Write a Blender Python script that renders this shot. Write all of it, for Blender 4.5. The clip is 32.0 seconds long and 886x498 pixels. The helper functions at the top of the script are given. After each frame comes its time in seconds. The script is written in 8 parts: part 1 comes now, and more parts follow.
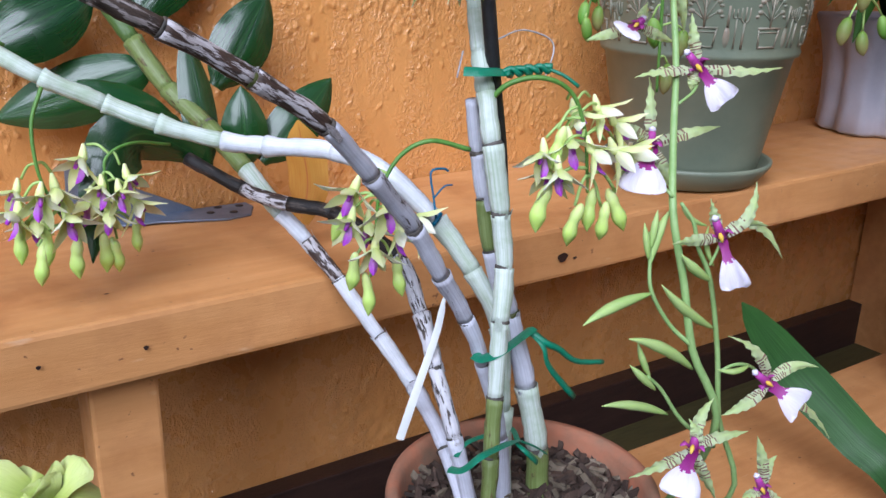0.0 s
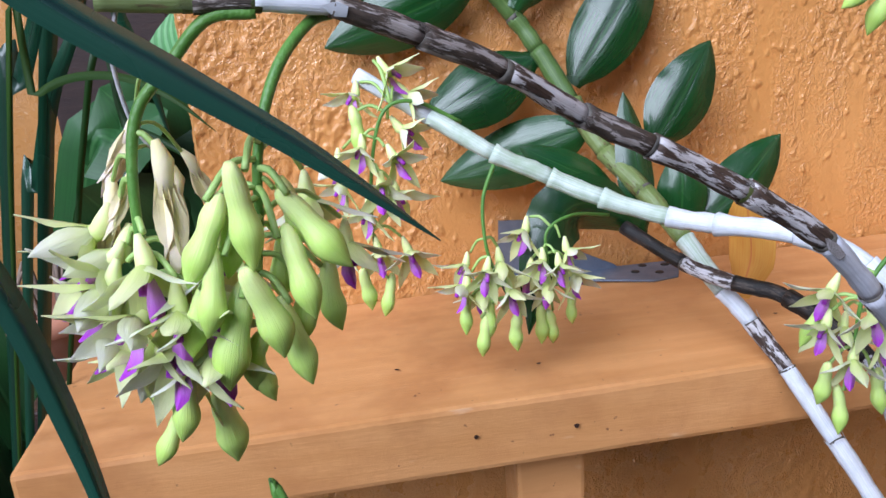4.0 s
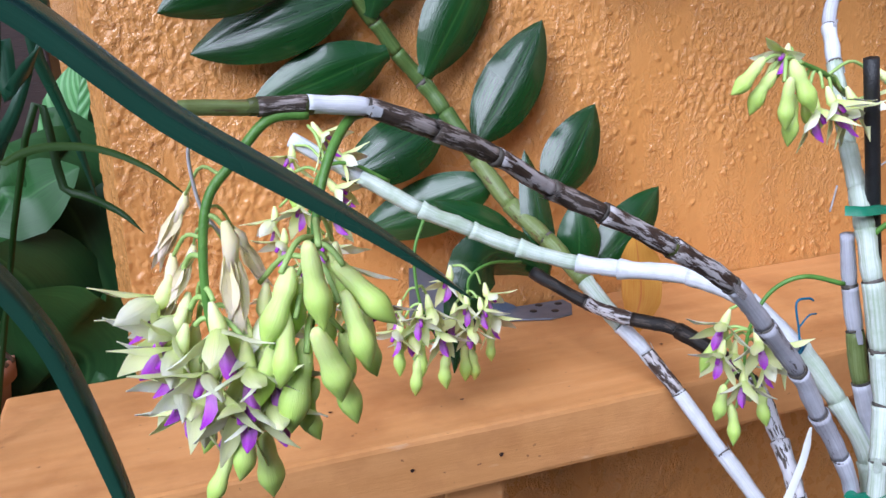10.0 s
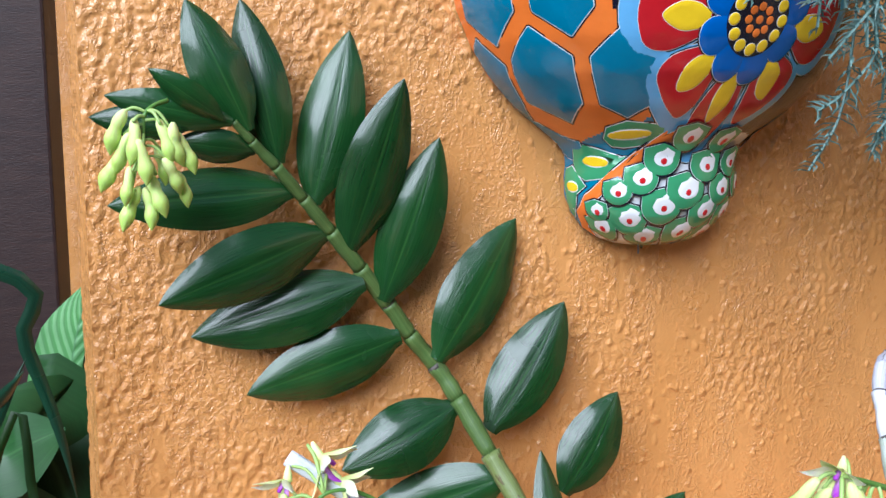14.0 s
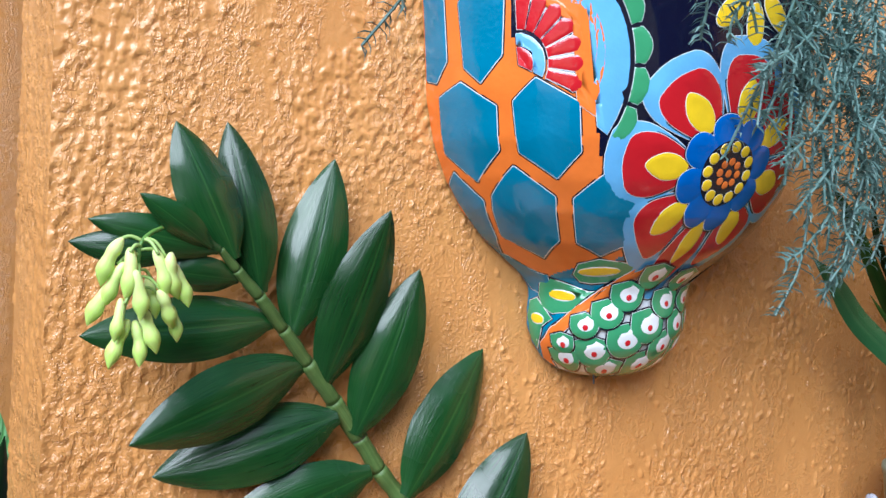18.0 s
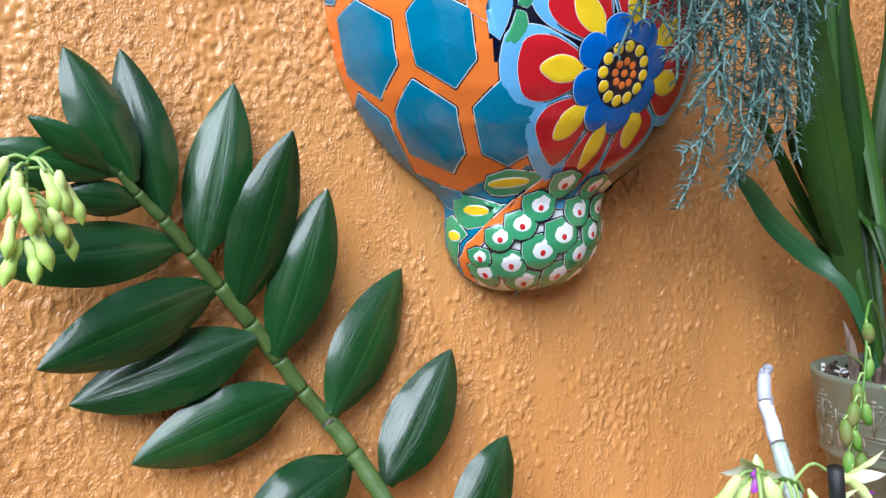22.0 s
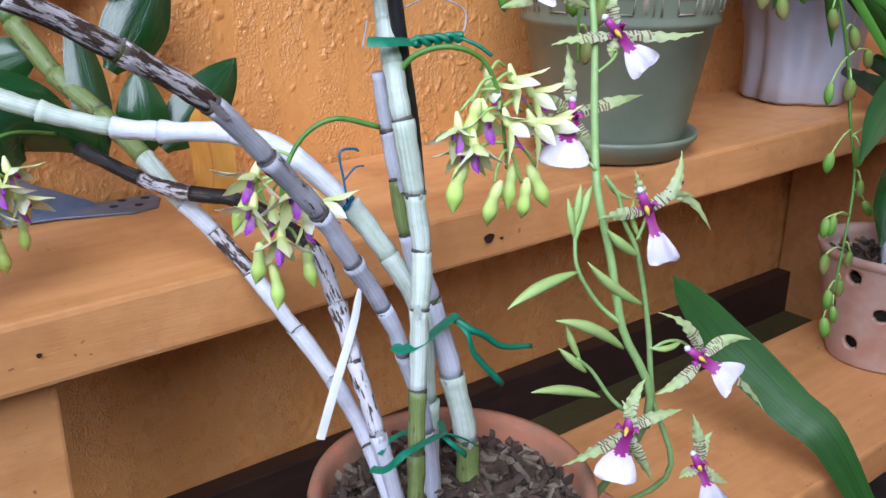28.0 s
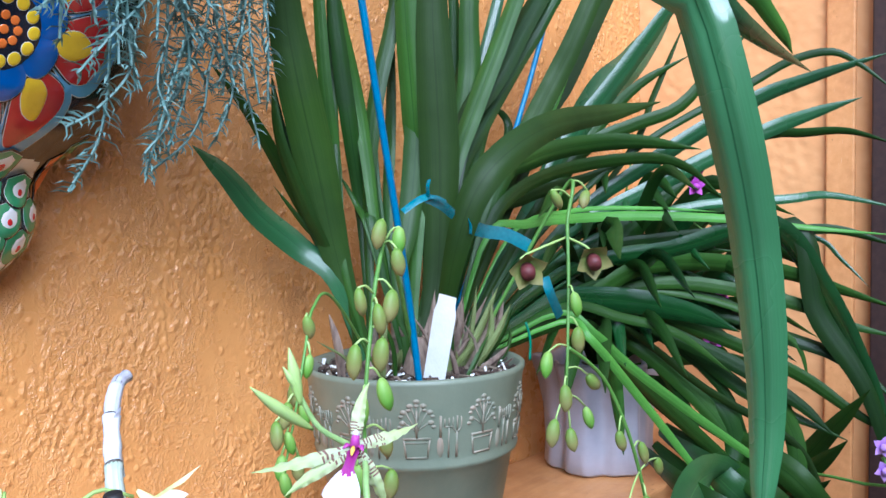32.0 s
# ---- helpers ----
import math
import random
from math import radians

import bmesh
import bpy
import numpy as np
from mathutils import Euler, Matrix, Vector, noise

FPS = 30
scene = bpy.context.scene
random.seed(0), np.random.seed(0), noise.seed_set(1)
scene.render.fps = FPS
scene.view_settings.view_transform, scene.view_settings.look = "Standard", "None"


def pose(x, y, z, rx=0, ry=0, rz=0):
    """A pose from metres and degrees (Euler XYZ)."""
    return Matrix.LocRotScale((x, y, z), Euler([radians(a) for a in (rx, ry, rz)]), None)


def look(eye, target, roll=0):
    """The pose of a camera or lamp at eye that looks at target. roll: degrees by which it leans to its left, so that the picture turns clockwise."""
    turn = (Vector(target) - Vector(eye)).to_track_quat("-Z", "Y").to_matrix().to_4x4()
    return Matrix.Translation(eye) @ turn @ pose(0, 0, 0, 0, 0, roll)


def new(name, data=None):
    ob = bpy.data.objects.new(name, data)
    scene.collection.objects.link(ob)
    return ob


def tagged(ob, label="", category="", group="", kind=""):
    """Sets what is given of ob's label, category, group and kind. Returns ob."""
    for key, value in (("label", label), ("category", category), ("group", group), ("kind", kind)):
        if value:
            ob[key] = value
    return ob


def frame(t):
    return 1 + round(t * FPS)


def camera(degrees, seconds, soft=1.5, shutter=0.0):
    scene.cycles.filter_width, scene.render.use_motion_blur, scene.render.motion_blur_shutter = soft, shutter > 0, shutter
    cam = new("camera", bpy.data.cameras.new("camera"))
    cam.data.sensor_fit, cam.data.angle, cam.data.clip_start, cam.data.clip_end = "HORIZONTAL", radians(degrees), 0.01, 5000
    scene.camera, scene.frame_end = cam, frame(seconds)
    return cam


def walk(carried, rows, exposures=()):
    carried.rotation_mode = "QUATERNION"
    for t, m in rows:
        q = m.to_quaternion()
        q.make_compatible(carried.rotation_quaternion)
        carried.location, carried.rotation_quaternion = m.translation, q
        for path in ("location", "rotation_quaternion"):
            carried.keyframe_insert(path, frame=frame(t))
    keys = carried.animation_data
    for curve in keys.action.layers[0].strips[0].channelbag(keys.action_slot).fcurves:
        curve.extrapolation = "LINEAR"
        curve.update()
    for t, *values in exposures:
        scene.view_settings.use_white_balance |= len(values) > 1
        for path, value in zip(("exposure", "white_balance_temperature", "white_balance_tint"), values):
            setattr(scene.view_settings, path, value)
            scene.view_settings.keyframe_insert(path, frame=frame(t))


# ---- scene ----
cam = camera(54.0, 32.0)
METRES = 1.2
ORIGIN = (0.1443, -0.8063, 0.9418)
TILT, LEAN, TURN = -18.99, -1.27, -32.79
ROWS = [
    (0.0, 0.0, 0.0, 0.0, 0.0, 0.0, -0.0),
    (0.5, -0.009, -0.0112, 0.0114, 2.32, -1.01, -0.25),
    (1.0, -0.0307, -0.0196, 0.0187, 5.47, -1.42, -0.93),
    (1.5, -0.0387, -0.0177, 0.0322, 9.74, -1.11, -1.15),
    (2.0, -0.0274, 0.0006, 0.0438, 15.28, -0.5, -1.43),
    (2.5, -0.0204, 0.0127, 0.0447, 20.76, -0.04, -2.22),
    (3.0, -0.0218, 0.0222, 0.0443, 23.83, 0.03, -2.41),
    (3.5, -0.0349, 0.028, 0.0436, 25.16, -0.13, -2.52),
    (5.5, -0.0424, 0.0226, 0.0321, 21.94, 0.2, -3.96),
    (6.0, -0.0444, 0.0142, 0.0291, 21.07, 0.03, -3.56),
    (6.5, -0.0482, 0.0005, 0.0338, 21.04, 0.35, -3.1),
    (7.0, -0.0564, -0.0042, 0.0352, 20.54, 0.74, -3.06),
    (7.5, -0.056, -0.0138, 0.0343, 19.48, 0.99, -3.01),
    (8.0, -0.0594, -0.0155, 0.0352, 18.51, 1.23, -2.47),
    (8.5, -0.0686, -0.0198, 0.0312, 17.89, 1.11, -1.57),
    (9.0, -0.079, -0.0193, 0.0322, 17.04, 1.11, -1.07),
    (9.5, -0.0782, -0.0267, 0.043, 16.13, 1.89, -1.06),
    (10.0, -0.0667, -0.0331, 0.0436, 15.18, 2.82, -0.93),
    (10.5, -0.0617, -0.03, 0.0519, 14.52, 3.67, -0.11),
    (11.0, -0.0595, -0.0221, 0.0592, 13.37, 4.04, 0.08),
    (11.5, -0.0618, -0.0106, 0.0842, 12.19, 4.75, -0.94),
    (12.0, -0.0662, -0.0012, 0.1077, 11.46, 5.84, -1.91),
    (12.5, -0.079, 0.0043, 0.1213, 11.96, 7.16, -2.74),
    (13.0, -0.0867, 0.0007, 0.1398, 13.52, 8.58, -3.53),
    (13.5, -0.0932, -0.0069, 0.15, 15.16, 9.94, -4.2),
    (14.0, -0.0798, -0.0096, 0.1613, 15.48, 11.22, -4.03),
    (14.5, -0.0717, -0.0065, 0.1728, 14.06, 12.57, -4.01),
    (15.0, -0.0765, -0.0003, 0.1786, 11.95, 14.05, -4.64),
    (15.5, -0.0799, -0.0009, 0.1841, 10.48, 15.33, -4.95),
    (17.5, -0.1551, -0.0285, 0.1821, 6.15, 17.97, -3.02),
    (18.0, -0.1691, -0.0285, 0.1815, 5.09, 18.0, -2.97),
    (18.5, -0.1749, -0.0266, 0.1808, 4.4, 17.98, -3.09),
    (19.0, -0.1765, -0.0277, 0.1809, 4.11, 17.99, -3.15),
    (19.5, -0.1735, -0.0312, 0.1788, 4.16, 17.78, -3.07),
    (20.0, -0.1735, -0.0298, 0.1684, 4.14, 17.16, -2.59),
    (20.5, -0.1663, -0.0377, 0.1695, 4.0, 16.97, -1.43),
    (21.0, -0.1557, -0.0402, 0.1721, 3.7, 17.29, -0.07),
    (21.5, -0.1477, -0.0368, 0.1614, 4.08, 17.61, 0.88),
    (22.0, -0.1234, -0.017, 0.1375, 4.84, 16.84, 1.11),
    (22.5, -0.1025, 0.0016, 0.1081, 5.29, 14.67, 0.97),
    (23.0, -0.0849, 0.0202, 0.08, 4.94, 12.53, 0.84),
    (23.5, -0.0771, 0.0303, 0.0653, 4.59, 10.59, 1.51),
    (24.0, -0.0622, 0.0388, 0.0481, 4.42, 8.51, 2.37),
    (24.5, -0.0526, 0.0458, 0.0274, 3.86, 6.3, 2.58),
    (26.5, -0.0218, 0.0383, 0.0132, 0.91, 3.13, 2.39),
    (27.0, -0.0098, 0.0344, 0.013, -0.15, 2.34, 2.39),
    (27.5, 0.0011, 0.0374, -0.002, -1.95, 0.44, 2.32),
    (28.0, 0.0124, 0.0282, -0.0006, -4.08, -1.11, 2.42),
    (28.5, 0.0329, 0.0238, 0.0135, -6.35, -0.1, 3.13),
    (29.0, 0.0388, 0.0185, 0.0353, -7.82, 2.55, 3.93),
    (29.5, 0.0406, 0.0191, 0.0593, -8.72, 5.31, 4.48),
    (30.0, 0.044, 0.0289, 0.0881, -10.17, 7.82, 5.33),
    (30.5, 0.0418, 0.0384, 0.1141, -12.09, 10.01, 6.4),
    (31.0, 0.0479, 0.0383, 0.1331, -13.67, 12.26, 7.25),
    (31.5, 0.0518, 0.0416, 0.1389, -14.67, 13.98, 7.51),
    (32.0, 0.0498, 0.0367, 0.141, -14.87, 15.18, 7.18),
]
BASE = pose(*ORIGIN, TILT, LEAN, TURN)
walk(cam, [(t, BASE @ pose(METRES * x, METRES * y, METRES * z, 90 + pitch, roll, yaw)) for t, x, y, z, yaw, pitch, roll in ROWS],
     exposures=[(0.0, 0.28, 5700, 16), (1.0, 0.38, 5700, 16), (2.0, 0.30, 5680, 15), (4.5, 0.38, 5600, 15), (8.5, 0.38, 5580, 15), (12.0, 0.30, 5720, 20), (14.0, 0.52, 5700, 12), (22.0, 0.56, 5740, 11), (24.0, 0.38, 5700, 19), (27.0, 0.28, 5600, 16), (29.0, 0.38, 5600, 16), (30.5, 0.56, 5420, 14), (32.0, 0.86, 5220, 13)])
# ---- world and light: open shade under a bright overcast sky ----
world = bpy.data.worlds.new("sky")
scene.world = world
world.use_nodes = True
wn, wl = world.node_tree.nodes, world.node_tree.links
sky = wn.new("ShaderNodeTexSky")
sky.sky_type, sky.sun_disc = "NISHITA", False
sky.sun_elevation, sky.sun_rotation = radians(38), radians(223)
sky.air_density, sky.dust_density, sky.ozone_density = 1.0, 1.0, 1.2
wl.new(sky.outputs[0], wn["Background"].inputs[0])
wn["Background"].inputs[1].default_value = 0.052

sun_data = bpy.data.lights.new("sun", "SUN")
sun_data.energy, sun_data.angle, sun_data.color = 4.5, radians(50), (0.95, 0.98, 1.0)
sun_lamp = new("sun", sun_data)
sun_lamp.matrix_world = look((-0.95, -1.45, 2.45), (0.4, 0.0, 0.9))

# ---- helpers ----
rnd = random.Random(7)


def V(*a):
    return Vector(a)


def mesh_of(name, verts, faces, mat, smooth=True, mats=None, index=None):
    me = bpy.data.meshes.new(name)
    me.from_pydata([tuple(v) for v in verts], [], faces)
    for m in (mats or [mat]):
        me.materials.append(m)
    if index is not None:
        me.polygons.foreach_set("material_index", index)
    if smooth:
        me.polygons.foreach_set("use_smooth", [True] * len(me.polygons))
    me.update()
    return me


def thing(name, label, category, group="", at=(0, 0, 0), kind=""):
    ob = new(name)
    ob.empty_display_size = 0.02
    ob.location = at
    return tagged(ob, label, category, group, kind)


def put(name, data, parent=None, label=""):
    """Links mesh data whose points are in world metres, under its thing."""
    ob = new(name, data)
    if parent is not None:
        ob.parent = parent
        p, off = parent, Vector((0, 0, 0))
        while p is not None:
            off += p.location
            p = p.parent
        if off.length > 0:
            ob.location = -off
    if label:
        ob["label"] = label
    return ob


def spline(points, n):
    """Catmull-Rom through the points, n samples."""
    P = np.array([tuple(p) for p in points], float)
    P = np.vstack([2 * P[0] - P[1], P, 2 * P[-1] - P[-2]])
    k = len(P) - 3
    out = []
    for s in np.linspace(0, k, n):
        i = min(int(s), k - 1)
        u = s - i
        a, b, c, d = P[i:i + 4]
        out.append(0.5 * (2 * b + (c - a) * u + (2 * a - 5 * b + 4 * c - d) * u * u + (3 * b - a - 3 * c + d) * u ** 3))
    return np.array(out)


def lerp_list(vals, n):
    return np.interp(np.linspace(0, 1, n), np.linspace(0, 1, len(vals)), vals)


def frames_along(C):
    T = np.gradient(C, axis=0)
    T /= np.linalg.norm(T, axis=1)[:, None] + 1e-12
    up = np.array([0.0, 0, 1]) if abs(T[0][2]) < 0.9 else np.array([0, 1.0, 0])
    a = np.cross(T[0], up)
    a /= np.linalg.norm(a)
    A, B = [], []
    for t in T:
        a = a - t * (a @ t)
        a /= np.linalg.norm(a) + 1e-12
        A.append(a)
        B.append(np.cross(t, a))
    return T, np.array(A), np.array(B)


def tube_data(C, R, seg=8, flat=1.0, lump=None, caps=True):
    """Vertices and faces of a round rod along C with radius R (list or number)."""
    C = np.array(C, float)
    n = len(C)
    R = np.full(n, R) if np.isscalar(R) else np.array(R)
    T, A, B = frames_along(C)
    ang = np.linspace(0, 2 * math.pi, seg, endpoint=False)
    vs = []
    for i in range(n):
        for j, a in enumerate(ang):
            r = R[i] * (lump(i / (n - 1), a) if lump else 1.0)
            vs.append(C[i] + r * (math.cos(a) * A[i] + flat * math.sin(a) * B[i]))
    fs = [(i * seg + j, i * seg + (j + 1) % seg, (i + 1) * seg + (j + 1) % seg, (i + 1) * seg + j) for i in range(n - 1) for j in range(seg)]
    if caps:
        fs += [tuple(range(seg))[::-1], tuple((n - 1) * seg + j for j in range(seg))]
    return vs, fs


def tube(name, points, radii, mat, parent=None, seg=8, n=None, label="", flat=1.0):
    n = n or max(2, 5 * (len(points) - 1) + 1)
    C = spline(points, n) if len(points) > 2 else np.linspace(points[0], points[1], n)
    R = lerp_list(radii, n) if not np.isscalar(radii) else radii
    vs, fs = tube_data(C, R, seg, flat)
    return put(name, mesh_of(name, vs, fs, mat), parent, label)


def blade_data(C, W, side, fold=0.25, cols=4, wave=0.0, thick=0.0007, phase=0.0, arch=0.0):
    """A leaf: centre line C, half widths W, side vectors, keel depth fold (fraction of the half width). An upper and a lower skin that meet at the edges."""
    C = np.array(C, float)
    n = len(C)
    T = np.gradient(C, axis=0)
    T /= np.linalg.norm(T, axis=1)[:, None] + 1e-12
    side = np.array(side, float)
    S = side if side.ndim == 2 else np.tile(side, (n, 1))
    S = S - T * (S * T).sum(1)[:, None]
    S /= np.linalg.norm(S, axis=1)[:, None] + 1e-12
    N = np.cross(S, T)
    us = np.linspace(-1, 1, cols + 1)
    vs = []
    for lay in (1, -1):
        for i in range(n):
            for u in us:
                h = fold * W[i] * abs(u) ** 1.4 + wave * W[i] * math.sin(i * 0.9 + phase + (1.2 if u > 0 else 0)) * abs(u) ** 2 - arch * W[i] * math.sin(math.pi * abs(u) ** 0.8)
                vs.append(C[i] + S[i] * W[i] * u + N[i] * (h + lay * thick * (1 - 0.96 * abs(u))))
    k = cols + 1
    m = n * k
    fs = []
    for i in range(n - 1):
        for j in range(cols):
            a = i * k + j
            fs.append((a, a + 1, a + k + 1, a + k))
            fs.append((m + a + k, m + a + k + 1, m + a + 1, m + a))
    return vs, fs


def join_data(items):
    vs, fs = [], []
    for v, f in items:
        o = len(vs)
        vs += list(v)
        fs += [tuple(i + o for i in q) for q in f]
    return vs, fs


def lathe_data(profile, centre, seg=48, arc=(0, 2 * math.pi), squash=1.0, bump=None):
    """Profile of (radius, z) turned round the upright axis at centre (x, y)."""
    full = abs(arc[1] - arc[0] - 2 * math.pi) < 1e-6
    cnt = seg if full else seg + 1
    vs, fs = [], []
    for r, z in profile:
        for j in range(cnt):
            a = arc[0] + (arc[1] - arc[0]) * j / seg
            rr = r * (bump(a, z) if bump else 1.0)
            vs.append((centre[0] + rr * math.cos(a), centre[1] + squash * rr * math.sin(a), z))
    for i in range(len(profile) - 1):
        for j in range(seg):
            a, b = i * cnt + j, i * cnt + (j + 1) % cnt
            fs.append((a, b, b + cnt, a + cnt))
    return vs, fs


def lathe(name, profile, centre, mat, parent=None, seg=48, label="", **kw):
    vs, fs = lathe_data(profile, centre, seg, **kw)
    return put(name, mesh_of(name, vs, fs, mat), parent, label)


def box_bm(size, bevel=0.0, segs=2):
    bm = bmesh.new()
    bmesh.ops.create_cube(bm, size=1.0)
    bmesh.ops.scale(bm, vec=size, verts=bm.verts)
    if bevel:
        bmesh.ops.bevel(bm, geom=list(bm.edges), offset=bevel, segments=segs, affect="EDGES", profile=0.6)
    return bm


def box(name, lo, hi, mat, parent=None, bevel=0.002, label="", rot=None, warp=0.0):
    lo, hi = Vector(lo), Vector(hi)
    bm = box_bm(hi - lo, bevel)
    if warp:
        bmesh.ops.subdivide_edges(bm, edges=[e for e in bm.edges if e.calc_length() > 0.2], cuts=24, use_grid_fill=True)
        for v in bm.verts:
            v.co += warp * noise.noise_vector((v.co + lo) * 9)
    bmesh.ops.translate(bm, vec=(lo + hi) / 2, verts=bm.verts)
    if rot is not None:
        bmesh.ops.transform(bm, matrix=rot, verts=bm.verts)
    me = bpy.data.meshes.new(name)
    bm.to_mesh(me)
    bm.free()
    me.materials.append(mat)
    return put(name, me, parent, label)


# ---- materials ----
def material(name, colour, rough=0.5, metal=0.0, spec=0.5):
    m = bpy.data.materials.new(name)
    m.use_nodes = True
    b = m.node_tree.nodes["Principled BSDF"]
    b.inputs["Base Color"].default_value = (*colour, 1)
    b.inputs["Roughness"].default_value = rough
    b.inputs["Metallic"].default_value = metal
    b.inputs["Specular IOR Level"].default_value = spec
    return m


def node(m, kind, **props):
    nd = m.node_tree.nodes.new(kind)
    if "attribute_name" in props:
        nd.attribute_name = props["attribute_name"]
    if "operation" in props:
        nd.operation = props["operation"]
    if "data_type" in props:
        nd.data_type, nd.blend_type = props["data_type"], props["blend_type"]
    return nd


def coords(m, scale=(1, 1, 1)):
    tc = node(m, "ShaderNodeTexCoord")
    mp = node(m, "ShaderNodeMapping")
    mp.inputs["Scale"].default_value = scale
    m.node_tree.links.new(tc.outputs["Object"], mp.inputs[0])
    return mp.outputs[0]


def ramp(m, src, stops):
    r = node(m, "ShaderNodeValToRGB")
    els = r.color_ramp.elements
    while len(els) < len(stops):
        els.new(0.5)
    for e, (p, c) in zip(els, stops):
        e.position = p
        e.color = (*c, 1) if len(c) == 3 else c
    m.node_tree.links.new(src, r.inputs[0])
    return r.outputs[0]


def noise_out(m, vec, scale, detail=4.0, rough=0.55, dist=0.0):
    nz = node(m, "ShaderNodeTexNoise")
    nz.inputs["Scale"].default_value, nz.inputs["Detail"].default_value = scale, detail
    nz.inputs["Roughness"].default_value, nz.inputs["Distortion"].default_value = rough, dist
    m.node_tree.links.new(vec, nz.inputs["Vector"])
    return nz.outputs[0]


def mix(m, fac, a, b, mode="MIX"):
    mx = node(m, "ShaderNodeMix", data_type="RGBA", blend_type=mode)
    L = m.node_tree.links
    ins = [mx.inputs[0], mx.inputs[6], mx.inputs[7]]
    for sock, val in zip(ins, (fac, a, b)):
        if isinstance(val, (int, float)):
            sock.default_value = val
        elif isinstance(val, tuple):
            sock.default_value = (*val, 1)
        else:
            L.new(val, sock)
    return mx.outputs[2]


def wire(m, colour=None, rough=None, bump=None, dist=0.001, strength=1.0):
    b = m.node_tree.nodes["Principled BSDF"]
    L = m.node_tree.links
    if colour is not None:
        L.new(colour, b.inputs["Base Color"])
    if rough is not None:
        L.new(rough, b.inputs["Roughness"])
    if bump is not None:
        bp = node(m, "ShaderNodeBump")
        bp.inputs["Strength"].default_value, bp.inputs["Distance"].default_value = strength, dist
        L.new(bump, bp.inputs["Height"])
        L.new(bp.outputs[0], b.inputs["Normal"])
    return m


def vary(m):
    """A random number for each object."""
    return node(m, "ShaderNodeObjectInfo").outputs["Random"]


def island(m):
    return node(m, "ShaderNodeNewGeometry").outputs["Random Per Island"]


def two_tone(name, c1, c2, scale=40, rough=0.5, bump=0.0004, stretch=(1, 1, 1), spec=0.5, detail=5.0, jitter=None):
    m = material(name, c1, rough, spec=spec)
    vec = coords(m, stretch)
    f = noise_out(m, vec, scale, detail)
    col = ramp(m, f, [(0.3, c1), (0.7, c2)])
    if jitter:
        col = mix(m, ramp(m, island(m), [(0, (0, 0, 0)), (1, (jitter, jitter, jitter))]), col, tuple(0.5 * x for x in c1))
    f2 = noise_out(m, vec, scale * 6, 3)
    return wire(m, col, None, f2, bump)


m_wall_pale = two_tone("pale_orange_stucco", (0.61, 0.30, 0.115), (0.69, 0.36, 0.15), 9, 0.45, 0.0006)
ORANGE_A, ORANGE_B = (0.59, 0.266, 0.076), (0.66, 0.315, 0.100)
m_stucco = material("orange_painted_stucco", ORANGE_A, 0.3, spec=0.7)
st_vec = coords(m_stucco)
st_col = ramp(m_stucco, noise_out(m_stucco, st_vec, 7, 5), [(0.3, ORANGE_A), (0.7, ORANGE_B)])
st_col = mix(m_stucco, ramp(m_stucco, noise_out(m_stucco, st_vec, 60, 4, 0.7), [(0.50, (0, 0, 0)), (0.75, (0.35, 0.35, 0.35))]), st_col, (0.46, 0.185, 0.045))
st_band = ramp(m_stucco, noise_out(m_stucco, coords(m_stucco, (1, 1, 0.22)), 26, 4, 0.6), [(0.40, (0.1, 0.1, 0.1)), (0.56, (1, 1, 1))])
st_grit = ramp(m_stucco, noise_out(m_stucco, st_vec, 330, 2, 0.5, 0.6), [(0.46, (0, 0, 0)), (0.60, (1, 1, 1))])
st_worm = ramp(m_stucco, noise_out(m_stucco, coords(m_stucco, (1, 1, 0.55)), 95, 2.0, 0.5, 0.9), [(0.43, (0, 0, 0)), (0.475, (1, 1, 1)), (0.525, (1, 1, 1)), (0.57, (0, 0, 0))])
st_hgt = mix(m_stucco, 1.0, mix(m_stucco, 0.55, st_worm, st_grit), st_band, "MULTIPLY")
wire(m_stucco, st_col, ramp(m_stucco, noise_out(m_stucco, st_vec, 30, 3), [(0.3, (0.20,) * 3), (0.7, (0.38,) * 3)]), st_hgt, 0.0018, 0.6)
m_bench = material("orange_painted_wood", ORANGE_A, 0.42, spec=0.4)
be_vec, be_len = coords(m_bench), coords(m_bench, (1, 9, 9))
be_col = ramp(m_bench, noise_out(m_bench, be_len, 9, 5), [(0.3, (0.56, 0.26, 0.09)), (0.7, (0.65, 0.32, 0.125))])
be_col = mix(m_bench, ramp(m_bench, noise_out(m_bench, be_vec, 9, 5, 0.65), [(0.48, (0, 0, 0)), (0.70, (0.7, 0.7, 0.7))]), be_col, (0.38, 0.150, 0.050))
be_col = mix(m_bench, ramp(m_bench, noise_out(m_bench, be_vec, 140, 3, 0.5), [(0.71, (0, 0, 0)), (0.76, (0.8, 0.8, 0.8))]), be_col, (0.16, 0.06, 0.03))
be_col = mix(m_bench, ramp(m_bench, noise_out(m_bench, coords(m_bench, (1, 16, 3)), 24, 4, 0.5), [(0.68, (0, 0, 0)), (0.75, (0.5, 0.5, 0.5))]), be_col, (0.70, 0.46, 0.28))
wire(m_bench, be_col, ramp(m_bench, noise_out(m_bench, be_vec, 25, 3), [(0.3, (0.32,) * 3), (0.7, (0.55,) * 3)]), noise_out(m_bench, be_len, 60, 5, 0.6), 0.0005, 0.6)
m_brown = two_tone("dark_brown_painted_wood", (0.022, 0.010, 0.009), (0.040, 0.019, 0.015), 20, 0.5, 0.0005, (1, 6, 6))
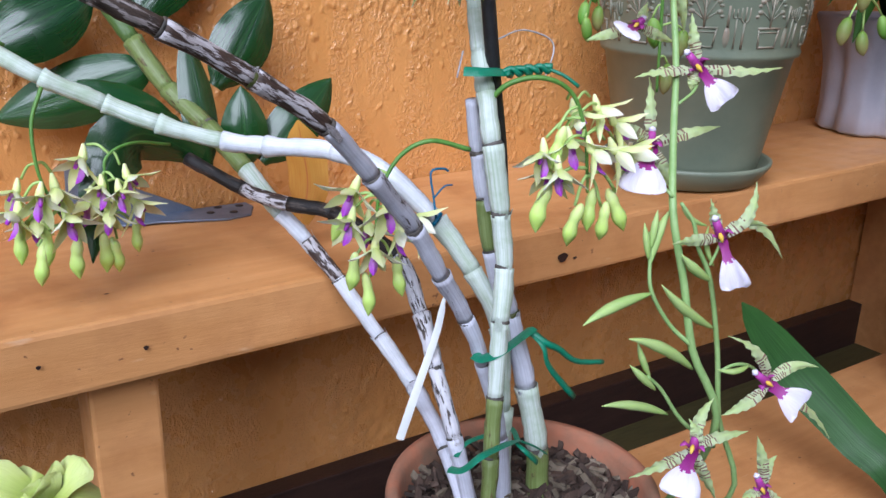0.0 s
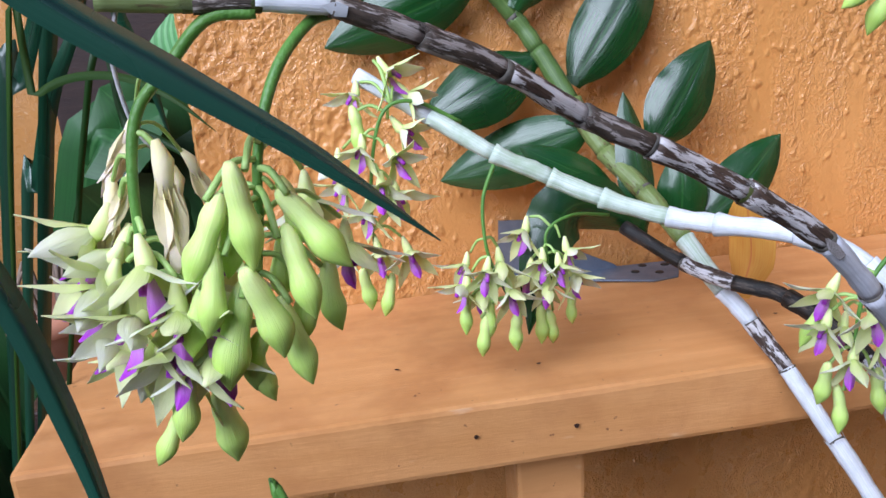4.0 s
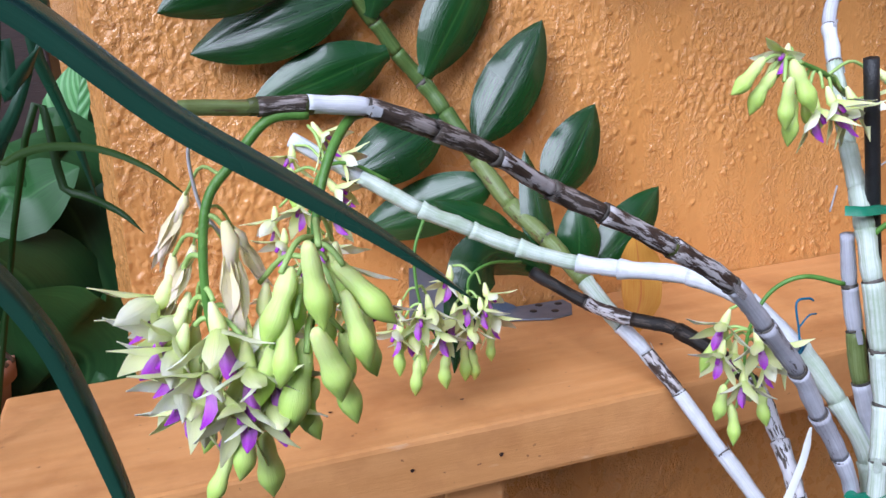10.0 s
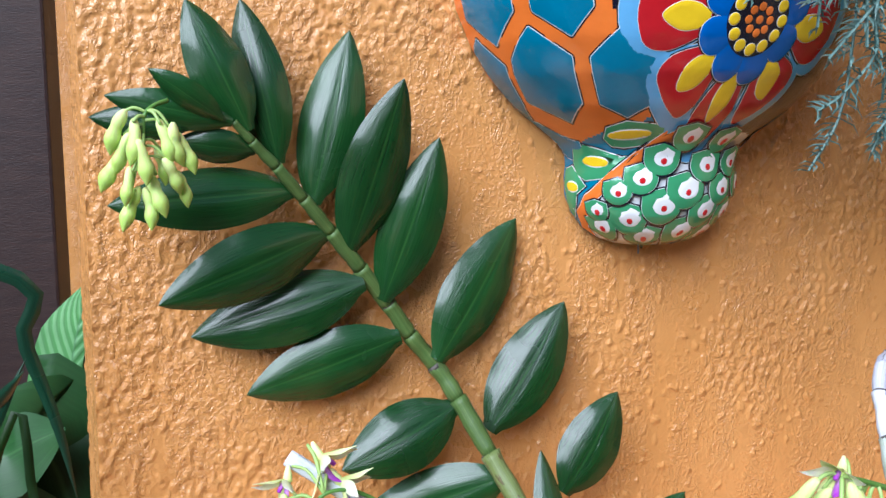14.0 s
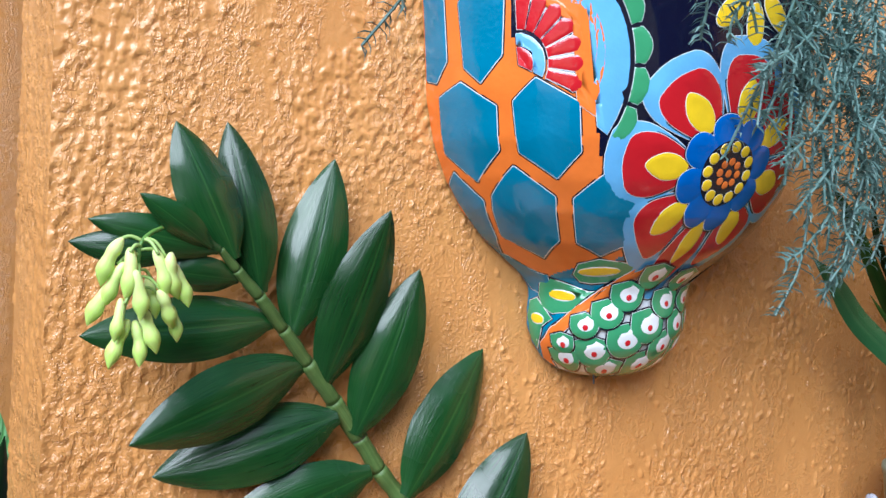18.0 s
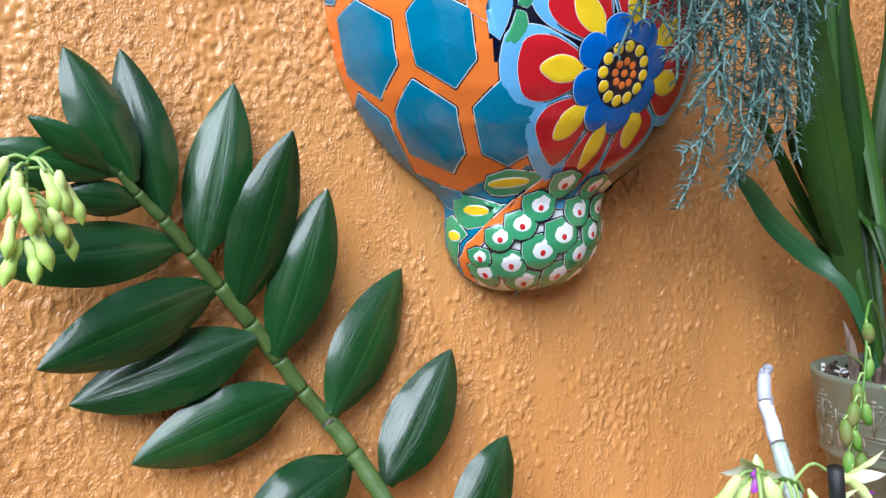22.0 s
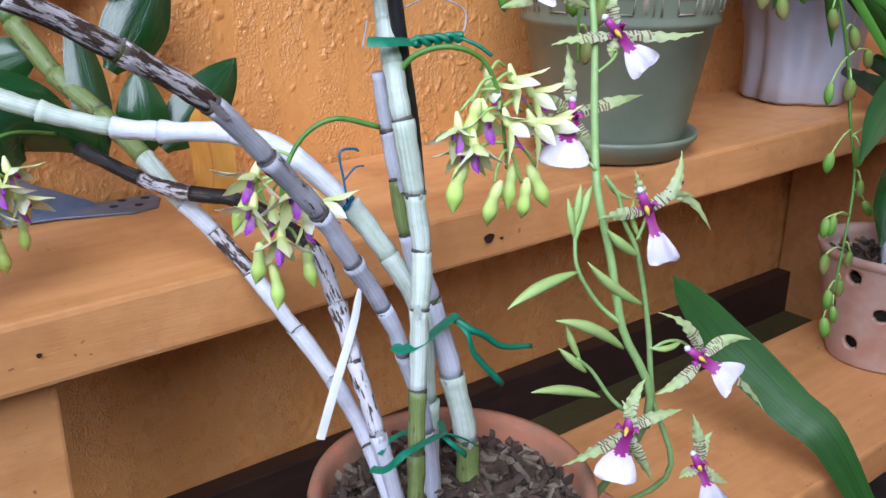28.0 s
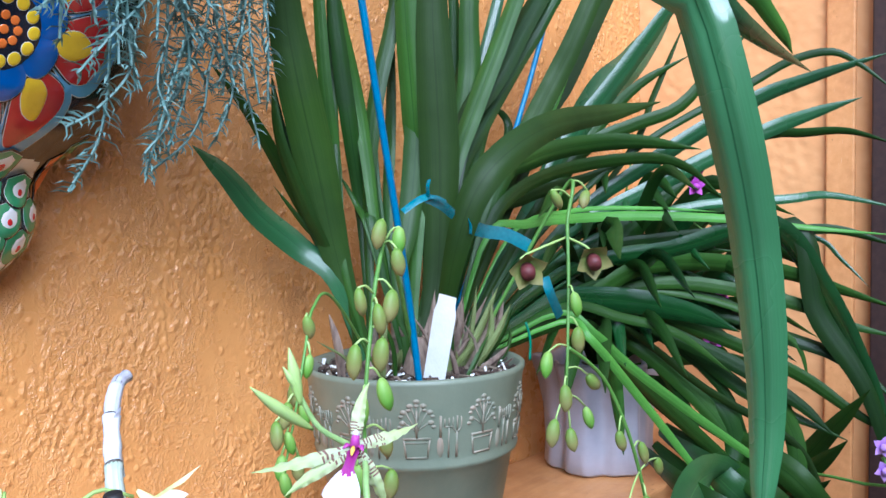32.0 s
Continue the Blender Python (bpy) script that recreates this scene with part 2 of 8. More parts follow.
m_soil = two_tone("bark_mix", (0.016, 0.010, 0.008), (0.06, 0.036, 0.025), 90, 0.9, 0.003)
m_ground = two_tone("paving", (0.026, 0.024, 0.023), (0.050, 0.047, 0.044), 6, 0.85, 0.002)
m_terra = two_tone("weathered_terracotta", (0.42, 0.15, 0.075), (0.50, 0.27, 0.19), 22, 0.8, 0.0006)
m_greenpot = two_tone("green_glazed_clay", (0.145, 0.175, 0.125), (0.20, 0.225, 0.16), 18, 0.45, 0.0004)
def grain_out(m, scale=(1, 1, 1)):
    at = node(m, "ShaderNodeAttribute", attribute_name="grain")
    mp = node(m, "ShaderNodeMapping")
    mp.inputs["Scale"].default_value = scale
    m.node_tree.links.new(at.outputs["Vector"], mp.inputs[0])
    return mp.outputs[0]


def with_grain(me, grain):
    at = me.attributes.new("grain", "FLOAT_VECTOR", "POINT")
    at.data.foreach_set("vector", np.array(grain, float).ravel())
    return me


def sheath(name, c1, c2, c3, spots=0.0, rough=0.55, spot_colour=(0.03, 0.022, 0.018)):
    """Papery cane skin: streaks along the length, and dark mottling."""
    m = material(name, c1, rough, spec=0.35)
    g = grain_out(m, (950, 950, 16))
    s = noise_out(m, g, 1.0, 5, 0.65)
    patch = noise_out(m, coords(m), 70, 4, 0.6)
    col = ramp(m, s, [(0.22, c2), (0.48, c1), (0.80, c3)])
    col = mix(m, ramp(m, patch, [(0.45, (0, 0, 0)), (0.72, (0.55, 0.55, 0.55))]), col, c2)
    if spots:
        q = noise_out(m, grain_out(m, (230, 230, 62)), 1.0, 6, 0.7)
        q2 = noise_out(m, grain_out(m, (900, 900, 160)), 1.0, 3, 0.6)
        f = ramp(m, q, [(0.63 - spots, (0, 0, 0)), (0.665 - spots * 0.95, (1, 1, 1))])
        col = mix(m, f, col, ramp(m, q2, [(0.35, spot_colour), (0.65, tuple(2.6 * x for x in spot_colour))]))
    return wire(m, col, None, s, 0.0005)


m_sheath_white = sheath("papery_white_sheath", (0.66, 0.68, 0.75), (0.44, 0.47, 0.49), (0.80, 0.82, 0.86), 0.0)
m_sheath_speck = sheath("specked_white_sheath", (0.58, 0.57, 0.62), (0.40, 0.40, 0.42), (0.70, 0.69, 0.73), 0.10)
m_sheath_lav = sheath("lavender_grey_sheath", (0.52, 0.53, 0.61), (0.33, 0.33, 0.38), (0.66, 0.67, 0.75), 0.0)
m_sheath_grey = sheath("grey_sheath", (0.38, 0.38, 0.44), (0.22, 0.21, 0.23), (0.52, 0.53, 0.59), 0.05)
m_sheath_mott = sheath("mottled_brown_sheath", (0.54, 0.51, 0.53), (0.30, 0.26, 0.25), (0.72, 0.70, 0.73), 0.155, spot_colour=(0.030, 0.019, 0.015))
m_sheath_black = sheath("blackened_sheath", (0.36, 0.32, 0.31), (0.13, 0.10, 0.09), (0.52, 0.48, 0.48), 0.19)
m_sheath_green = sheath("green_white_sheath", (0.50, 0.57, 0.50), (0.24, 0.34, 0.18), (0.72, 0.77, 0.78), 0.0)
m_cane_green = sheath("green_cane", (0.15, 0.20, 0.06), (0.10, 0.13, 0.03), (0.26, 0.31, 0.15), 0.05, 0.4, (0.06, 0.05, 0.02))
m_cane_leaf = sheath("leafy_green_cane", (0.075, 0.135, 0.035), (0.045, 0.09, 0.02), (0.14, 0.21, 0.06), 0.0, 0.4)
m_ring = two_tone("dark_node", (0.012, 0.010, 0.008), (0.13, 0.115, 0.10), 170, 0.7)
m_ring_green = two_tone("green_node", (0.03, 0.04, 0.008), (0.08, 0.09, 0.02), 200, 0.5)


def leaf_mat(name, c1, c2, mid, rough=0.3, veins=26, spec=0.5, jitter=0.35, coat=0.0, glow=0.0, ribs=0, groove=0.05, streak=0.0003):
    m = material(name, c1, rough, spec=spec)
    g = grain_out(m, (veins, 1, 5))
    v = noise_out(m, g, 1.0, 3, 0.5)
    if ribs:
        # side veins that run slanting from the midrib
        sp = node(m, "ShaderNodeSeparateXYZ")
        m.node_tree.links.new(grain_out(m), sp.inputs[0])
        au = node(m, "ShaderNodeMath", operation="ABSOLUTE")
        m.node_tree.links.new(sp.outputs[0], au.inputs[0])
        sl = node(m, "ShaderNodeMath", operation="MULTIPLY_ADD")
        m.node_tree.links.new(au.outputs[0], sl.inputs[0])
        sl.inputs[1].default_value = -0.16
        m.node_tree.links.new(sp.outputs[1], sl.inputs[2])
        ml = node(m, "ShaderNodeMath", operation="MULTIPLY")
        m.node_tree.links.new(sl.outputs[0], ml.inputs[0])
        ml.inputs[1].default_value = 6.283 * ribs
        sn = node(m, "ShaderNodeMath", operation="SINE")
        m.node_tree.links.new(ml.outputs[0], sn.inputs[0])
        mr0 = node(m, "ShaderNodeMapRange")
        mr0.inputs["From Min"].default_value = -1.0
        m.node_tree.links.new(sn.outputs[0], mr0.inputs["Value"])
        v = mr0.outputs[0]
    big = noise_out(m, coords(m), 14, 3)
    col = ramp(m, v, [(0.3, c1), (0.7, c2)])
    col = mix(m, ramp(m, big, [(0.35, (0, 0, 0)), (0.65, (0.5, 0.5, 0.5))]), col, tuple(0.62 * x for x in c1))
    sep = node(m, "ShaderNodeSeparateXYZ")
    m.node_tree.links.new(grain_out(m), sep.inputs[0])
    ab = node(m, "ShaderNodeMath", operation="ABSOLUTE")
    m.node_tree.links.new(sep.outputs[0], ab.inputs[0])
    rib = ramp(m, ab.outputs[0], [(0.0, (1, 1, 1)), (groove, (0, 0, 0))])
    col = mix(m, rib, col, mid)
    hs = node(m, "ShaderNodeHueSaturation")
    mr = node(m, "ShaderNodeMapRange")
    mr.inputs["To Min"].default_value, mr.inputs["To Max"].default_value = 1 - jitter, 1 + jitter
    m.node_tree.links.new(vary(m), mr.inputs["Value"])
    m.node_tree.links.new(mr.outputs[0], hs.inputs["Value"])
    m.node_tree.links.new(col, hs.inputs["Color"])
    rg = ramp(m, big, [(0.3, (rough * 0.75,) * 3), (0.7, (rough * 1.35,) * 3)])
    wire(m, hs.outputs[0], rg, v, 0.002 if ribs else streak, 0.35)
    b = m.node_tree.nodes["Principled BSDF"]
    b.inputs["Coat Weight"].default_value = coat
    b.inputs["Coat Roughness"].default_value, b.inputs["Coat IOR"].default_value = 0.13, 1.6
    if glow:
        tl = node(m, "ShaderNodeBsdfTranslucent")
        ms = node(m, "ShaderNodeMixShader")
        ms.inputs[0].default_value = glow
        L = m.node_tree.links
        L.new(mix(m, 1.0, hs.outputs[0], (1.0, 1.0, 0.45), "MULTIPLY"), tl.inputs[0])
        L.new(b.outputs[0], ms.inputs[1])
        L.new(tl.outputs[0], ms.inputs[2])
        L.new(ms.outputs[0], m.node_tree.nodes["Material Output"].inputs[0])
    return m


m_leaf = leaf_mat("dark_glossy_leaf", (0.007, 0.046, 0.010), (0.014, 0.068, 0.015), (0.022, 0.085, 0.018), 0.22, 26, 0.32, jitter=0.25, coat=0.42, streak=0.0016)
m_broad = leaf_mat("broad_veined_leaf", (0.014, 0.055, 0.014), (0.022, 0.078, 0.020), (0.03, 0.09, 0.025), 0.42, 26, 0.3)
m_leaf_dull = leaf_mat("dull_dark_leaf", (0.014, 0.055, 0.014), (0.024, 0.080, 0.02), (0.035, 0.10, 0.025), 0.38)
m_blade = leaf_mat("blue_green_strap_leaf", (0.017, 0.074, 0.024), (0.027, 0.098, 0.034), (0.010, 0.045, 0.014), 0.28, 40, jitter=0.2, coat=0.2, streak=0.0005)
m_strap = leaf_mat("green_strap_leaf", (0.022, 0.070, 0.009), (0.040, 0.104, 0.015), (0.012, 0.05, 0.007), 0.40, 44, 0.28, jitter=0.35, glow=0.2)
m_pleat = leaf_mat("pleated_green_leaf", (0.017, 0.066, 0.011), (0.034, 0.108, 0.022), (0.016, 0.055, 0.010), 0.5, 13, 0.25, jitter=0.05, streak=0.0012)
m_strap_dark = leaf_mat("dark_strap_leaf", (0.012, 0.043, 0.006), (0.020, 0.062, 0.009), (0.007, 0.033, 0.006), 0.40, 44, 0.28, glow=0.15)
m_strap_light = leaf_mat("light_green_strap_leaf", (0.075, 0.24, 0.030), (0.11, 0.30, 0.05), (0.055, 0.17, 0.02), 0.38, 44, 0.4, glow=0.2)
m_near = leaf_mat("bright_glossy_blade", (0.048, 0.170, 0.062), (0.070, 0.215, 0.090), (0.014, 0.07, 0.024), 0.26, 50, jitter=0.05, coat=0.6, streak=0.0004, glow=0.15)
# olive strap leaf with the shade of turned-away faces put into its colour
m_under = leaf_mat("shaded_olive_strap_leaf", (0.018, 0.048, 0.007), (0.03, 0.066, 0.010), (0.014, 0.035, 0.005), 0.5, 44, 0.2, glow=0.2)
m_orange_leaf = leaf_mat("withered_orange_leaf", (0.55, 0.22, 0.03), (0.62, 0.34, 0.06), (0.4, 0.10, 0.03), 0.5)
m_banded = leaf_mat("pale_banded_leaf", (0.09, 0.28, 0.08), (0.20, 0.44, 0.18), (0.10, 0.25, 0.10), 0.4, 18, ribs=26, jitter=0.1)


def petal_mat(name, c1, c2, rough=0.5, sss=0.25, through_light=0.0, veins=0.35):
    m = material(name, c1, rough, spec=0.3)
    g = grain_out(m, (7, 1, 1))
    sep = node(m, "ShaderNodeSeparateXYZ")
    m.node_tree.links.new(grain_out(m), sep.inputs[0])
    col = ramp(m, sep.outputs[1], [(0.05, c1), (0.75, c2)])
    v = noise_out(m, g, 1.5, 3)
    col = mix(m, ramp(m, v, [(0.45, (0, 0, 0)), (0.75, (veins,) * 3)]), col, tuple(0.82 * x for x in c1))
    b = m.node_tree.nodes["Principled BSDF"]
    b.inputs["Subsurface Weight"].default_value = sss
    b.inputs["Subsurface Radius"].default_value = (0.004, 0.005, 0.002)
    b.inputs["Subsurface Scale"].default_value = 0.5
    if through_light:
        tl = node(m, "ShaderNodeBsdfTranslucent")
        ms = node(m, "ShaderNodeMixShader")
        ms.inputs[0].default_value = through_light
        L = m.node_tree.links
        L.new(col, tl.inputs[0])
        L.new(b.outputs[0], ms.inputs[1])
        L.new(tl.outputs[0], ms.inputs[2])
        L.new(ms.outputs[0], m.node_tree.nodes["Material Output"].inputs[0])
    return wire(m, col, None, v, 0.0003)


m_petal = petal_mat("cream_green_petal", (0.70, 0.84, 0.25), (0.90, 0.95, 0.50), sss=0.3, through_light=0.14, veins=0.2)
m_petal_white = petal_mat("white_green_petal", (0.84, 0.92, 0.44), (0.96, 0.97, 0.76), sss=0.3, through_light=0.14, veins=0.2)
m_bud = petal_mat("lime_bud", (0.72, 0.83, 0.34), (0.48, 0.68, 0.15), 0.42, sss=0.4, veins=0.12)
m_lip = petal_mat("violet_lip", (0.62, 0.30, 0.70), (0.36, 0.03, 0.52), 0.4)
m_dry = petal_mat("faded_cream_flower", (0.95, 0.86, 0.46), (0.96, 0.82, 0.62), 0.7, sss=0.3, through_light=0.12, veins=0.15)
m_stalk = two_tone("green_flower_stalk", (0.075, 0.20, 0.03), (0.12, 0.27, 0.05), 120, 0.45)
m_stalk_pale = two_tone("pale_flower_stalk", (0.32, 0.50, 0.13), (0.42, 0.58, 0.20), 120, 0.45)
m_br_petal = petal_mat("pale_green_tepal", (0.62, 0.70, 0.48), (0.54, 0.70, 0.30), through_light=0.25)
m_br_bar = petal_mat("brown_barred_tepal", (0.17, 0.075, 0.07), (0.30, 0.22, 0.15))
m_br_yellow = petal_mat("orange_callus", (0.75, 0.45, 0.05), (0.8, 0.55, 0.1))
m_br_white = petal_mat("white_lip", (0.60, 0.50, 0.72), (0.76, 0.74, 0.82))
m_br_purple = petal_mat("magenta_column", (0.20, 0.010, 0.13), (0.40, 0.06, 0.32), 0.4)
m_br_stem = two_tone("spike_stem", (0.22, 0.38, 0.12), (0.31, 0.46, 0.18), 120, 0.45)
m_br_bud = petal_mat("spike_bud", (0.28, 0.42, 0.12), (0.40, 0.54, 0.20))
m_cy_bud = petal_mat("green_bud", (0.22, 0.36, 0.08), (0.12, 0.30, 0.035))
m_cy_bud_brown = petal_mat("brownish_bud", (0.14, 0.25, 0.04), (0.24, 0.22, 0.08))
m_cy_dark = petal_mat("maroon_flower", (0.06, 0.012, 0.015), (0.12, 0.03, 0.03))
m_tie = two_tone("green_plastic_tie", (0.004, 0.14, 0.075), (0.008, 0.20, 0.115), 200, 0.3)
m_tie_blue = two_tone("teal_plastic_tape", (0.0, 0.11, 0.15), (0.01, 0.16, 0.20), 200, 0.25)
m_blue = two_tone("blue_coated_stake", (0.0, 0.11, 0.24), (0.0, 0.15, 0.30), 150, 0.4)
m_black = two_tone("black_stake", (0.008, 0.008, 0.009), (0.018, 0.018, 0.02), 150, 0.5)
m_white = two_tone("white_plastic", (0.76, 0.78, 0.78), (0.84, 0.85, 0.84), 60, 0.4)
m_root = two_tone("dry_root", (0.42, 0.40, 0.42), (0.60, 0.57, 0.60), 300, 0.8)
m_metal = two_tone("blue_grey_metal", (0.17, 0.21, 0.29), (0.25, 0.29, 0.38), 60, 0.5)
m_metal.node_tree.nodes["Principled BSDF"].inputs["Metallic"].default_value = 0.6
m_lavpot = two_tone("lavender_grey_glaze", (0.34, 0.34, 0.40), (0.46, 0.46, 0.53), 16, 0.35)
m_dried = two_tone("dried_sheath", (0.10, 0.065, 0.05), (0.27, 0.20, 0.15), 200, 0.8, stretch=(1, 1, 0.2))
m_needle = two_tone("blue_grey_needles", (0.075, 0.165, 0.145), (0.22, 0.36, 0.33), 45, 0.5, jitter=0.6)
m_chip = two_tone("bark_chip", (0.028, 0.016, 0.011), (0.10, 0.060, 0.042), 160, 0.85, jitter=0.7)
m_chip_pale = two_tone("pale_moss_chip", (0.11, 0.085, 0.055), (0.24, 0.19, 0.14), 160, 0.85, jitter=0.6)


def tube_g(name, C, R, mat, seg=10, flat=1.0, caps=True):
    C = np.array(C, float)
    n = len(C)
    R = np.full(n, float(R)) if np.isscalar(R) else np.array(R, float)
    vs, fs = tube_data(C, R, seg, flat, caps=caps)
    L = np.concatenate([[0], np.cumsum(np.linalg.norm(np.diff(C, axis=0), axis=1))]) + rnd.random()
    ang = np.linspace(0, 2 * math.pi, seg, endpoint=False)
    g = [(0.006 * math.cos(a), 0.006 * math.sin(a), L[i]) for i in range(n) for a in ang]
    return with_grain(mesh_of(name, vs, fs, mat), g)


def blade_g(name, C, W, side, mat, fold=0.25, cols=6, wave=0.0, thick=0.0006, phase=0.0, arch=0.0):
    vs, fs = blade_data(C, W, side, fold, cols, wave, thick, phase, arch)
    n = len(C)
    g = [(u, i / (n - 1), i / (n - 1)) for _ in (0, 1) for i in range(n) for u in np.linspace(-1, 1, cols + 1)]
    return vs, fs, g


def blade(name, C, W, side, mat, parent=None, label="", **kw):
    vs, fs, g = blade_g(name, C, W, side, mat, **kw)
    return put(name, with_grain(mesh_of(name, vs, fs, mat), g), parent, label)


EYES = np.array([0.12, -0.74, 1.02])


def side_for(C, twist=0.0, toward=EYES):
    """Side vectors that open a leaf's face towards the patio, turned by twist degrees."""
    C = np.array(C, float)
    T = np.gradient(C, axis=0)
    T /= np.linalg.norm(T, axis=1)[:, None]
    F = np.array(toward) - C
    S = np.cross(F, T)
    S /= np.linalg.norm(S, axis=1)[:, None]
    N = np.cross(S, T)
    tw = np.radians(np.linspace(twist, twist, len(C)) if np.isscalar(twist) else lerp_list(twist, len(C)))
    return S * np.cos(tw)[:, None] + N * np.sin(tw)[:, None]


def strap(parent, points, width, mat, twist=0.0, fold=0.2, n=22, taper=(0.55, 0.9, 1, 1, 0.95, 0.8, 0.5, 0.04), label="", name="leaf", arch=0.0):
    C = spline(points, n)
    W = lerp_list([width / 2 * t for t in taper], n)
    return blade(name, C, W, side_for(C, twist), mat, parent, label, fold=fold, cols=10 if arch else 6, thick=0.0005, arch=arch)


def ellip_leaf(parent, base, tip, width, mat, sag=0.0, twist=0.0, fold=0.22, lift=0.012, label="", name="leaf"):
    """A broad pointed leaf from its base to its tip, with a slight arch."""
    a, b = np.array(base, float), np.array(tip, float)
    n = 23
    s = np.linspace(0, 1, n)
    C = a[None] + (b - a)[None] * s[:, None]
    C[:, 1] -= lift * np.sin(math.pi * s)
    C[:, 2] += -sag * s ** 2 + sag * s
    W = 0.5 * width * np.clip(np.sin(math.pi * np.clip(s, 0.03, 1.0) ** 0.88) ** 0.72, 0.015, 1) * np.where(s > 0.82, 1 - 0.55 * (s - 0.82), 1)
    return blade(name, C, W, side_for(C, twist, (np.mean(C[:, 0]) * 0.6 + 0.05, -0.75, 1.08)), mat, parent, label, fold=fold, cols=14, arch=0.075,
                 wave=0.03, thick=0.0006, phase=6 * rnd.random())


def place(name, me, parent, m, label=""):
    ob = put(name, me, parent, label)
    off = ob.location.copy()
    ob.matrix_basis = Matrix.Translation(off) @ m
    return ob


def aim(pos, direction, roll=0.0, size=1.0):
    q = Vector(direction).normalized().to_track_quat("-Z", "Y").to_matrix().to_4x4()
    return Matrix.Translation(pos) @ q @ Matrix.Rotation(radians(roll), 4, "Z") @ Matrix.Scale(size, 4)


def ruffle(me, C):
    """Uneven, slightly crumpled skin."""
    for v in me.vertices:
        c = C[int(np.argmin(np.linalg.norm(C - np.array(v.co), axis=1)))]
        o = v.co - Vector(c)
        if o.length > 1e-6:
            v.co = v.co + o * (0.09 * noise.noise(v.co * 210) + 0.05 * noise.noise(v.co * 620))


def cane(plant, points, radius, skins, rings=None, ring_skip=(), swell=0.10, per=9, seg=14, label=""):
    """A jointed cane: each control point is a joint. One part, with its sections and dark joints as pieces."""
    n = (len(points) - 1) * per + 1
    C = spline(points, n)
    R = 0.87 * lerp_list(radius, n)
    k = len(points) - 1
    root = None
    for i in range(k):
        seg_c = C[i * per:(i + 1) * per + 1]
        u = np.linspace(0, 1, per + 1)
        sw = swell * rnd.uniform(0.3, 1.2)
        seg_r = R[i * per:(i + 1) * per + 1] * (1 + sw * (u ** 6) - 0.08 * np.exp(-(u / 0.10) ** 2) + 0.04 * np.sin(u * rnd.uniform(4, 11) + i)) * rnd.uniform(0.95, 1.04)
        wob = np.array([noise.noise_vector(Vector(p) * 60) for p in seg_c]) * 0.0006
        me = tube_g("section", seg_c + wob, seg_r, skins[i % len(skins)], seg)
        ruffle(me, seg_c)
        if root is None:
            root = put("cane", me, plant, label)
        else:
            put("section", me, root)
        if i and i not in ring_skip:
            c0 = C[i * per]
            d = C[i * per + 1] - C[i * per - 1]
            d /= np.linalg.norm(d)
            w = 0.0008 + 0.0014 * rnd.random() ** 2
            d = d + 0.22 * np.array([rnd.uniform(-1, 1), rnd.uniform(-1, 1), rnd.uniform(-1, 1)])
            d /= np.linalg.norm(d)
            for q in range(rnd.randrange(0, 3)):
                an = rnd.uniform(0, 6.283)
                o = np.array([math.cos(an), -abs(math.sin(an)), 0.2 * math.sin(3 * an)])
                o = o - d * (o @ d)
                o /= np.linalg.norm(o)
                ln = rnd.uniform(0.004, 0.009)
                fc = [c0 + o * R[i * per] * 0.98 - d * ln, c0 + o * R[i * per] * 1.10, c0 + o * (R[i * per] * 1.22) + d * ln * 0.7]
                F3 = spline(fc, 7)
                blade("flake", F3, lerp_list([0.0016, 0.0022, 0.0012, 0.0002], 7), np.cross(o, d), skins[i % len(skins)], root, fold=0.3, cols=2, thick=0.0001)
            rr = R[i * per] * 1.015
            mat = (rings or {}).get(i, m_ring)
            if mat is m_ring_green:
                w *= 2.6
            put("joint", tube_g("joint", [c0 - d * w, c0 - d * w * 0.3, c0 + d * w * 0.3, c0 + d * w], [rr * 0.97, rr * 1.03, rr * 1.03, rr * 0.95], mat, seg), root)
    return root

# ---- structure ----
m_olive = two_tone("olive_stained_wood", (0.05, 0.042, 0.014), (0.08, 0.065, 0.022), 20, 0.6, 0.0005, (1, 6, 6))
BENCH_SLOPE = 0.0135


def bench_top(x):
    return 0.6955 + BENCH_SLOPE * (x - 0.18)


ground = box("ground", (-6, -8, -0.10), (8, 6, 0.0), m_ground, bevel=0)
tagged(ground, "grey paved ground of the patio", "ground", kind="structure")


def ease(v):
    v = min(1.0, max(0.0, v))
    return v * v * (3 - 2 * v)


def stucco_height(x, z):
    """Relief of the knocked-down stucco, metres: dabs, worms and drips of plaster under thick paint."""
    w = 0.004 * noise.noise((x * 30, z * 30, 3.1))
    c = noise.noise((x * 12, z * 6, 9.0))
    thick = c + 0.45 * max(0.0, 1 - x / 0.30) - 0.30 * ease((x - 0.35) * 2.5) * ease((1.08 - z) * 5)
    a = noise.noise(((x + w) * 160, (z + 2 * w) * 100, 0.0))
    h = ease((a + 0.42 * thick - 0.29) * 8.0)
    r = 1.0 - abs(noise.noise(((x + 1.5 * w) * 130, (z - w) * 72, 12.0))) * 7.5
    h = max(h, 0.9 * ease(r * 1.3) * ease(0.22 + thick * 2.4))
    d = noise.noise((x * 260, z * 190, 5.0))
    h += 0.16 * ease((d - 0.30 + 0.3 * thick) * 6)
    return 0.0016 * h + 0.0006 * c


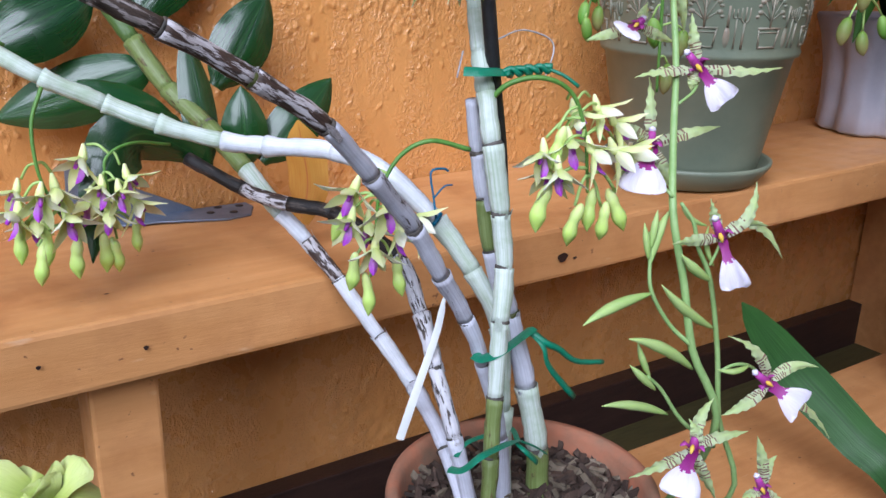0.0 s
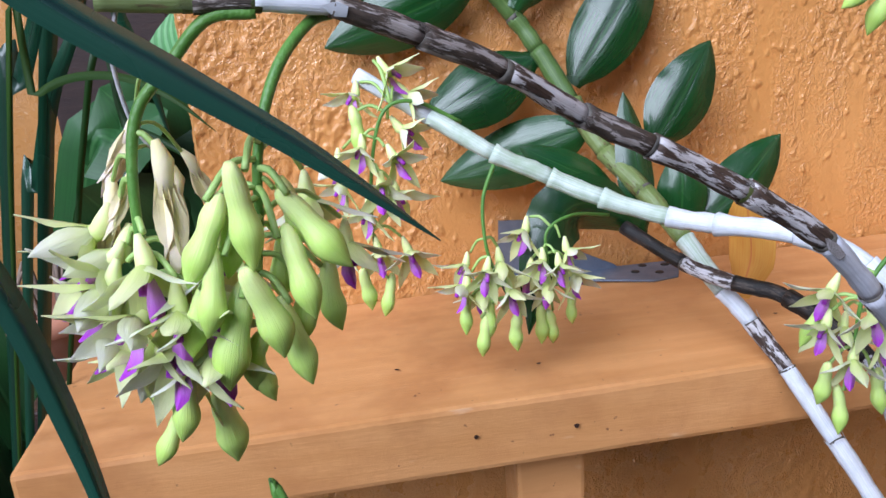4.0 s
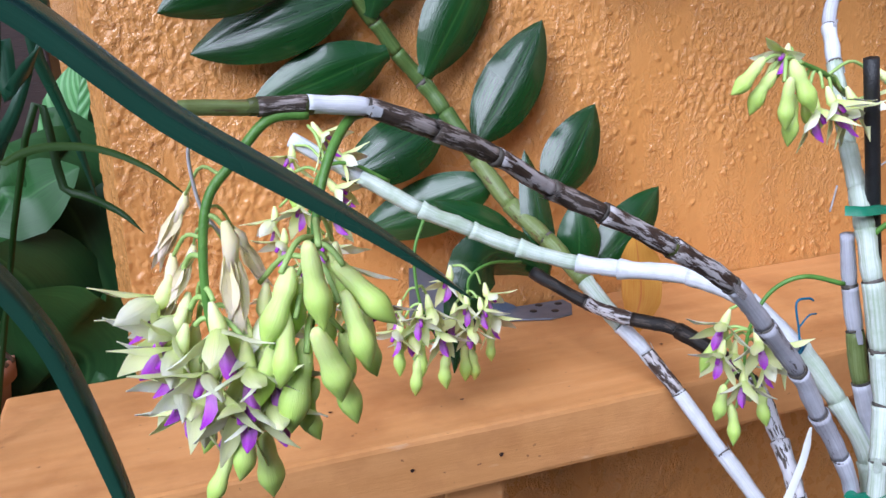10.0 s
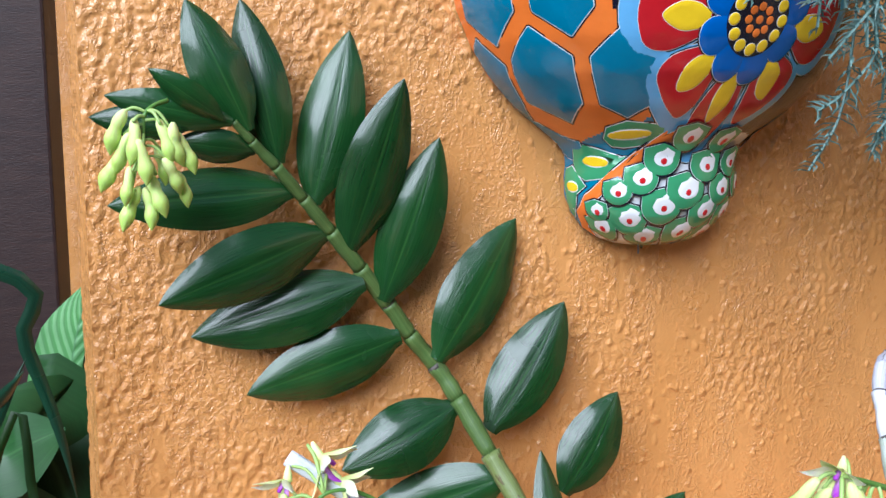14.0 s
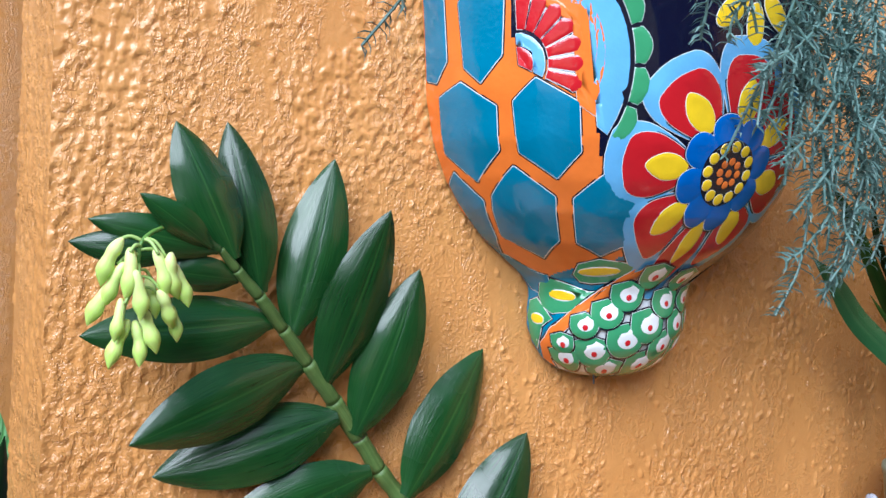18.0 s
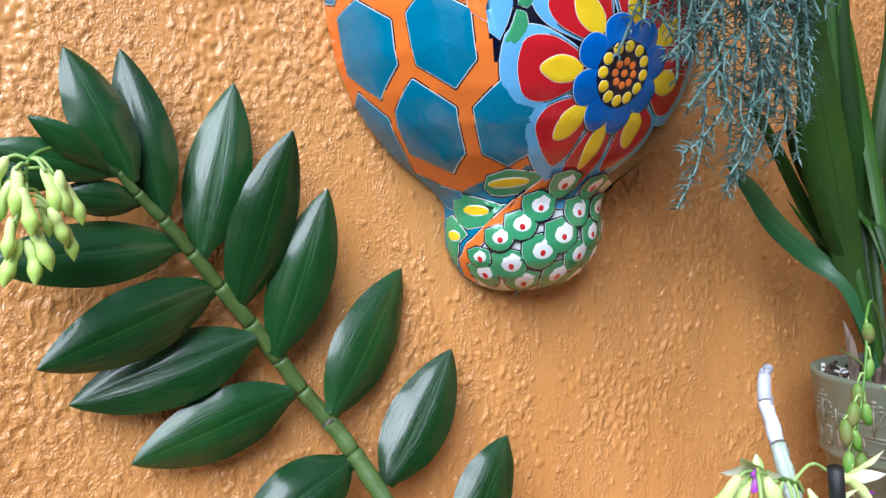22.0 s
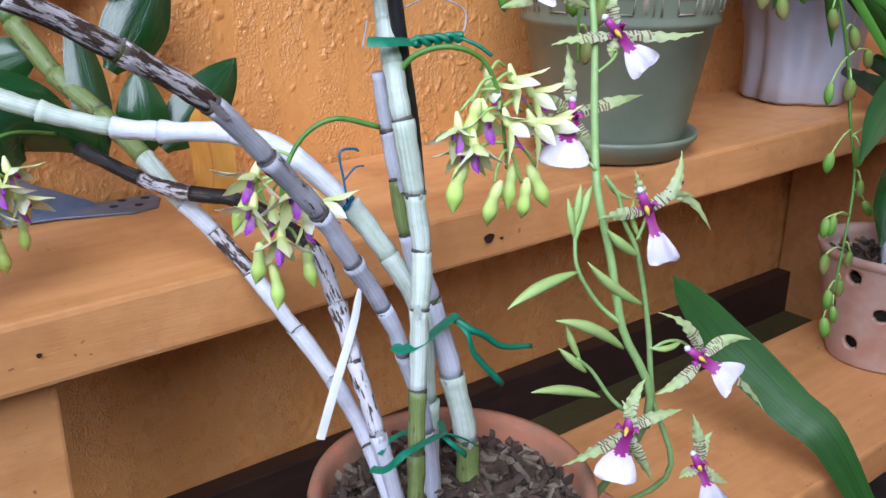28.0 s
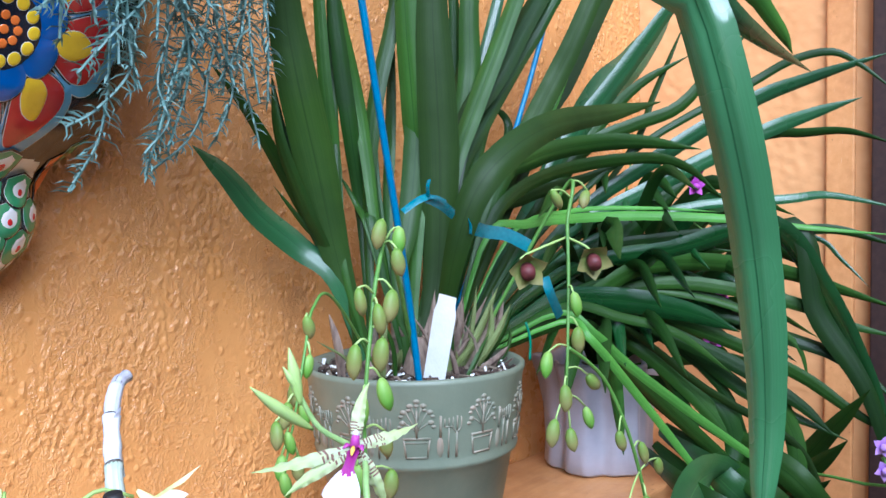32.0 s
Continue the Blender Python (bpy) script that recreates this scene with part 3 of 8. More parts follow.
def stucco_panel(name, x0, x1, z0, z1, step, place, mat=None):
    nx, nz = int((x1 - x0) / step) + 1, int((z1 - z0) / step) + 1
    xs, zs = np.linspace(x0, x1, nx), np.linspace(z0, z1, nz)
    vs = [place(x, z, stucco_height(x, z)) for z in zs for x in xs]
    fs = [(i * nx + j, i * nx + j + 1, (i + 1) * nx + j + 1, (i + 1) * nx + j) for i in range(nz - 1) for j in range(nx - 1)]
    return mesh_of(name, vs, fs, mat or m_stucco)


# back wall: a core, and its stucco skin
wall_north = box("wall_north", (0.0225, 0.0005, 0.0), (2.2, 0.1085, 2.3), m_stucco, bevel=0.0)
tagged(wall_north, "orange painted stucco wall behind the shelves", "wall", kind="structure")
put("stucco_skin", stucco_panel("stucco_skin", 0.020, 1.655, 0.70, 1.50, 0.0017, lambda x, z, h: (x, -h, z)), wall_north)
put("stucco_skin", stucco_panel("stucco_skin", 0.020, 1.655, 0.30, 0.70, 0.0036, lambda x, z, h: (x, -h, z)), wall_north)
# its end returns backwards, rough with sand
ends = stucco_panel("end_return", 0.0, 0.109, 0.0, 1.9, 0.0026, lambda u, z, h: (0.0222 - 0.180 * u - 0.8 * h, 0.0005 + u, z))
put("end_return", ends, wall_north)
bm = bmesh.new()
foot = [bm.verts.new((x, y, 0.0)) for x, y in ((0.0235, 0.001), (0.0235, 0.1085), (0.0045, 0.1085))]
bm.faces.new(foot)
ext = bmesh.ops.extrude_face_region(bm, geom=bm.faces[:])
bmesh.ops.translate(bm, vec=(0, 0, 2.3), verts=[g for g in ext["geom"] if isinstance(g, bmesh.types.BMVert)])
bmesh.ops.recalc_face_normals(bm, faces=bm.faces)
me = bpy.data.meshes.new("end_core")
bm.to_mesh(me)
bm.free()
me.materials.append(m_stucco)
put("end_core", me, wall_north)

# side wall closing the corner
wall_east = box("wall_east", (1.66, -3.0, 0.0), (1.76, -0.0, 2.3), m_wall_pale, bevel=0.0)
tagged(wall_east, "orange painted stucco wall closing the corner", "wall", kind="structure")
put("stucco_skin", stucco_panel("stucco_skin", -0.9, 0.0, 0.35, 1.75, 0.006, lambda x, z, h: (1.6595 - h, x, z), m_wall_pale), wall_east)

# an unseen wall, added behind the walk to block the low sky
m_sky_block = two_tone("sky_block_grey", (0.045, 0.038, 0.034), (0.09, 0.08, 0.07), 8, 0.85, 0.001, (6, 6, 1))
wall_south = box("wall_south", (-1.75, -2.75, 0.0), (1.76, -2.65, 2.0), m_sky_block, bevel=0.0)
tagged(wall_south, "added unseen wall behind the walk that holds off low sky light", "wall", kind="structure")

# upper shelf: one thick board on posts
rotb = Matrix.Translation((0.18, 0, 0.6955)) @ Matrix.Rotation(-math.atan(BENCH_SLOPE), 4, "Y")
bench = thing("plank_shelf", "thick orange painted wooden plank shelf along the wall", "shelf")
box("plank", (-0.275, -0.226, -0.050), (1.476, -0.002, 0.0), m_bench, bench, 0.004, rot=rotb, warp=0.0012)
for x0, x1 in ((0.238, 0.289),):
    box("post", (x0, -0.196, 0.0), (x1, -0.145, bench_top(x0) - 0.0505), m_bench, bench, 0.003, warp=0.0006)
box("end_panel", (1.532, -0.200, 0.0), (1.575, -0.004, bench_top(1.55) - 0.0505), m_bench, bench, 0.003, warp=0.0008)

# knots and nail holes in the shelf's front edge and top


def knot(at, rx, rz, upright=True):
    ring = [(rx * (1 + 0.2 * math.sin(3 * t)) * math.cos(t), rz * math.sin(t)) for t in np.linspace(0, 6.283, 15)[:-1]]
    vs = [at] + [(at[0] + u, at[1] if upright else at[1] + v, at[2] + v if upright else at[2]) for u, v in ring]
    put("knot", mesh_of("knot", vs, [(0, 1 + j, 1 + (j + 1) % 14) for j in range(14)], m_brown), bench)


for x, dz, rx, rz in ((0.657, -0.029, 0.0060, 0.0046), (0.672, -0.032, 0.0026, 0.0014), (0.205, -0.022, 0.0016, 0.0016), (0.275, -0.025, 0.0018, 0.0018), (0.93, -0.026, 0.0016, 0.0016)):
    knot((x, -0.2278, bench_top(x) + dz), rx, rz)
for x, y in ((0.16, -0.155), (0.262, -0.178), (0.275, -0.085), (0.46, -0.15), (0.70, -0.185), (0.52, -0.20)):
    knot((x, y, bench_top(x) + 0.0014), 0.0018, 0.0012, False)

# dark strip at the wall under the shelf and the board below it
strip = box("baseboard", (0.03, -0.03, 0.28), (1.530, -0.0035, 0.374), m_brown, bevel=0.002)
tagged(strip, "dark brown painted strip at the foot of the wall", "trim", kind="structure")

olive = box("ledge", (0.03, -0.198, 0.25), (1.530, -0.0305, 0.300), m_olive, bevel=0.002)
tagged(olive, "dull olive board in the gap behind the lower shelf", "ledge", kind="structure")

# lower shelf
low_shelf = thing("plank_shelf", "lower orange painted wooden plank shelf", "shelf")
box("plank", (0.56, -0.430, 0.362), (1.60, -0.205, 0.410), m_bench, low_shelf, 0.004, warp=0.001)
box("post", (0.60, -0.40, 0.0), (0.65, -0.35, 0.3615), m_bench, low_shelf, 0.003)
box("post", (1.50, -0.40, 0.0), (1.55, -0.35, 0.3615), m_bench, low_shelf, 0.003)
# ---- painted wall planter ----
PX = 0.492
prof_z = [1.028, 1.031, 1.036, 1.045, 1.06, 1.075, 1.09, 1.102, 1.110, 1.120, 1.133, 1.150, 1.175, 1.20, 1.23, 1.265, 1.32, 1.40]
prof_r = [0.006, 0.030, 0.046, 0.060, 0.072, 0.078, 0.079, 0.078, 0.079, 0.086, 0.103, 0.126, 0.150, 0.166, 0.179, 0.187, 0.192, 0.200]


def planter_r(z):
    return float(np.interp(z, prof_z, prof_r))


def planter_at(a, z, lift=0.0):
    """A point of the planter's skin: a in degrees round its upright axis (270 faces the patio)."""
    r = planter_r(z) + lift
    return (PX + r * math.cos(radians(a)), -0.004 + 0.87 * r * math.sin(radians(a)), z)


def gloss(name, colour, rough=0.12):
    m = two_tone(name, colour, tuple(min(1, 1.18 * x) for x in colour), 34, rough, 0.0003, spec=0.6)
    m.node_tree.nodes["Principled BSDF"].inputs["Coat Weight"].default_value = 0.3
    m.node_tree.nodes["Principled BSDF"].inputs["Coat Roughness"].default_value = 0.05
    return m


g_navy = gloss("navy_glaze", (0.004, 0.005, 0.02))
g_orange = gloss("orange_glaze", (0.72, 0.17, 0.025))
g_teal = gloss("teal_glaze", (0.006, 0.165, 0.29))
g_line = gloss("black_line_glaze", (0.012, 0.012, 0.022))
g_white = gloss("white_glaze", (0.72, 0.74, 0.76))
g_red = gloss("red_glaze", (0.46, 0.012, 0.018))
g_yellow = gloss("yellow_glaze", (0.78, 0.53, 0.012))
g_sky = gloss("sky_blue_glaze", (0.13, 0.38, 0.66))
g_blue = gloss("blue_glaze", (0.006, 0.105, 0.42))
g_green = gloss("green_glaze", (0.05, 0.27, 0.12))

planter = thing("wall_planter", "glossy ceramic wall planter painted with flowers, scales and teal honeycomb", "wall planter", at=(PX, 0, 1.03))
zs = np.interp(np.linspace(0, 1, 160), np.linspace(0, 1, len(prof_z)), prof_z)
shell = [(planter_r(z), z) for z in zs] + [(0.204, 1.405), (0.198, 1.405), (0.185, 1.38), (0.17, 1.36), (0.0, 1.355)]
vs, fs = lathe_data(shell, (PX, -0.004), 200, arc=(math.pi, 2 * math.pi), squash=0.87)
COMB = [(179, 1.41), (179, 1.20), (181, 1.150), (190, 1.124), (205, 1.121), (224, 1.130), (243, 1.138), (250, 1.150), (248, 1.170), (241, 1.19), (236, 1.205), (235, 1.225), (233.5, 1.25), (231, 1.272), (225, 1.286), (217, 1.292), (212, 1.31), (212, 1.41)]
BALL = [(186, 1.04), (215, 1.078), (235, 1.098), (252, 1.118), (262, 1.130), (290, 1.131), (312, 1.128), (324, 1.115), (337, 1.09), (342, 1.065), (342, 1.02), (186, 1.02)]


def inside(poly, a, z):
    hit = False
    for (x0, y0), (x1, y1) in zip(poly, poly[1:] + poly[:1]):
        if (y0 > z) != (y1 > z) and a < x0 + (z - y0) / (y1 - y0) * (x1 - x0):
            hit = not hit
    return hit


index = []
for i in range(len(shell) - 1):
    for j in range(200):
        a, z = 180 + (j + 0.5) * 0.9, 0.5 * (shell[i][1] + shell[i + 1][1])
        index.append(0 if i >= 159 else 1 if inside(COMB, a, z) else 2 if inside(BALL, a, z) else 3 if z < 1.165 and a < 250 else 0)
put("body", mesh_of("body", vs, fs, g_navy, mats=[g_navy, g_orange, g_white, g_teal], index=index), planter)


def painted(name, outline, mat, lift, fit=True, label=""):
    """A patch of thick glaze that follows the skin: outline of (a, z)."""
    O = np.array(outline, float)
    c = O.mean(0)
    rings = 5
    vs, fs = [planter_at(c[0], c[1], lift)], []
    k = len(O)
    for i in range(1, rings + 1):
        f = i / rings
        drop = 0.0 if i < rings else -0.0006
        vs += [planter_at(*(c + (p - c) * f), lift + drop) for p in O]
    for j in range(k):
        fs.append((0, 1 + j, 1 + (j + 1) % k))
        for i in range(rings - 1):
            a = 1 + i * k
            fs.append((a + j, a + k + j, a + k + (j + 1) % k, a + (j + 1) % k))
    return put(name, mesh_of(name, vs, fs, mat), planter, label)


def grow(outline, mm):
    """The outline pushed out by mm along the skin."""
    O = np.array(outline, float)
    z0 = O[:, 1].mean()
    k = planter_r(z0) * math.pi / 180
    P = np.column_stack([O[:, 0] * k, O[:, 1]])
    d = np.roll(P, -1, 0) - np.roll(P, 1, 0)
    nrm = np.column_stack([d[:, 1], -d[:, 0]])
    nrm /= np.linalg.norm(nrm, axis=1)[:, None] + 1e-9
    area = 0.5 * np.sum(P[:, 0] * np.roll(P[:, 1], -1) - np.roll(P[:, 0], -1) * P[:, 1])
    Q = P + (1 if area > 0 else -1) * nrm * mm / 1000
    return np.column_stack([Q[:, 0] / k, Q[:, 1]])


def outlined(name, outline, mat, lift=0.0010, line=1.8, white=0.9):
    painted("line", grow(outline, line), g_line, lift - 0.0007)
    if white:
        painted("line", grow(outline, white * 0.7), g_white, lift - 0.0003)
    return painted(name, outline, mat, lift)


def oval(a, z, wa, hz, turn=0.0, n=20, point=1.0):
    """An oval of half sizes in metres on the skin round (a, z); point under 1 sharpens its ends."""
    k = planter_r(z) * math.pi / 180
    out = []
    for i in range(n):
        t = 2 * math.pi * i / n
        x, y = wa * math.cos(t) * abs(math.cos(t)) ** (point - 1 if point > 1 else 0), hz * math.sin(t)
        if point > 1:
            x = wa * math.copysign(abs(math.cos(t)) ** point, math.cos(t))
        c, s = math.cos(radians(turn)), math.sin(radians(turn))
        out.append((a + (x * c - y * s) / k, z + x * s + y * c))
    return out


# honeycomb: orange ground, teal cells


def cell(corners):
    """A six-sided cell with slightly softened corners."""
    out = []
    for i, p in enumerate(corners):
        q, o = corners[(i + 1) % 6], corners[i - 1]
        for f, e in ((0.07, o), (0.02, o), (0.02, q), (0.07, q), (0.35, q), (0.65, q)):
            out.append((p[0] + (e[0] - p[0]) * f, p[1] + (e[1] - p[1]) * f))
    return out


for six in (((196.7, 1.274), (208.0, 1.254), (207.4, 1.221), (196.6, 1.197), (185.2, 1.220), (187.5, 1.264)), ((219.0, 1.274), (229.8, 1.256), (230.4, 1.220), (223.6, 1.200), (213.4, 1.219), (212.8, 1.257)),
            ((211.0, 1.209), (222.4, 1.186), (220.6, 1.152), (209.8, 1.137), (195.0, 1.154), (200.4, 1.186)), ((237.0, 1.205), (247.0, 1.186), (247.0, 1.152), (236.5, 1.141), (227.3, 1.151), (227.8, 1.185)),
            ((204.0, 1.360), (210.6, 1.335), (210.0, 1.292), (203.5, 1.272), (198.0, 1.285), (196.5, 1.335)), ((187.0, 1.205), (196.0, 1.182), (191.0, 1.152), (184.5, 1.140), (181.0, 1.155), (181.0, 1.195)),
            ((184.5, 1.36), (191.0, 1.34), (191.5, 1.292), (186.5, 1.276), (181.0, 1.28), (181.0, 1.35))):
    outlined("cell", cell(six), g_teal, 0.0014)
outlined("cell", [(182, 1.140), (187, 1.137), (196, 1.126), (205, 1.122), (204, 1.112), (195, 1.105), (186, 1.108), (181, 1.12)], g_teal, 0.0012)

# the half flower above, its orange and teal bands and green leaves
# a quarter flower: each ring is drawn round its corner
QA, QZ, QK = 214.5, 1.284, 0.0034


def ring_piece(r0, r1, t0, t1, bulge=0.0, n=9):
    """A piece of ring round the corner: radii in metres, angles in degrees."""
    def at(r, t):
        return (QA + r * math.cos(radians(t)) / QK, QZ + r * math.sin(radians(t)))
    ts = np.linspace(t0, t1, n)
    outer = [at(r1 + bulge * math.sin(math.pi * i / (n - 1)), t) for i, t in enumerate(ts)]
    inner = [at(r0, t) for t in ts[::-1]]
    return inner + outer


painted("line", ring_piece(0.0, 0.114, -24, 96, 0, 20), g_line, 0.0008)
outlined("petal", ring_piece(0.0, 0.013, -24, 96), g_red, 0.0016, 1.2, 0.6)
outlined("band", ring_piece(0.015, 0.023, -24, 96, 0, 14), g_sky, 0.0016, 1.2, 0.6)
for k in range(7):
    outlined("petal", ring_piece(0.026, 0.051, -24 + 17 * k, -9 + 17 * k, 0.005), g_red, 0.0016, 1.2, 0.7)
outlined("band", ring_piece(0.058, 0.078, -30, 96, 0, 16), g_orange, 0.0013, 1.3, 0.7)
outlined("band", ring_piece(0.081, 0.091, -34, 96, 0, 16), g_sky, 0.0013, 1.3, 0.7)
for k in range(7):
    outlined("leaf", ring_piece(0.095, 0.103, -33 + 17 * k, -18 + 17 * k, 0.006), g_green, 0.0016, 1.2, 0.6)

# the big flower
FA, FZ = 271.0, 1.210


def on_flower(rad, ang):
    k = planter_r(FZ) * math.pi / 180
    return (FA + rad * math.cos(ang) / k, FZ + rad * math.sin(ang) * 1.02)


def petal_outline(ang, r0, r1, half, shape=(0.25, 0.62, 0.92, 1.0, 0.96, 0.74, 0.16)):
    pts = [(r0 + (r1 - r0) * f, half * w) for f, w in zip((0, 0.25, 0.5, 0.66, 0.82, 0.94, 1.0), shape)]
    pts = [(float(p[0]), float(p[1])) for p in spline([(x, y, 0) for x, y in pts], 13)]
    side = [on_flower(math.hypot(r, h), ang + math.atan2(h, r)) for r, h in pts]
    other = [on_flower(math.hypot(r, h), ang - math.atan2(h, r)) for r, h in pts[::-1]]
    return side + other


SPINDLE = (0.3, 0.85, 1.0, 0.92, 0.66, 0.36, 0.08)
TURNS = [radians(a) for a in (-3, 41, 84, 130, 178, 222, 266, 312)]
for i, an in enumerate(TURNS):
    outlined("petal_edge", petal_outline(an, 0.030, 0.103 - 0.005 * (i % 2), 0.0305), g_sky, 0.0016 + 0.00012 * (i % 2), 1.6, 0.7)
for i, an in enumerate(TURNS):
    outlined("petal", petal_outline(an, 0.030, 0.089 - 0.004 * (i % 2), 0.0235), g_red, 0.0026 + 0.00012 * (i % 2), 1.3, 0.6)
for an in TURNS:
    outlined("petal_heart", petal_outline(an, 0.037, 0.0715, 0.0098, SPINDLE), g_yellow, 0.0036, 1.2, 0.6)
for i in range(8):
    an = TURNS[i] + radians(22)
    outlined("petal", petal_outline(an, 0.016, 0.045, 0.0130, (0.45, 0.8, 1, 0.98, 0.85, 0.55, 0.12)), g_blue, 0.0042, 1.2, 0.5)
painted("line", [on_flower(0.025, 2 * math.pi * i / 28) for i in range(28)], g_line, 0.0050)
for i in range(12):
    p = on_flower(0.0198, 2 * math.pi * i / 12)
    outlined("bead", oval(p[0], p[1], 0.0043, 0.0043, 0, 12), g_yellow, 0.0060, 0.7, 0.4)
for i in range(9):
    rr, an = (0.0, 0) if i == 0 else (0.0088, 2 * math.pi * i / 8)
    p = on_flower(rr, an)
    painted("bead", oval(p[0], p[1], 0.0031, 0.0031, 0, 10), g_orange, 0.0062)

# second flower, half hidden under the hanging stems
for i in range(7):
    k2 = planter_r(1.35) * math.pi / 180
    an = 2 * math.pi * i / 7 + 0.3
    outlined("petal_heart", oval(272 + 0.03 * math.cos(an) / k2, 1.352 + 0.03 * math.sin(an), 0.018, 0.009, math.degrees(an)), g_yellow, 0.0016, 1.6)

# neck leaves, sash, and the scaly ball
outlined("leaf", [(222, 1.124), (226, 1.133), (236, 1.138), (247, 1.136), (255, 1.134), (251, 1.126), (243, 1.119), (232, 1.117), (225, 1.118)], g_green, 0.0016)
outlined("leaf_heart", oval(236, 1.1275, 0.018, 0.0038, 4), g_yellow, 0.0024, 1.3)
outlined("leaf", [(193, 1.104), (197, 1.116), (206, 1.119), (217, 1.115), (230, 1.109), (238, 1.111), (230, 1.100), (217, 1.091), (205, 1.089), (197, 1.094)], g_green, 0.0016)
outlined("leaf_heart", oval(212, 1.105, 0.013, 0.0045, -4), g_yellow, 0.0024, 1.3)
outlined("leaf", [(182, 1.085), (184, 1.098), (191, 1.101), (199, 1.092), (205, 1.084), (197, 1.077), (190, 1.062), (184, 1.055), (181.5, 1.065)], g_green, 0.0016)
outlined("leaf_heart", oval(193, 1.083, 0.008, 0.0045, -6), g_yellow, 0.0024, 1.3)
outlined("sash", [(185, 1.046), (192, 1.061), (204, 1.076), (222, 1.096), (240, 1.115), (254, 1.131), (262, 1.136), (266, 1.130), (254, 1.118), (240, 1.101), (224, 1.083), (208, 1.064), (196, 1.048), (189, 1.038)], g_orange, 0.0020)
outlined("sash", [(318, 1.130), (324, 1.136), (336, 1.125), (344, 1.10), (347, 1.075), (341, 1.072), (337, 1.095), (330, 1.115)], g_orange, 0.0020)
outlined("leaf", [(322, 1.142), (330, 1.150), (338, 1.14), (345, 1.125), (340, 1.12), (330, 1.13)], g_green, 0.0014)
SCALES = [(266.0, 1.124, 0.80), (287.0, 1.122, 0.75), (254.8, 1.106, 0.92), (283.0, 1.101, 0.95), (306.0, 1.104, 0.9), (243.2, 1.090, 0.9), (229.3, 1.079, 0.8), (270.7, 1.080, 1.08), (298.0, 1.081, 0.95), (322.0, 1.085, 0.95), (256.8, 1.0665, 1.08), (287.4, 1.062, 1.0),
          (213.5, 1.062, 0.7), (312.0, 1.060, 0.95), (235.1, 1.055, 1.0), (212.2, 1.047, 0.85), (275.8, 1.044, 0.95), (245.2, 1.038, 0.9), (305.0, 1.042, 0.9), (338.0, 1.062, 0.9)]
for si, (a, z, f) in enumerate(SCALES):
    w = 0.0152 * f
    rise = 0.0066 - 0.00022 * si
    k = planter_r(z) * math.pi / 180
    lean = -0.10 * w
    full = [(a + (lean + w * math.cos(t)) / k, z + 0.0020 + 0.98 * w * math.sin(t)) for t in np.linspace(math.pi, 2 * math.pi, 15)] + [(a + (lean + 0.96 * w) / k, z + 0.75 * w), (a + lean / k, z + 1.05 * w), (a + (lean - 0.96 * w) / k, z + 0.75 * w)]
    outlined("scale", full, g_green, rise, 1.7, 0.45)
    inner = [(a + 0.60 * w * math.cos(t) / k, z + 0.0026 + 0.52 * w * math.sin(t)) for t in np.linspace(math.pi, 2 * math.pi, 11)] + [(a + 0.56 * w / k, z + 0.55 * w), (a + 0.1 * w / k, z + 0.8 * w), (a - 0.40 * w / k, z + 0.50 * w)]
    painted("scale_heart", inner, g_white, rise + 0.0004)
    painted("dot", oval(a, z, 0.0026, 0.0029, 0, 10), g_red, rise + 0.0009)
tube("hook", [(0.484, -0.012, 1.031), (0.484, -0.013, 1.021)], 0.0008, m_metal, planter)

# ---- hanging wiry plant in the planter ----
hanging = thing("hanging_plant", "blue-grey trailing plant with fine needle leaves spilling from the planter", "plant", at=(0.60, -0.12, 1.40))


def strand(points, length=0.0175, step=0.0044, seed=0):
    r = random.Random(seed)
    L = np.linalg.norm(np.diff(np.array([tuple(p) for p in points]), axis=0), axis=1).sum()
    n = max(8, int(L / step))
    C = spline(points, n)
    vs, fs = tube_data(C, 0.0011, 5)
    vs, fs = list(vs), list(fs)
    T, A, B = frames_along(C)
    for i in range(2, n):
        for q in range(2):
            an = r.random() * 6.283
            out = A[i] * math.cos(an) + B[i] * math.sin(an)
            ln = length * r.uniform(0.65, 1.2) * (1.0 if i < n - 8 else 0.7)
            d = out + T[i] * r.uniform(-0.05, 0.45)
            d /= np.linalg.norm(d)
            w = np.cross(d, T[i])
            w = w / (np.linalg.norm(w) + 1e-9) * 0.00095
            droop = np.array([0, 0, -1.0]) * ln * 0.25
            up = np.cross(w, d)
            up = up / (np.linalg.norm(up) + 1e-9) * 0.0007
            p0, p1, p2 = C[i], C[i] + d * ln * 0.55 + T[i] * ln * 0.05, C[i] + d * ln * 0.86 + T[i] * ln * 0.42 - droop * 0.3
            o = len(vs)
            vs += [p0 - w, p0 + w, p0 + up, p1 - w, p1 + w, p1 + up, p2]
            fs += [(o, o + 3, o + 5, o + 2), (o + 1, o + 2, o + 5, o + 4), (o, o + 1, o + 4, o + 3), (o + 3, o + 6, o + 5), (o + 5, o + 6, o + 4), (o + 3, o + 4, o + 6)]
    return mesh_of("strand", vs, fs, m_needle, smooth=False)


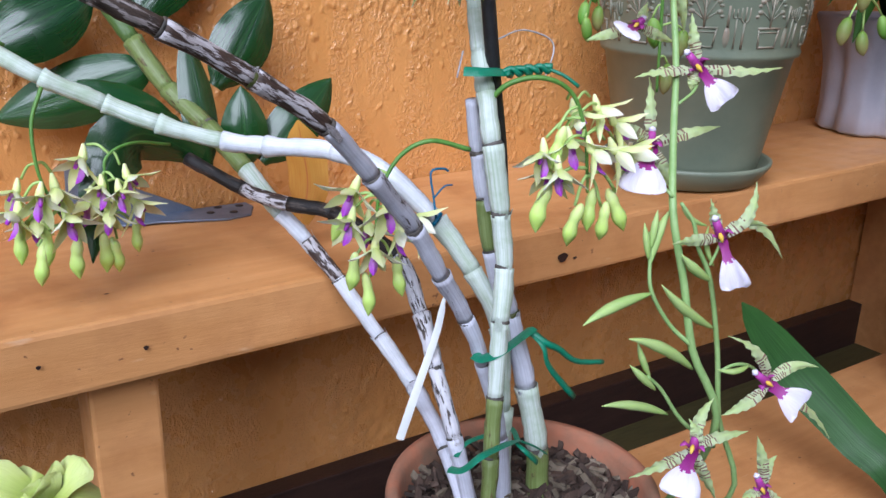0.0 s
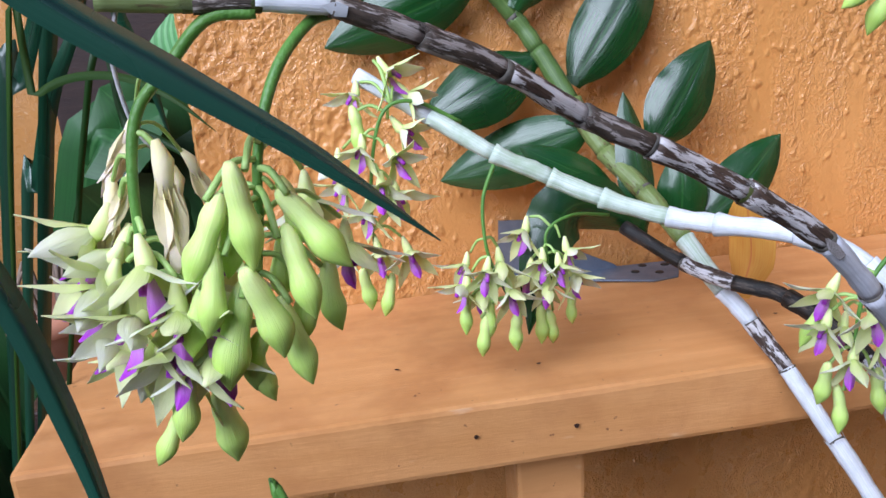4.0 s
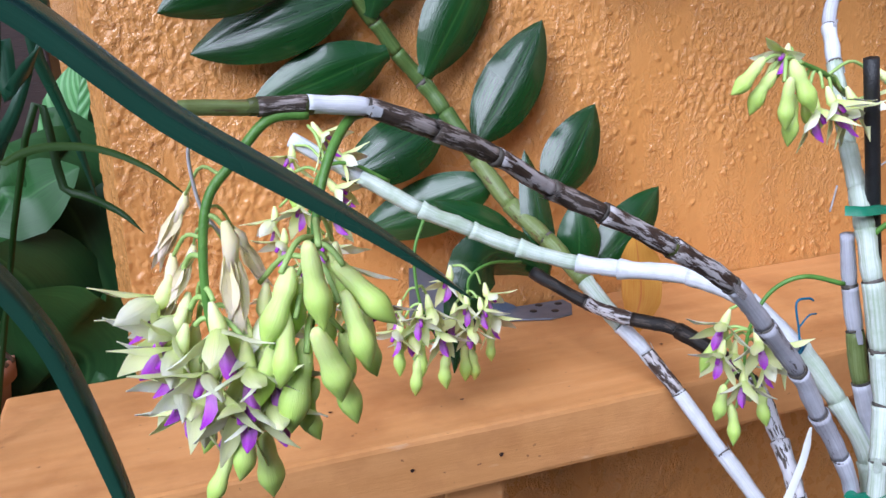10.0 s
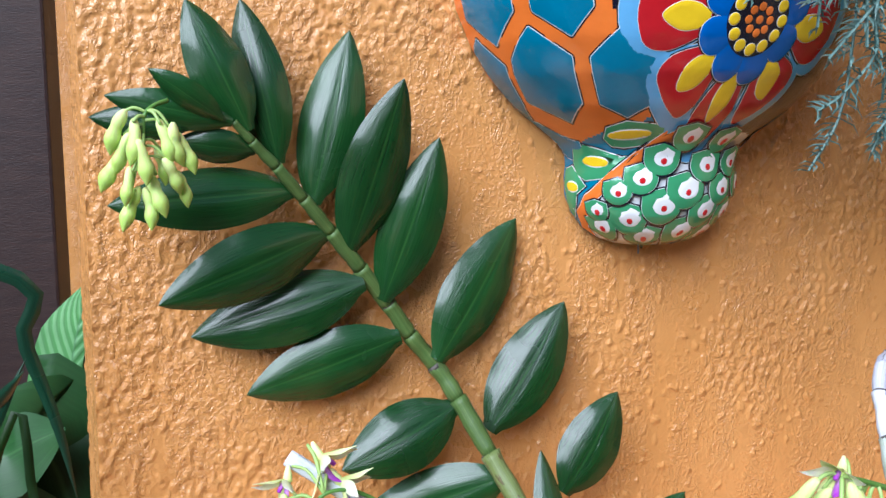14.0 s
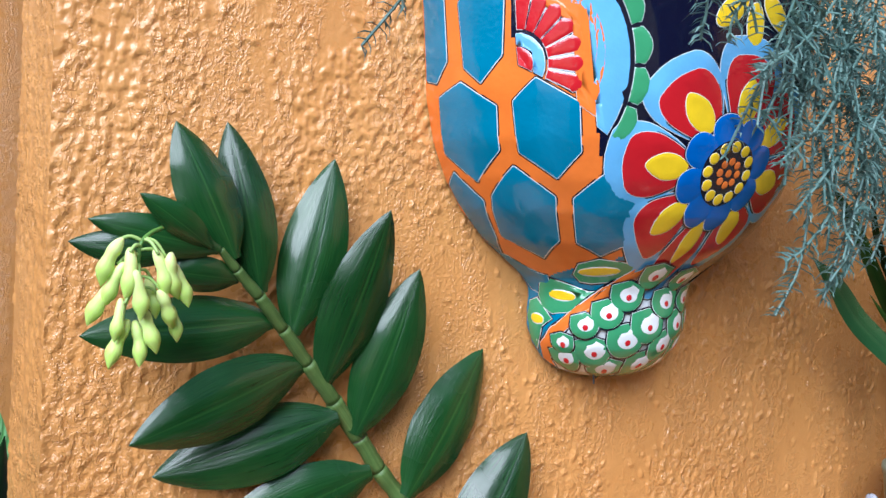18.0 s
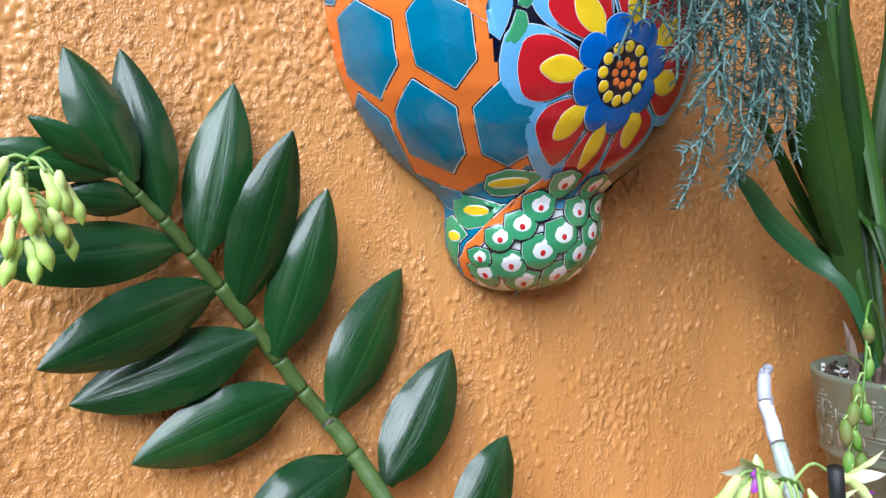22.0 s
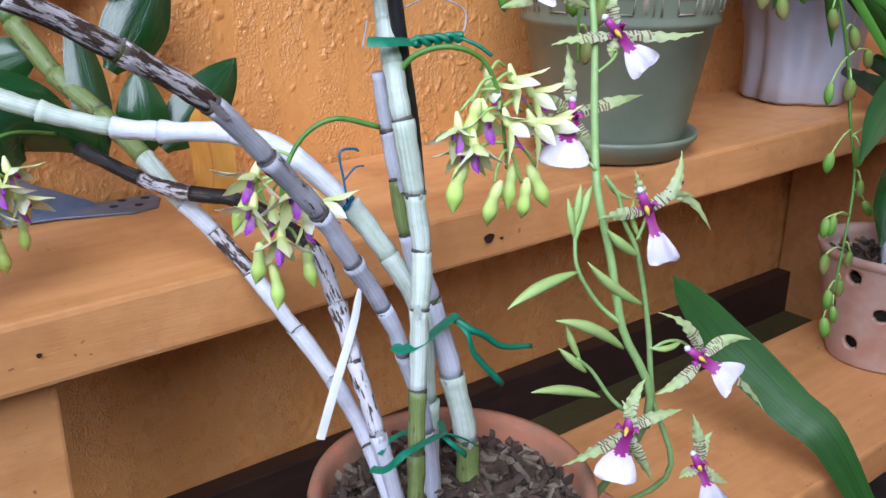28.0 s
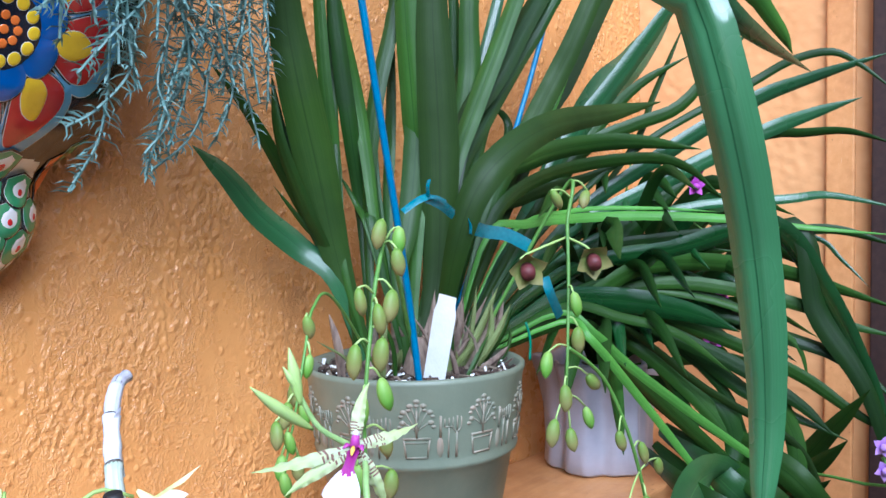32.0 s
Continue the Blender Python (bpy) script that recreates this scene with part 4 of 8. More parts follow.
STRANDS = []
STRANDS.append([(0.604, -0.170, 1.389), (0.575, -0.180, 1.337), (0.555, -0.185, 1.275), (0.554, -0.185, 1.204), (0.544, -0.187, 1.142), (0.520, -0.187, 1.102)])
STRANDS.append([(0.660, -0.160, 1.402), (0.603, -0.175, 1.333), (0.601, -0.180, 1.277), (0.621, -0.180, 1.214), (0.597, -0.181, 1.157), (0.580, -0.181, 1.115)])
STRANDS.append([(0.559, -0.180, 1.378), (0.538, -0.190, 1.329), (0.519, -0.195, 1.291), (0.517, -0.195, 1.244), (0.514, -0.195, 1.201)])
STRANDS.append([(0.706, -0.150, 1.398), (0.662, -0.165, 1.314), (0.650, -0.170, 1.245), (0.666, -0.170, 1.188), (0.648, -0.170, 1.144)])
STRANDS.append([(0.516, -0.190, 1.368), (0.471, -0.200, 1.341), (0.445, -0.205, 1.315), (0.446, -0.200, 1.298)])
STRANDS.append([(0.481, -0.200, 1.359), (0.417, -0.215, 1.332), (0.414, -0.210, 1.309), (0.415, -0.205, 1.295)])
STRANDS.append([(0.555, -0.200, 1.347), (0.515, -0.210, 1.309), (0.476, -0.215, 1.286), (0.465, -0.210, 1.274)])
STRANDS.append([(0.622, -0.190, 1.360), (0.560, -0.200, 1.296), (0.559, -0.200, 1.235), (0.570, -0.190, 1.174)])
STRANDS.append([(0.736, -0.140, 1.411), (0.713, -0.150, 1.323), (0.714, -0.155, 1.241), (0.712, -0.155, 1.180)])
STRANDS.append([(0.585, -0.200, 1.308), (0.532, -0.210, 1.248), (0.510, -0.210, 1.229), (0.496, -0.205, 1.216)])
STRANDS.append([(0.624, -0.190, 1.333), (0.602, -0.200, 1.274), (0.578, -0.200, 1.241), (0.548, -0.200, 1.208), (0.525, -0.195, 1.180)])
STRANDS.append([(0.221, -0.200, 1.330), (0.205, -0.190, 1.303), (0.196, -0.180, 1.287), (0.181, -0.170, 1.265)])
STRANDS.append([(0.470, -0.200, 1.357), (0.455, -0.210, 1.332), (0.468, -0.205, 1.307)])
STRANDS.append([(0.664, -0.160, 1.236), (0.644, -0.170, 1.198), (0.638, -0.170, 1.167), (0.621, -0.170, 1.140), (0.591, -0.170, 1.118)])
STRANDS.append([(0.605, -0.180, 1.225), (0.587, -0.190, 1.181), (0.595, -0.190, 1.154), (0.575, -0.190, 1.129)])
STRANDS.append([(0.563, -0.190, 1.217), (0.560, -0.200, 1.185), (0.534, -0.200, 1.156), (0.514, -0.200, 1.144)])
hr = random.Random(55)
rim_a, rim_b = np.array((0.514, -0.200, 1.354)), np.array((0.783, -0.130, 1.421))
for i in range(22):
    f = (i + 0.5 * hr.random()) / 22
    p = rim_a * (1 - f) + rim_b * f + np.array([0, hr.uniform(-0.02, 0.02), 0])
    drop = hr.uniform(0.07, 0.21) * (0.75 + 0.4 * math.sin(math.pi * f))
    sway = hr.uniform(-0.05, 0.03)
    turn = hr.uniform(-0.04, 0.04)
    pts = [p + np.array([sway * u + turn * math.sin(2.2 * u * math.pi) * 0.4, -0.012 * math.sin(3 * u + i), -drop * u - 0.02 * u * u]) for u in (0, 0.25, 0.5, 0.75, 1.0)]
    STRANDS.append(pts)
    for u in (1, 2, 3):
        if hr.random() < 0.9:
            q = pts[u]
            e = np.array([hr.choice([-1, 1]) * hr.uniform(0.015, 0.045), hr.uniform(-0.025, 0.005), -hr.uniform(0.02, 0.06)])
            STRANDS.append([q, q + e * np.array([0.55, 0.6, 0.30]), q + e])
for i, pts in enumerate(STRANDS):
    put("strand", strand(pts, seed=i), hanging)
# ---- pots ----
def bark_bed(parent, centre, z, radius, count, mats, size=0.007, seed=1):
    """Loose bark and moss pieces on top of the mix, each its own island."""
    r = random.Random(seed)
    vs, fs, idx = [], [], []
    for i in range(count):
        a, d = r.random() * 6.283, radius * math.sqrt(r.random())
        p = Vector((centre[0] + d * math.cos(a), centre[1] + d * math.sin(a), z + r.uniform(-0.002, 0.005)))
        q = Euler((r.uniform(-0.7, 0.7), r.uniform(-0.7, 0.7), r.random() * 6.28)).to_matrix()
        l, w, h = size * r.uniform(0.5, 1.9), size * r.uniform(0.12, 0.45), size * r.uniform(0.08, 0.3)
        o = len(vs)
        for sx, sy, sz in ((-1, -1, -1), (1, -0.6, -1), (1.1, 0.7, -1), (-0.8, 1, -1), (-0.9, -0.8, 1), (0.8, -0.7, 1), (1, 0.5, 1), (-1, 0.8, 1)):
            vs.append(p + q @ Vector((sx * l, sy * w, sz * h)))
        fs += [tuple(o + k for k in f) for f in ((3, 2, 1, 0), (4, 5, 6, 7), (0, 1, 5, 4), (1, 2, 6, 5), (2, 3, 7, 6), (3, 0, 4, 7))]
        m = r.randrange(len(mats))
        idx += [m] * 6
    return put("bark_layer", mesh_of("bark_layer", vs, fs, mats[0], False, mats, idx), parent)


# large green pot with its embossed band
GX, GY = 0.897, -0.150
GZ = bench_top(GX)
m_relief = two_tone("worn_raised_clay", (0.16, 0.18, 0.13), (0.29, 0.23, 0.17), 60, 0.5, 0.0004)
saucer = thing("pot_saucer", "round green glazed clay saucer on the plank shelf", "saucer", at=(GX, GY, GZ))
lathe("dish", [(0.0, GZ + 0.0006), (0.070, GZ + 0.0006), (0.078, GZ + 0.003), (0.092, GZ + 0.022), (0.0925, GZ + 0.026), (0.090, GZ + 0.027), (0.087, GZ + 0.024), (0.075, GZ + 0.008), (0.0, GZ + 0.007)], (GX, GY), m_greenpot, saucer, 64)
green_pot = thing("flower_pot", "large green glazed clay pot with a raised garden band", "plant pot", at=(GX, GY, GZ + 0.008))
GP = [(0.0, GZ + 0.0082), (0.070, GZ + 0.0082), (0.075, GZ + 0.011), (0.079, GZ + 0.03), (0.0985, 0.843), (0.1035, 0.846), (0.1045, 0.850), (0.1030, 0.854), (0.1045, 0.860), (0.1105, 0.920), (0.1125, 0.926), (0.1125, 0.930), (0.1095, 0.9315), (0.1055, 0.929), (0.103, 0.917), (0.098, 0.895)]
lathe("body", GP, (GX, GY), m_greenpot, green_pot, 72)
lathe("potting_mix", [(0.1015, 0.914), (0.06, 0.920), (0.0, 0.924)], (GX, GY), m_soil, green_pot, 32)
bark_bed(green_pot, (GX, GY), 0.920, 0.100, 800, [m_chip, m_chip_pale, m_chip, m_chip_pale, m_white, m_chip], 0.0052, 4)


def gp_at(a, z, lift):
    r = float(np.interp(z, [0.854, 0.860, 0.920], [0.1030, 0.1045, 0.1105])) + lift
    return np.array([GX + r * math.cos(a), GY + r * math.sin(a), z])


def relief(name, a0, shapes):
    """A raised motif: shapes of ('rod', points, width) or ('disc', u, v, r) in metres along the band (u) and up from its foot (v)."""
    items = []
    for s in shapes:
        if s[0] == "rod":
            C = spline([gp_at(a0 + u / 0.107, 0.856 + v, 0.0004) for u, v in s[1]], 8) if len(s[1]) > 2 else [gp_at(a0 + u / 0.107, 0.856 + v, 0.0004) for u, v in s[1]]
            items.append(tube_data(C, s[2], 6))
        else:
            _, u, v, ru, rv = s
            c = gp_at(a0 + u / 0.107, 0.856 + v, 0.0016)
            ring = [gp_at(a0 + (u + ru * math.cos(t)) / 0.107, 0.856 + v + rv * math.sin(t), -0.0002) for t in np.linspace(0, 6.283, 11)[:-1]]
            mid = [gp_at(a0 + (u + 0.6 * ru * math.cos(t)) / 0.107, 0.856 + v + 0.6 * rv * math.sin(t), 0.0013) for t in np.linspace(0, 6.283, 11)[:-1]]
            vs = [c] + mid + ring
            items.append((vs, [(0, 1 + j, 1 + (j + 1) % 10) for j in range(10)] + [(1 + j, 11 + j, 11 + (j + 1) % 10, 1 + (j + 1) % 10) for j in range(10)]))
    vs, fs = join_data(items)
    return put(name, mesh_of(name, vs, fs, m_relief), green_pot)


r5 = random.Random(5)
tree = [("rod", [(0, 0.022), (0, 0.048)], 0.0011)]
for du, dv in ((-0.013, 0.036), (0.013, 0.036), (-0.012, 0.046), (0.012, 0.046), (-0.006, 0.052), (0.006, 0.052), (0, 0.056)):
    tree += [("rod", [(0, 0.028 if abs(du) > 0.01 else 0.036), (du * 0.8, dv)], 0.0006), ("disc", du, dv, 0.0034, 0.0026), ("disc", du * 1.2, dv - 0.004, 0.0026, 0.0018)]
tree += [("rod", [(-0.013, 0.021), (0.013, 0.021)], 0.0013), ("rod", [(-0.012, 0.020), (-0.010, 0.003)], 0.0010), ("rod", [(0.012, 0.020), (0.010, 0.003)], 0.0010), ("rod", [(-0.010, 0.003), (0.010, 0.003)], 0.0011), ("rod", [(-0.011, 0.017), (0.011, 0.017)], 0.0007)]
fork = [("rod", [(0, 0.002), (0, 0.026)], 0.0013), ("rod", [(-0.004, 0.040), (-0.004, 0.030), (0, 0.026), (0.004, 0.030), (0.004, 0.040)], 0.0008), ("rod", [(0, 0.026), (0, 0.041)], 0.0008)]
spade = [("rod", [(0, 0.042), (0, 0.022)], 0.0013), ("disc", 0, 0.012, 0.0035, 0.011)]
rake = [("rod", [(0, 0.002), (0, 0.030)], 0.0009), ("rod", [(-0.004, 0.031), (0.004, 0.031)], 0.0008), ("rod", [(-0.004, 0.031), (-0.004, 0.039)], 0.0006), ("rod", [(0.004, 0.031), (0.004, 0.039)], 0.0006), ("rod", [(0, 0.031), (0, 0.039)], 0.0006)]
A0 = math.radians(223)
for k in range(-2, 5):
    c0 = A0 + k * 0.066 / 0.107
    relief("raised_tree", c0, tree)
    relief("raised_spade", c0 + 0.022 / 0.107, spade)
    relief("raised_rake", c0 + 0.030 / 0.107, rake)
    relief("raised_fork", c0 + 0.038 / 0.107, fork)

# terracotta pot of the cane orchid
CX, CY, CZ = 0.470, -0.415, 0.600
clay = thing("flower_pot", "weathered round terracotta pot with mossy rim", "plant pot", at=(CX, CY, 0.0))
m_moss_terra = two_tone("mossy_terracotta", (0.46, 0.15, 0.075), (0.20, 0.13, 0.085), 26, 0.85, 0.0008)
lathe("body", [(0.0, 0.405), (0.058, 0.405), (0.062, 0.408), (0.078, 0.553), (0.087, 0.555), (0.0905, 0.560), (0.0935, 0.594), (0.0915, 0.600), (0.086, 0.600), (0.083, 0.594), (0.080, 0.57)], (CX, CY), m_moss_terra, clay, 64)
lathe("potting_mix", [(0.082, 0.574), (0.05, 0.577), (0.0, 0.578)], (CX, CY), m_soil, clay, 32)
bark_bed(clay, (CX, CY), 0.580, 0.080, 650, [m_chip, m_chip, m_chip_pale], 0.0085, 9)
stand = thing("plant_stand", "plain dark wooden block that lifts the terracotta pot", "plant stand", at=(CX, CY, 0))
box("block", (CX - 0.06, CY - 0.06, 0.0), (CX + 0.06, CY + 0.06, 0.4045), m_brown, stand, 0.003)

# terracotta orchid pot with holes
HX, HY, HZ = 1.262, -0.315, 0.411
m_pale_terra = two_tone("chalky_terracotta", (0.46, 0.24, 0.165), (0.50, 0.36, 0.31), 30, 0.85, 0.0006)
hole_pot = thing("flower_pot", "chalky terracotta orchid pot pierced with round holes", "plant pot", at=(HX, HY, HZ))
hseg = 180
hz = np.linspace(0, 1, 62)
HOLES = [(a % 6.283185, z) for z, off in ((0.034, 0.0), (0.082, 0.5), (0.126, 0.0)) for a in np.arange(0, 6.28, 6.283185 / 7) + off * 6.283185 / 7 + 3.08]
HOLE_R = 0.0098


def hp_r(z):
    return 0.062 + 0.028 * (z / 0.150) ** 0.9


def hole_at(a, z):
    """The nearest hole: distance along the skin, and the offset from its middle."""
    best = None
    for b, c in HOLES:
        u, v = (((a - b + math.pi) % 6.283185) - math.pi) * hp_r(c), z - c
        if best is None or math.hypot(u, v) < best[0]:
            best = (math.hypot(u, v), u, v, b, c)
    return best


vs, fs = [], []
for t in hz:
    z0 = 0.150 * t
    for j in range(hseg):
        a, z = 6.283185 * j / hseg, z0
        d, u, v, b, c = hole_at(a, z)
        if 0 < abs(d - HOLE_R) < 0.0015:
            a, z = b + u * HOLE_R / d / hp_r(c), c + v * HOLE_R / d
        vs.append((HX + hp_r(z) * math.cos(a), HY + hp_r(z) * math.sin(a), HZ + z))
for i in range(len(hz) - 1):
    for j in range(hseg):
        if hole_at(6.283185 * (j + 0.5) / hseg, 0.150 * (hz[i] + hz[i + 1]) / 2)[0] < HOLE_R:
            continue
        fs.append((i * hseg + j, i * hseg + (j + 1) % hseg, (i + 1) * hseg + (j + 1) % hseg, (i + 1) * hseg + j))
body = put("body", mesh_of("body", vs, fs, m_pale_terra), hole_pot)
sol = body.modifiers.new("thickness", "SOLIDIFY")
sol.thickness, sol.offset = 0.006, -1
lathe("rim", [(0.088, HZ + 0.140), (0.0915, HZ + 0.142), (0.093, HZ + 0.150), (0.090, HZ + 0.153), (0.083, HZ + 0.151), (0.082, HZ + 0.14)], (HX, HY), m_pale_terra, hole_pot, 48)
lathe("potting_mix", [(0.0, HZ + 0.003), (0.052, HZ + 0.003), (0.072, HZ + 0.12), (0.0, HZ + 0.13)], (HX, HY), m_soil, hole_pot, 32)
bark_bed(hole_pot, (HX, HY), HZ + 0.130, 0.07, 160, [m_chip, m_chip_pale], 0.008, 12)
for i in range(9):
    a = 3.6 + 0.28 * i + r5.uniform(-0.1, 0.1)
    p = [Vector((HX + r * math.cos(a + da), HY + r * math.sin(a + da), HZ + z)) for r, z, da in ((0.05, 0.14, 0), (0.088, 0.158, 0.05), (0.097, 0.145, 0.1), (0.094, 0.145 - r5.uniform(0.02, 0.06), 0.16))]
    tube("root", p, 0.0013, m_root, hole_pot, 6)
tube("root", [(HX - 0.052, HY - 0.062, HZ + 0.075), (HX - 0.03, HY - 0.078, HZ + 0.055), (HX - 0.01, HY - 0.082, HZ + 0.06), (HX + 0.02, HY - 0.079, HZ + 0.045), (HX + 0.05, HY - 0.07, HZ + 0.05)], 0.0012, m_root, hole_pot, 6)
tube("root", [(HX - 0.012, HY - 0.079, HZ + 0.10), (HX - 0.010, HY - 0.083, HZ + 0.07), (HX - 0.018, HY - 0.079, HZ + 0.055)], 0.0012, m_root, hole_pot, 6)

# lavender grey pot with soft vertical folds
LX, LY = 1.335, -0.105
LZ = bench_top(LX)
lav = thing("flower_pot", "lavender grey ceramic pot with soft vertical folds", "plant pot", at=(LX, LY, LZ))
lathe("body", [(0.0, LZ + 0.001), (0.068, LZ + 0.001), (0.074, LZ + 0.006), (0.071, LZ + 0.04), (0.072, LZ + 0.09), (0.079, LZ + 0.13), (0.087, LZ + 0.155), (0.085, LZ + 0.160), (0.080, LZ + 0.157), (0.074, LZ + 0.135), (0.070, LZ + 0.10)],
      (LX, LY), m_lavpot, lav, 96, bump=lambda a, z: 1 + 0.11 * math.sin(6 * a + 0.5 + 4 * (z - LZ)) * (0.6 + min(1, (z - LZ) / 0.1) * 0.4) + 0.03 * math.sin(13 * a))
lathe("potting_mix", [(0.067, LZ + 0.128), (0.04, LZ + 0.131), (0.0, LZ + 0.132)], (LX, LY), m_soil, lav, 32)
bark_bed(lav, (LX, LY), LZ + 0.132, 0.058, 120, [m_chip, m_chip_pale], 0.006, 21)

# small white gauge hung by the pierced pot
gauge = thing("thermometer", "small white plastic box with a dark display", "thermometer", at=(HX + 0.06, HY - 0.085, HZ + 0.06))
box("case", (HX + 0.038, HY - 0.094, HZ + 0.030), (HX + 0.090, HY - 0.068, HZ + 0.082), m_white, gauge, 0.003)
box("display", (HX + 0.046, HY - 0.0955, HZ + 0.045), (HX + 0.082, HY - 0.0938, HZ + 0.074), m_black, gauge, 0.0005)
# ---- flower pieces shared by all the cane orchid's sprays ----
def petal_pts(length, width, spread, curl, roll, n=9, start=0.0):
    """A petal from the origin: forward is -Z; spread is its angle from forward, curl bends it back."""
    s = np.linspace(0, 1, n)
    ang = np.radians(spread + curl * s)
    step = length / (n - 1)
    rad = np.concatenate([[0], np.cumsum(np.sin(ang[:-1]) * step)]) + start
    fwd = np.concatenate([[0], np.cumsum(np.cos(ang[:-1]) * step)])
    c, d = math.cos(roll), math.sin(roll)
    C = np.column_stack([rad * c, rad * d, -fwd])
    W = 0.5 * width * np.interp(s, [0, 0.15, 0.4, 0.65, 0.85, 1], [0.40, 0.75, 1.0, 0.80, 0.38, 0.02])
    return C, W, np.array([-d, c, 0.0])


def gather(items, mat, name, mats=None):
    vs, fs, gs, idx = [], [], [], []
    for it in items:
        v, f, g = it[:3]
        o = len(vs)
        vs += list(v)
        fs += [tuple(i + o for i in q) for q in f]
        gs += list(g)
        idx += [it[3] if len(it) > 3 else 0] * len(f)
    me = mesh_of(name, vs, fs, mat, True, mats, idx if mats else None)
    return with_grain(me, gs)


def tube_item(C, R, seg=8, flat=1.0, m=0):
    v, f = tube_data(C, R, seg, flat)
    n = len(C)
    return v, f, [(0, i / (n - 1), i / (n - 1)) for i in range(n) for _ in range(seg)], m


def dendro_flower(seed, open_=1.0):
    r = random.Random(seed)
    items = []
    for k in range(5):
        inner = k in (1, 4)
        length = (0.0215 if inner else 0.0240) * r.uniform(0.88, 1.1)
        C, W, S = petal_pts(length, (0.0088 if inner else 0.0082) * r.uniform(0.9, 1.1), 36 + 14 * open_ * r.uniform(0.6, 1.3), 20 * open_ * r.uniform(-0.3, 1.3), 2 * math.pi * k / 5 + math.pi / 2 + r.uniform(-0.15, 0.15), n=11, start=0.0014)
        items.append((*blade_g("", C, W, S, None, fold=0.30, cols=4, thick=0.0003, wave=0.14, phase=r.random() * 6), 1 if inner else 0))
    # chin and spur behind the flower
    C = np.array([(0, 0, -0.004), (0, -0.0006, -0.002), (0, -0.0012, 0.001), (0, 0.0004, 0.004), (0.0, 0.0020, 0.0068), (0, 0.0032, 0.0088)])
    items.append(tube_item(C, [0.0020, 0.0029, 0.0031, 0.0026, 0.0017, 0.0009], 9))
    return gather(items, m_petal, "flower", [m_petal, m_petal_white])


def dendro_lip(seed):
    r = random.Random(seed)
    C = np.array([(0, -0.0015, -0.003), (0, -0.0032, -0.007), (0, -0.0042, -0.0105), (0, -0.0046, -0.0140), (0, -0.0046, -0.0172)])
    v, f, g = blade_g("", C, np.array([0.0014, 0.0024, 0.0031, 0.0024, 0.0003]), np.array([1.0, 0, 0]), None, fold=-0.6, cols=6, thick=0.0004)
    return gather([(v, f, g), tube_item(np.array([(0, 0.001, -0.003), (0, 0.001, -0.009)]), [0.0018, 0.0012], 6)], m_lip, "lip")


def dendro_bud(seed):
    """A fat pointed bud below a narrower, bulging shoulder."""
    r = random.Random(seed)
    z = np.linspace(0, 1, 23)
    L = 0.029
    C = np.column_stack([0.0016 * np.sin(z * 3.4 + 2 * seed), 0.0044 * (1 - z) ** 2, -L * (z - 0.22)])
    k = r.uniform(0.9, 1.1)
    ctl = spline([(x, 0, y) for x, y in ((0, 0.0011), (0.06, 0.0023), (0.15, 0.0031 * k), (0.27, 0.0036 * k), (0.39, 0.0034), (0.50, 0.0039), (0.62, 0.0047), (0.73, 0.0044), (0.86, 0.0027), (0.95, 0.0011), (1.0, 0.0002))], 60)
    R = np.interp(z, ctl[:, 0], ctl[:, 2])
    v, f = tube_data(C, R * r.uniform(0.95, 1.08), 14, 0.92, lump=lambda u, an: 1 + 0.06 * max(0, u - 0.35) * math.cos(3 * an))
    return gather([(v, f, [(math.cos(6.283 * j / 14), i / 22, i / 22) for i in range(23) for j in range(14)])], m_bud, "bud")


def dry_flower(seed):
    r = random.Random(seed)
    items = []
    for k in range(5):
        C, W, S = petal_pts(0.030 * r.uniform(0.8, 1.1), 0.0092, 4 + 4 * r.random(), 9 * r.uniform(-1, 0.6), 2 * math.pi * k / 5 + r.random() * 0.4)
        items.append((*blade_g("", C, W, S, None, fold=0.5, cols=4, thick=0.0003, wave=0.3, phase=r.random() * 6),))
    items.append(tube_item(np.array([(0, 0, 0.010), (0, 0.0015, 0.004), (0, 0, -0.006)]), [0.0012, 0.0030, 0.0022]))
    return gather(items, m_dry, "dried_flower")


FLOWERS = [dendro_flower(i, 0.75 + 0.18 * i) for i in range(5)]
LIPS = [dendro_lip(i) for i in range(2)]
BUDS = [dendro_bud(i) for i in range(4)]
DRY = [dry_flower(i) for i in range(3)]

cane_orchid = thing("cane_orchid", "tall cane orchid with jointed whitish canes and drooping green-violet flowers", "orchid", at=(CX, CY, 0.58))


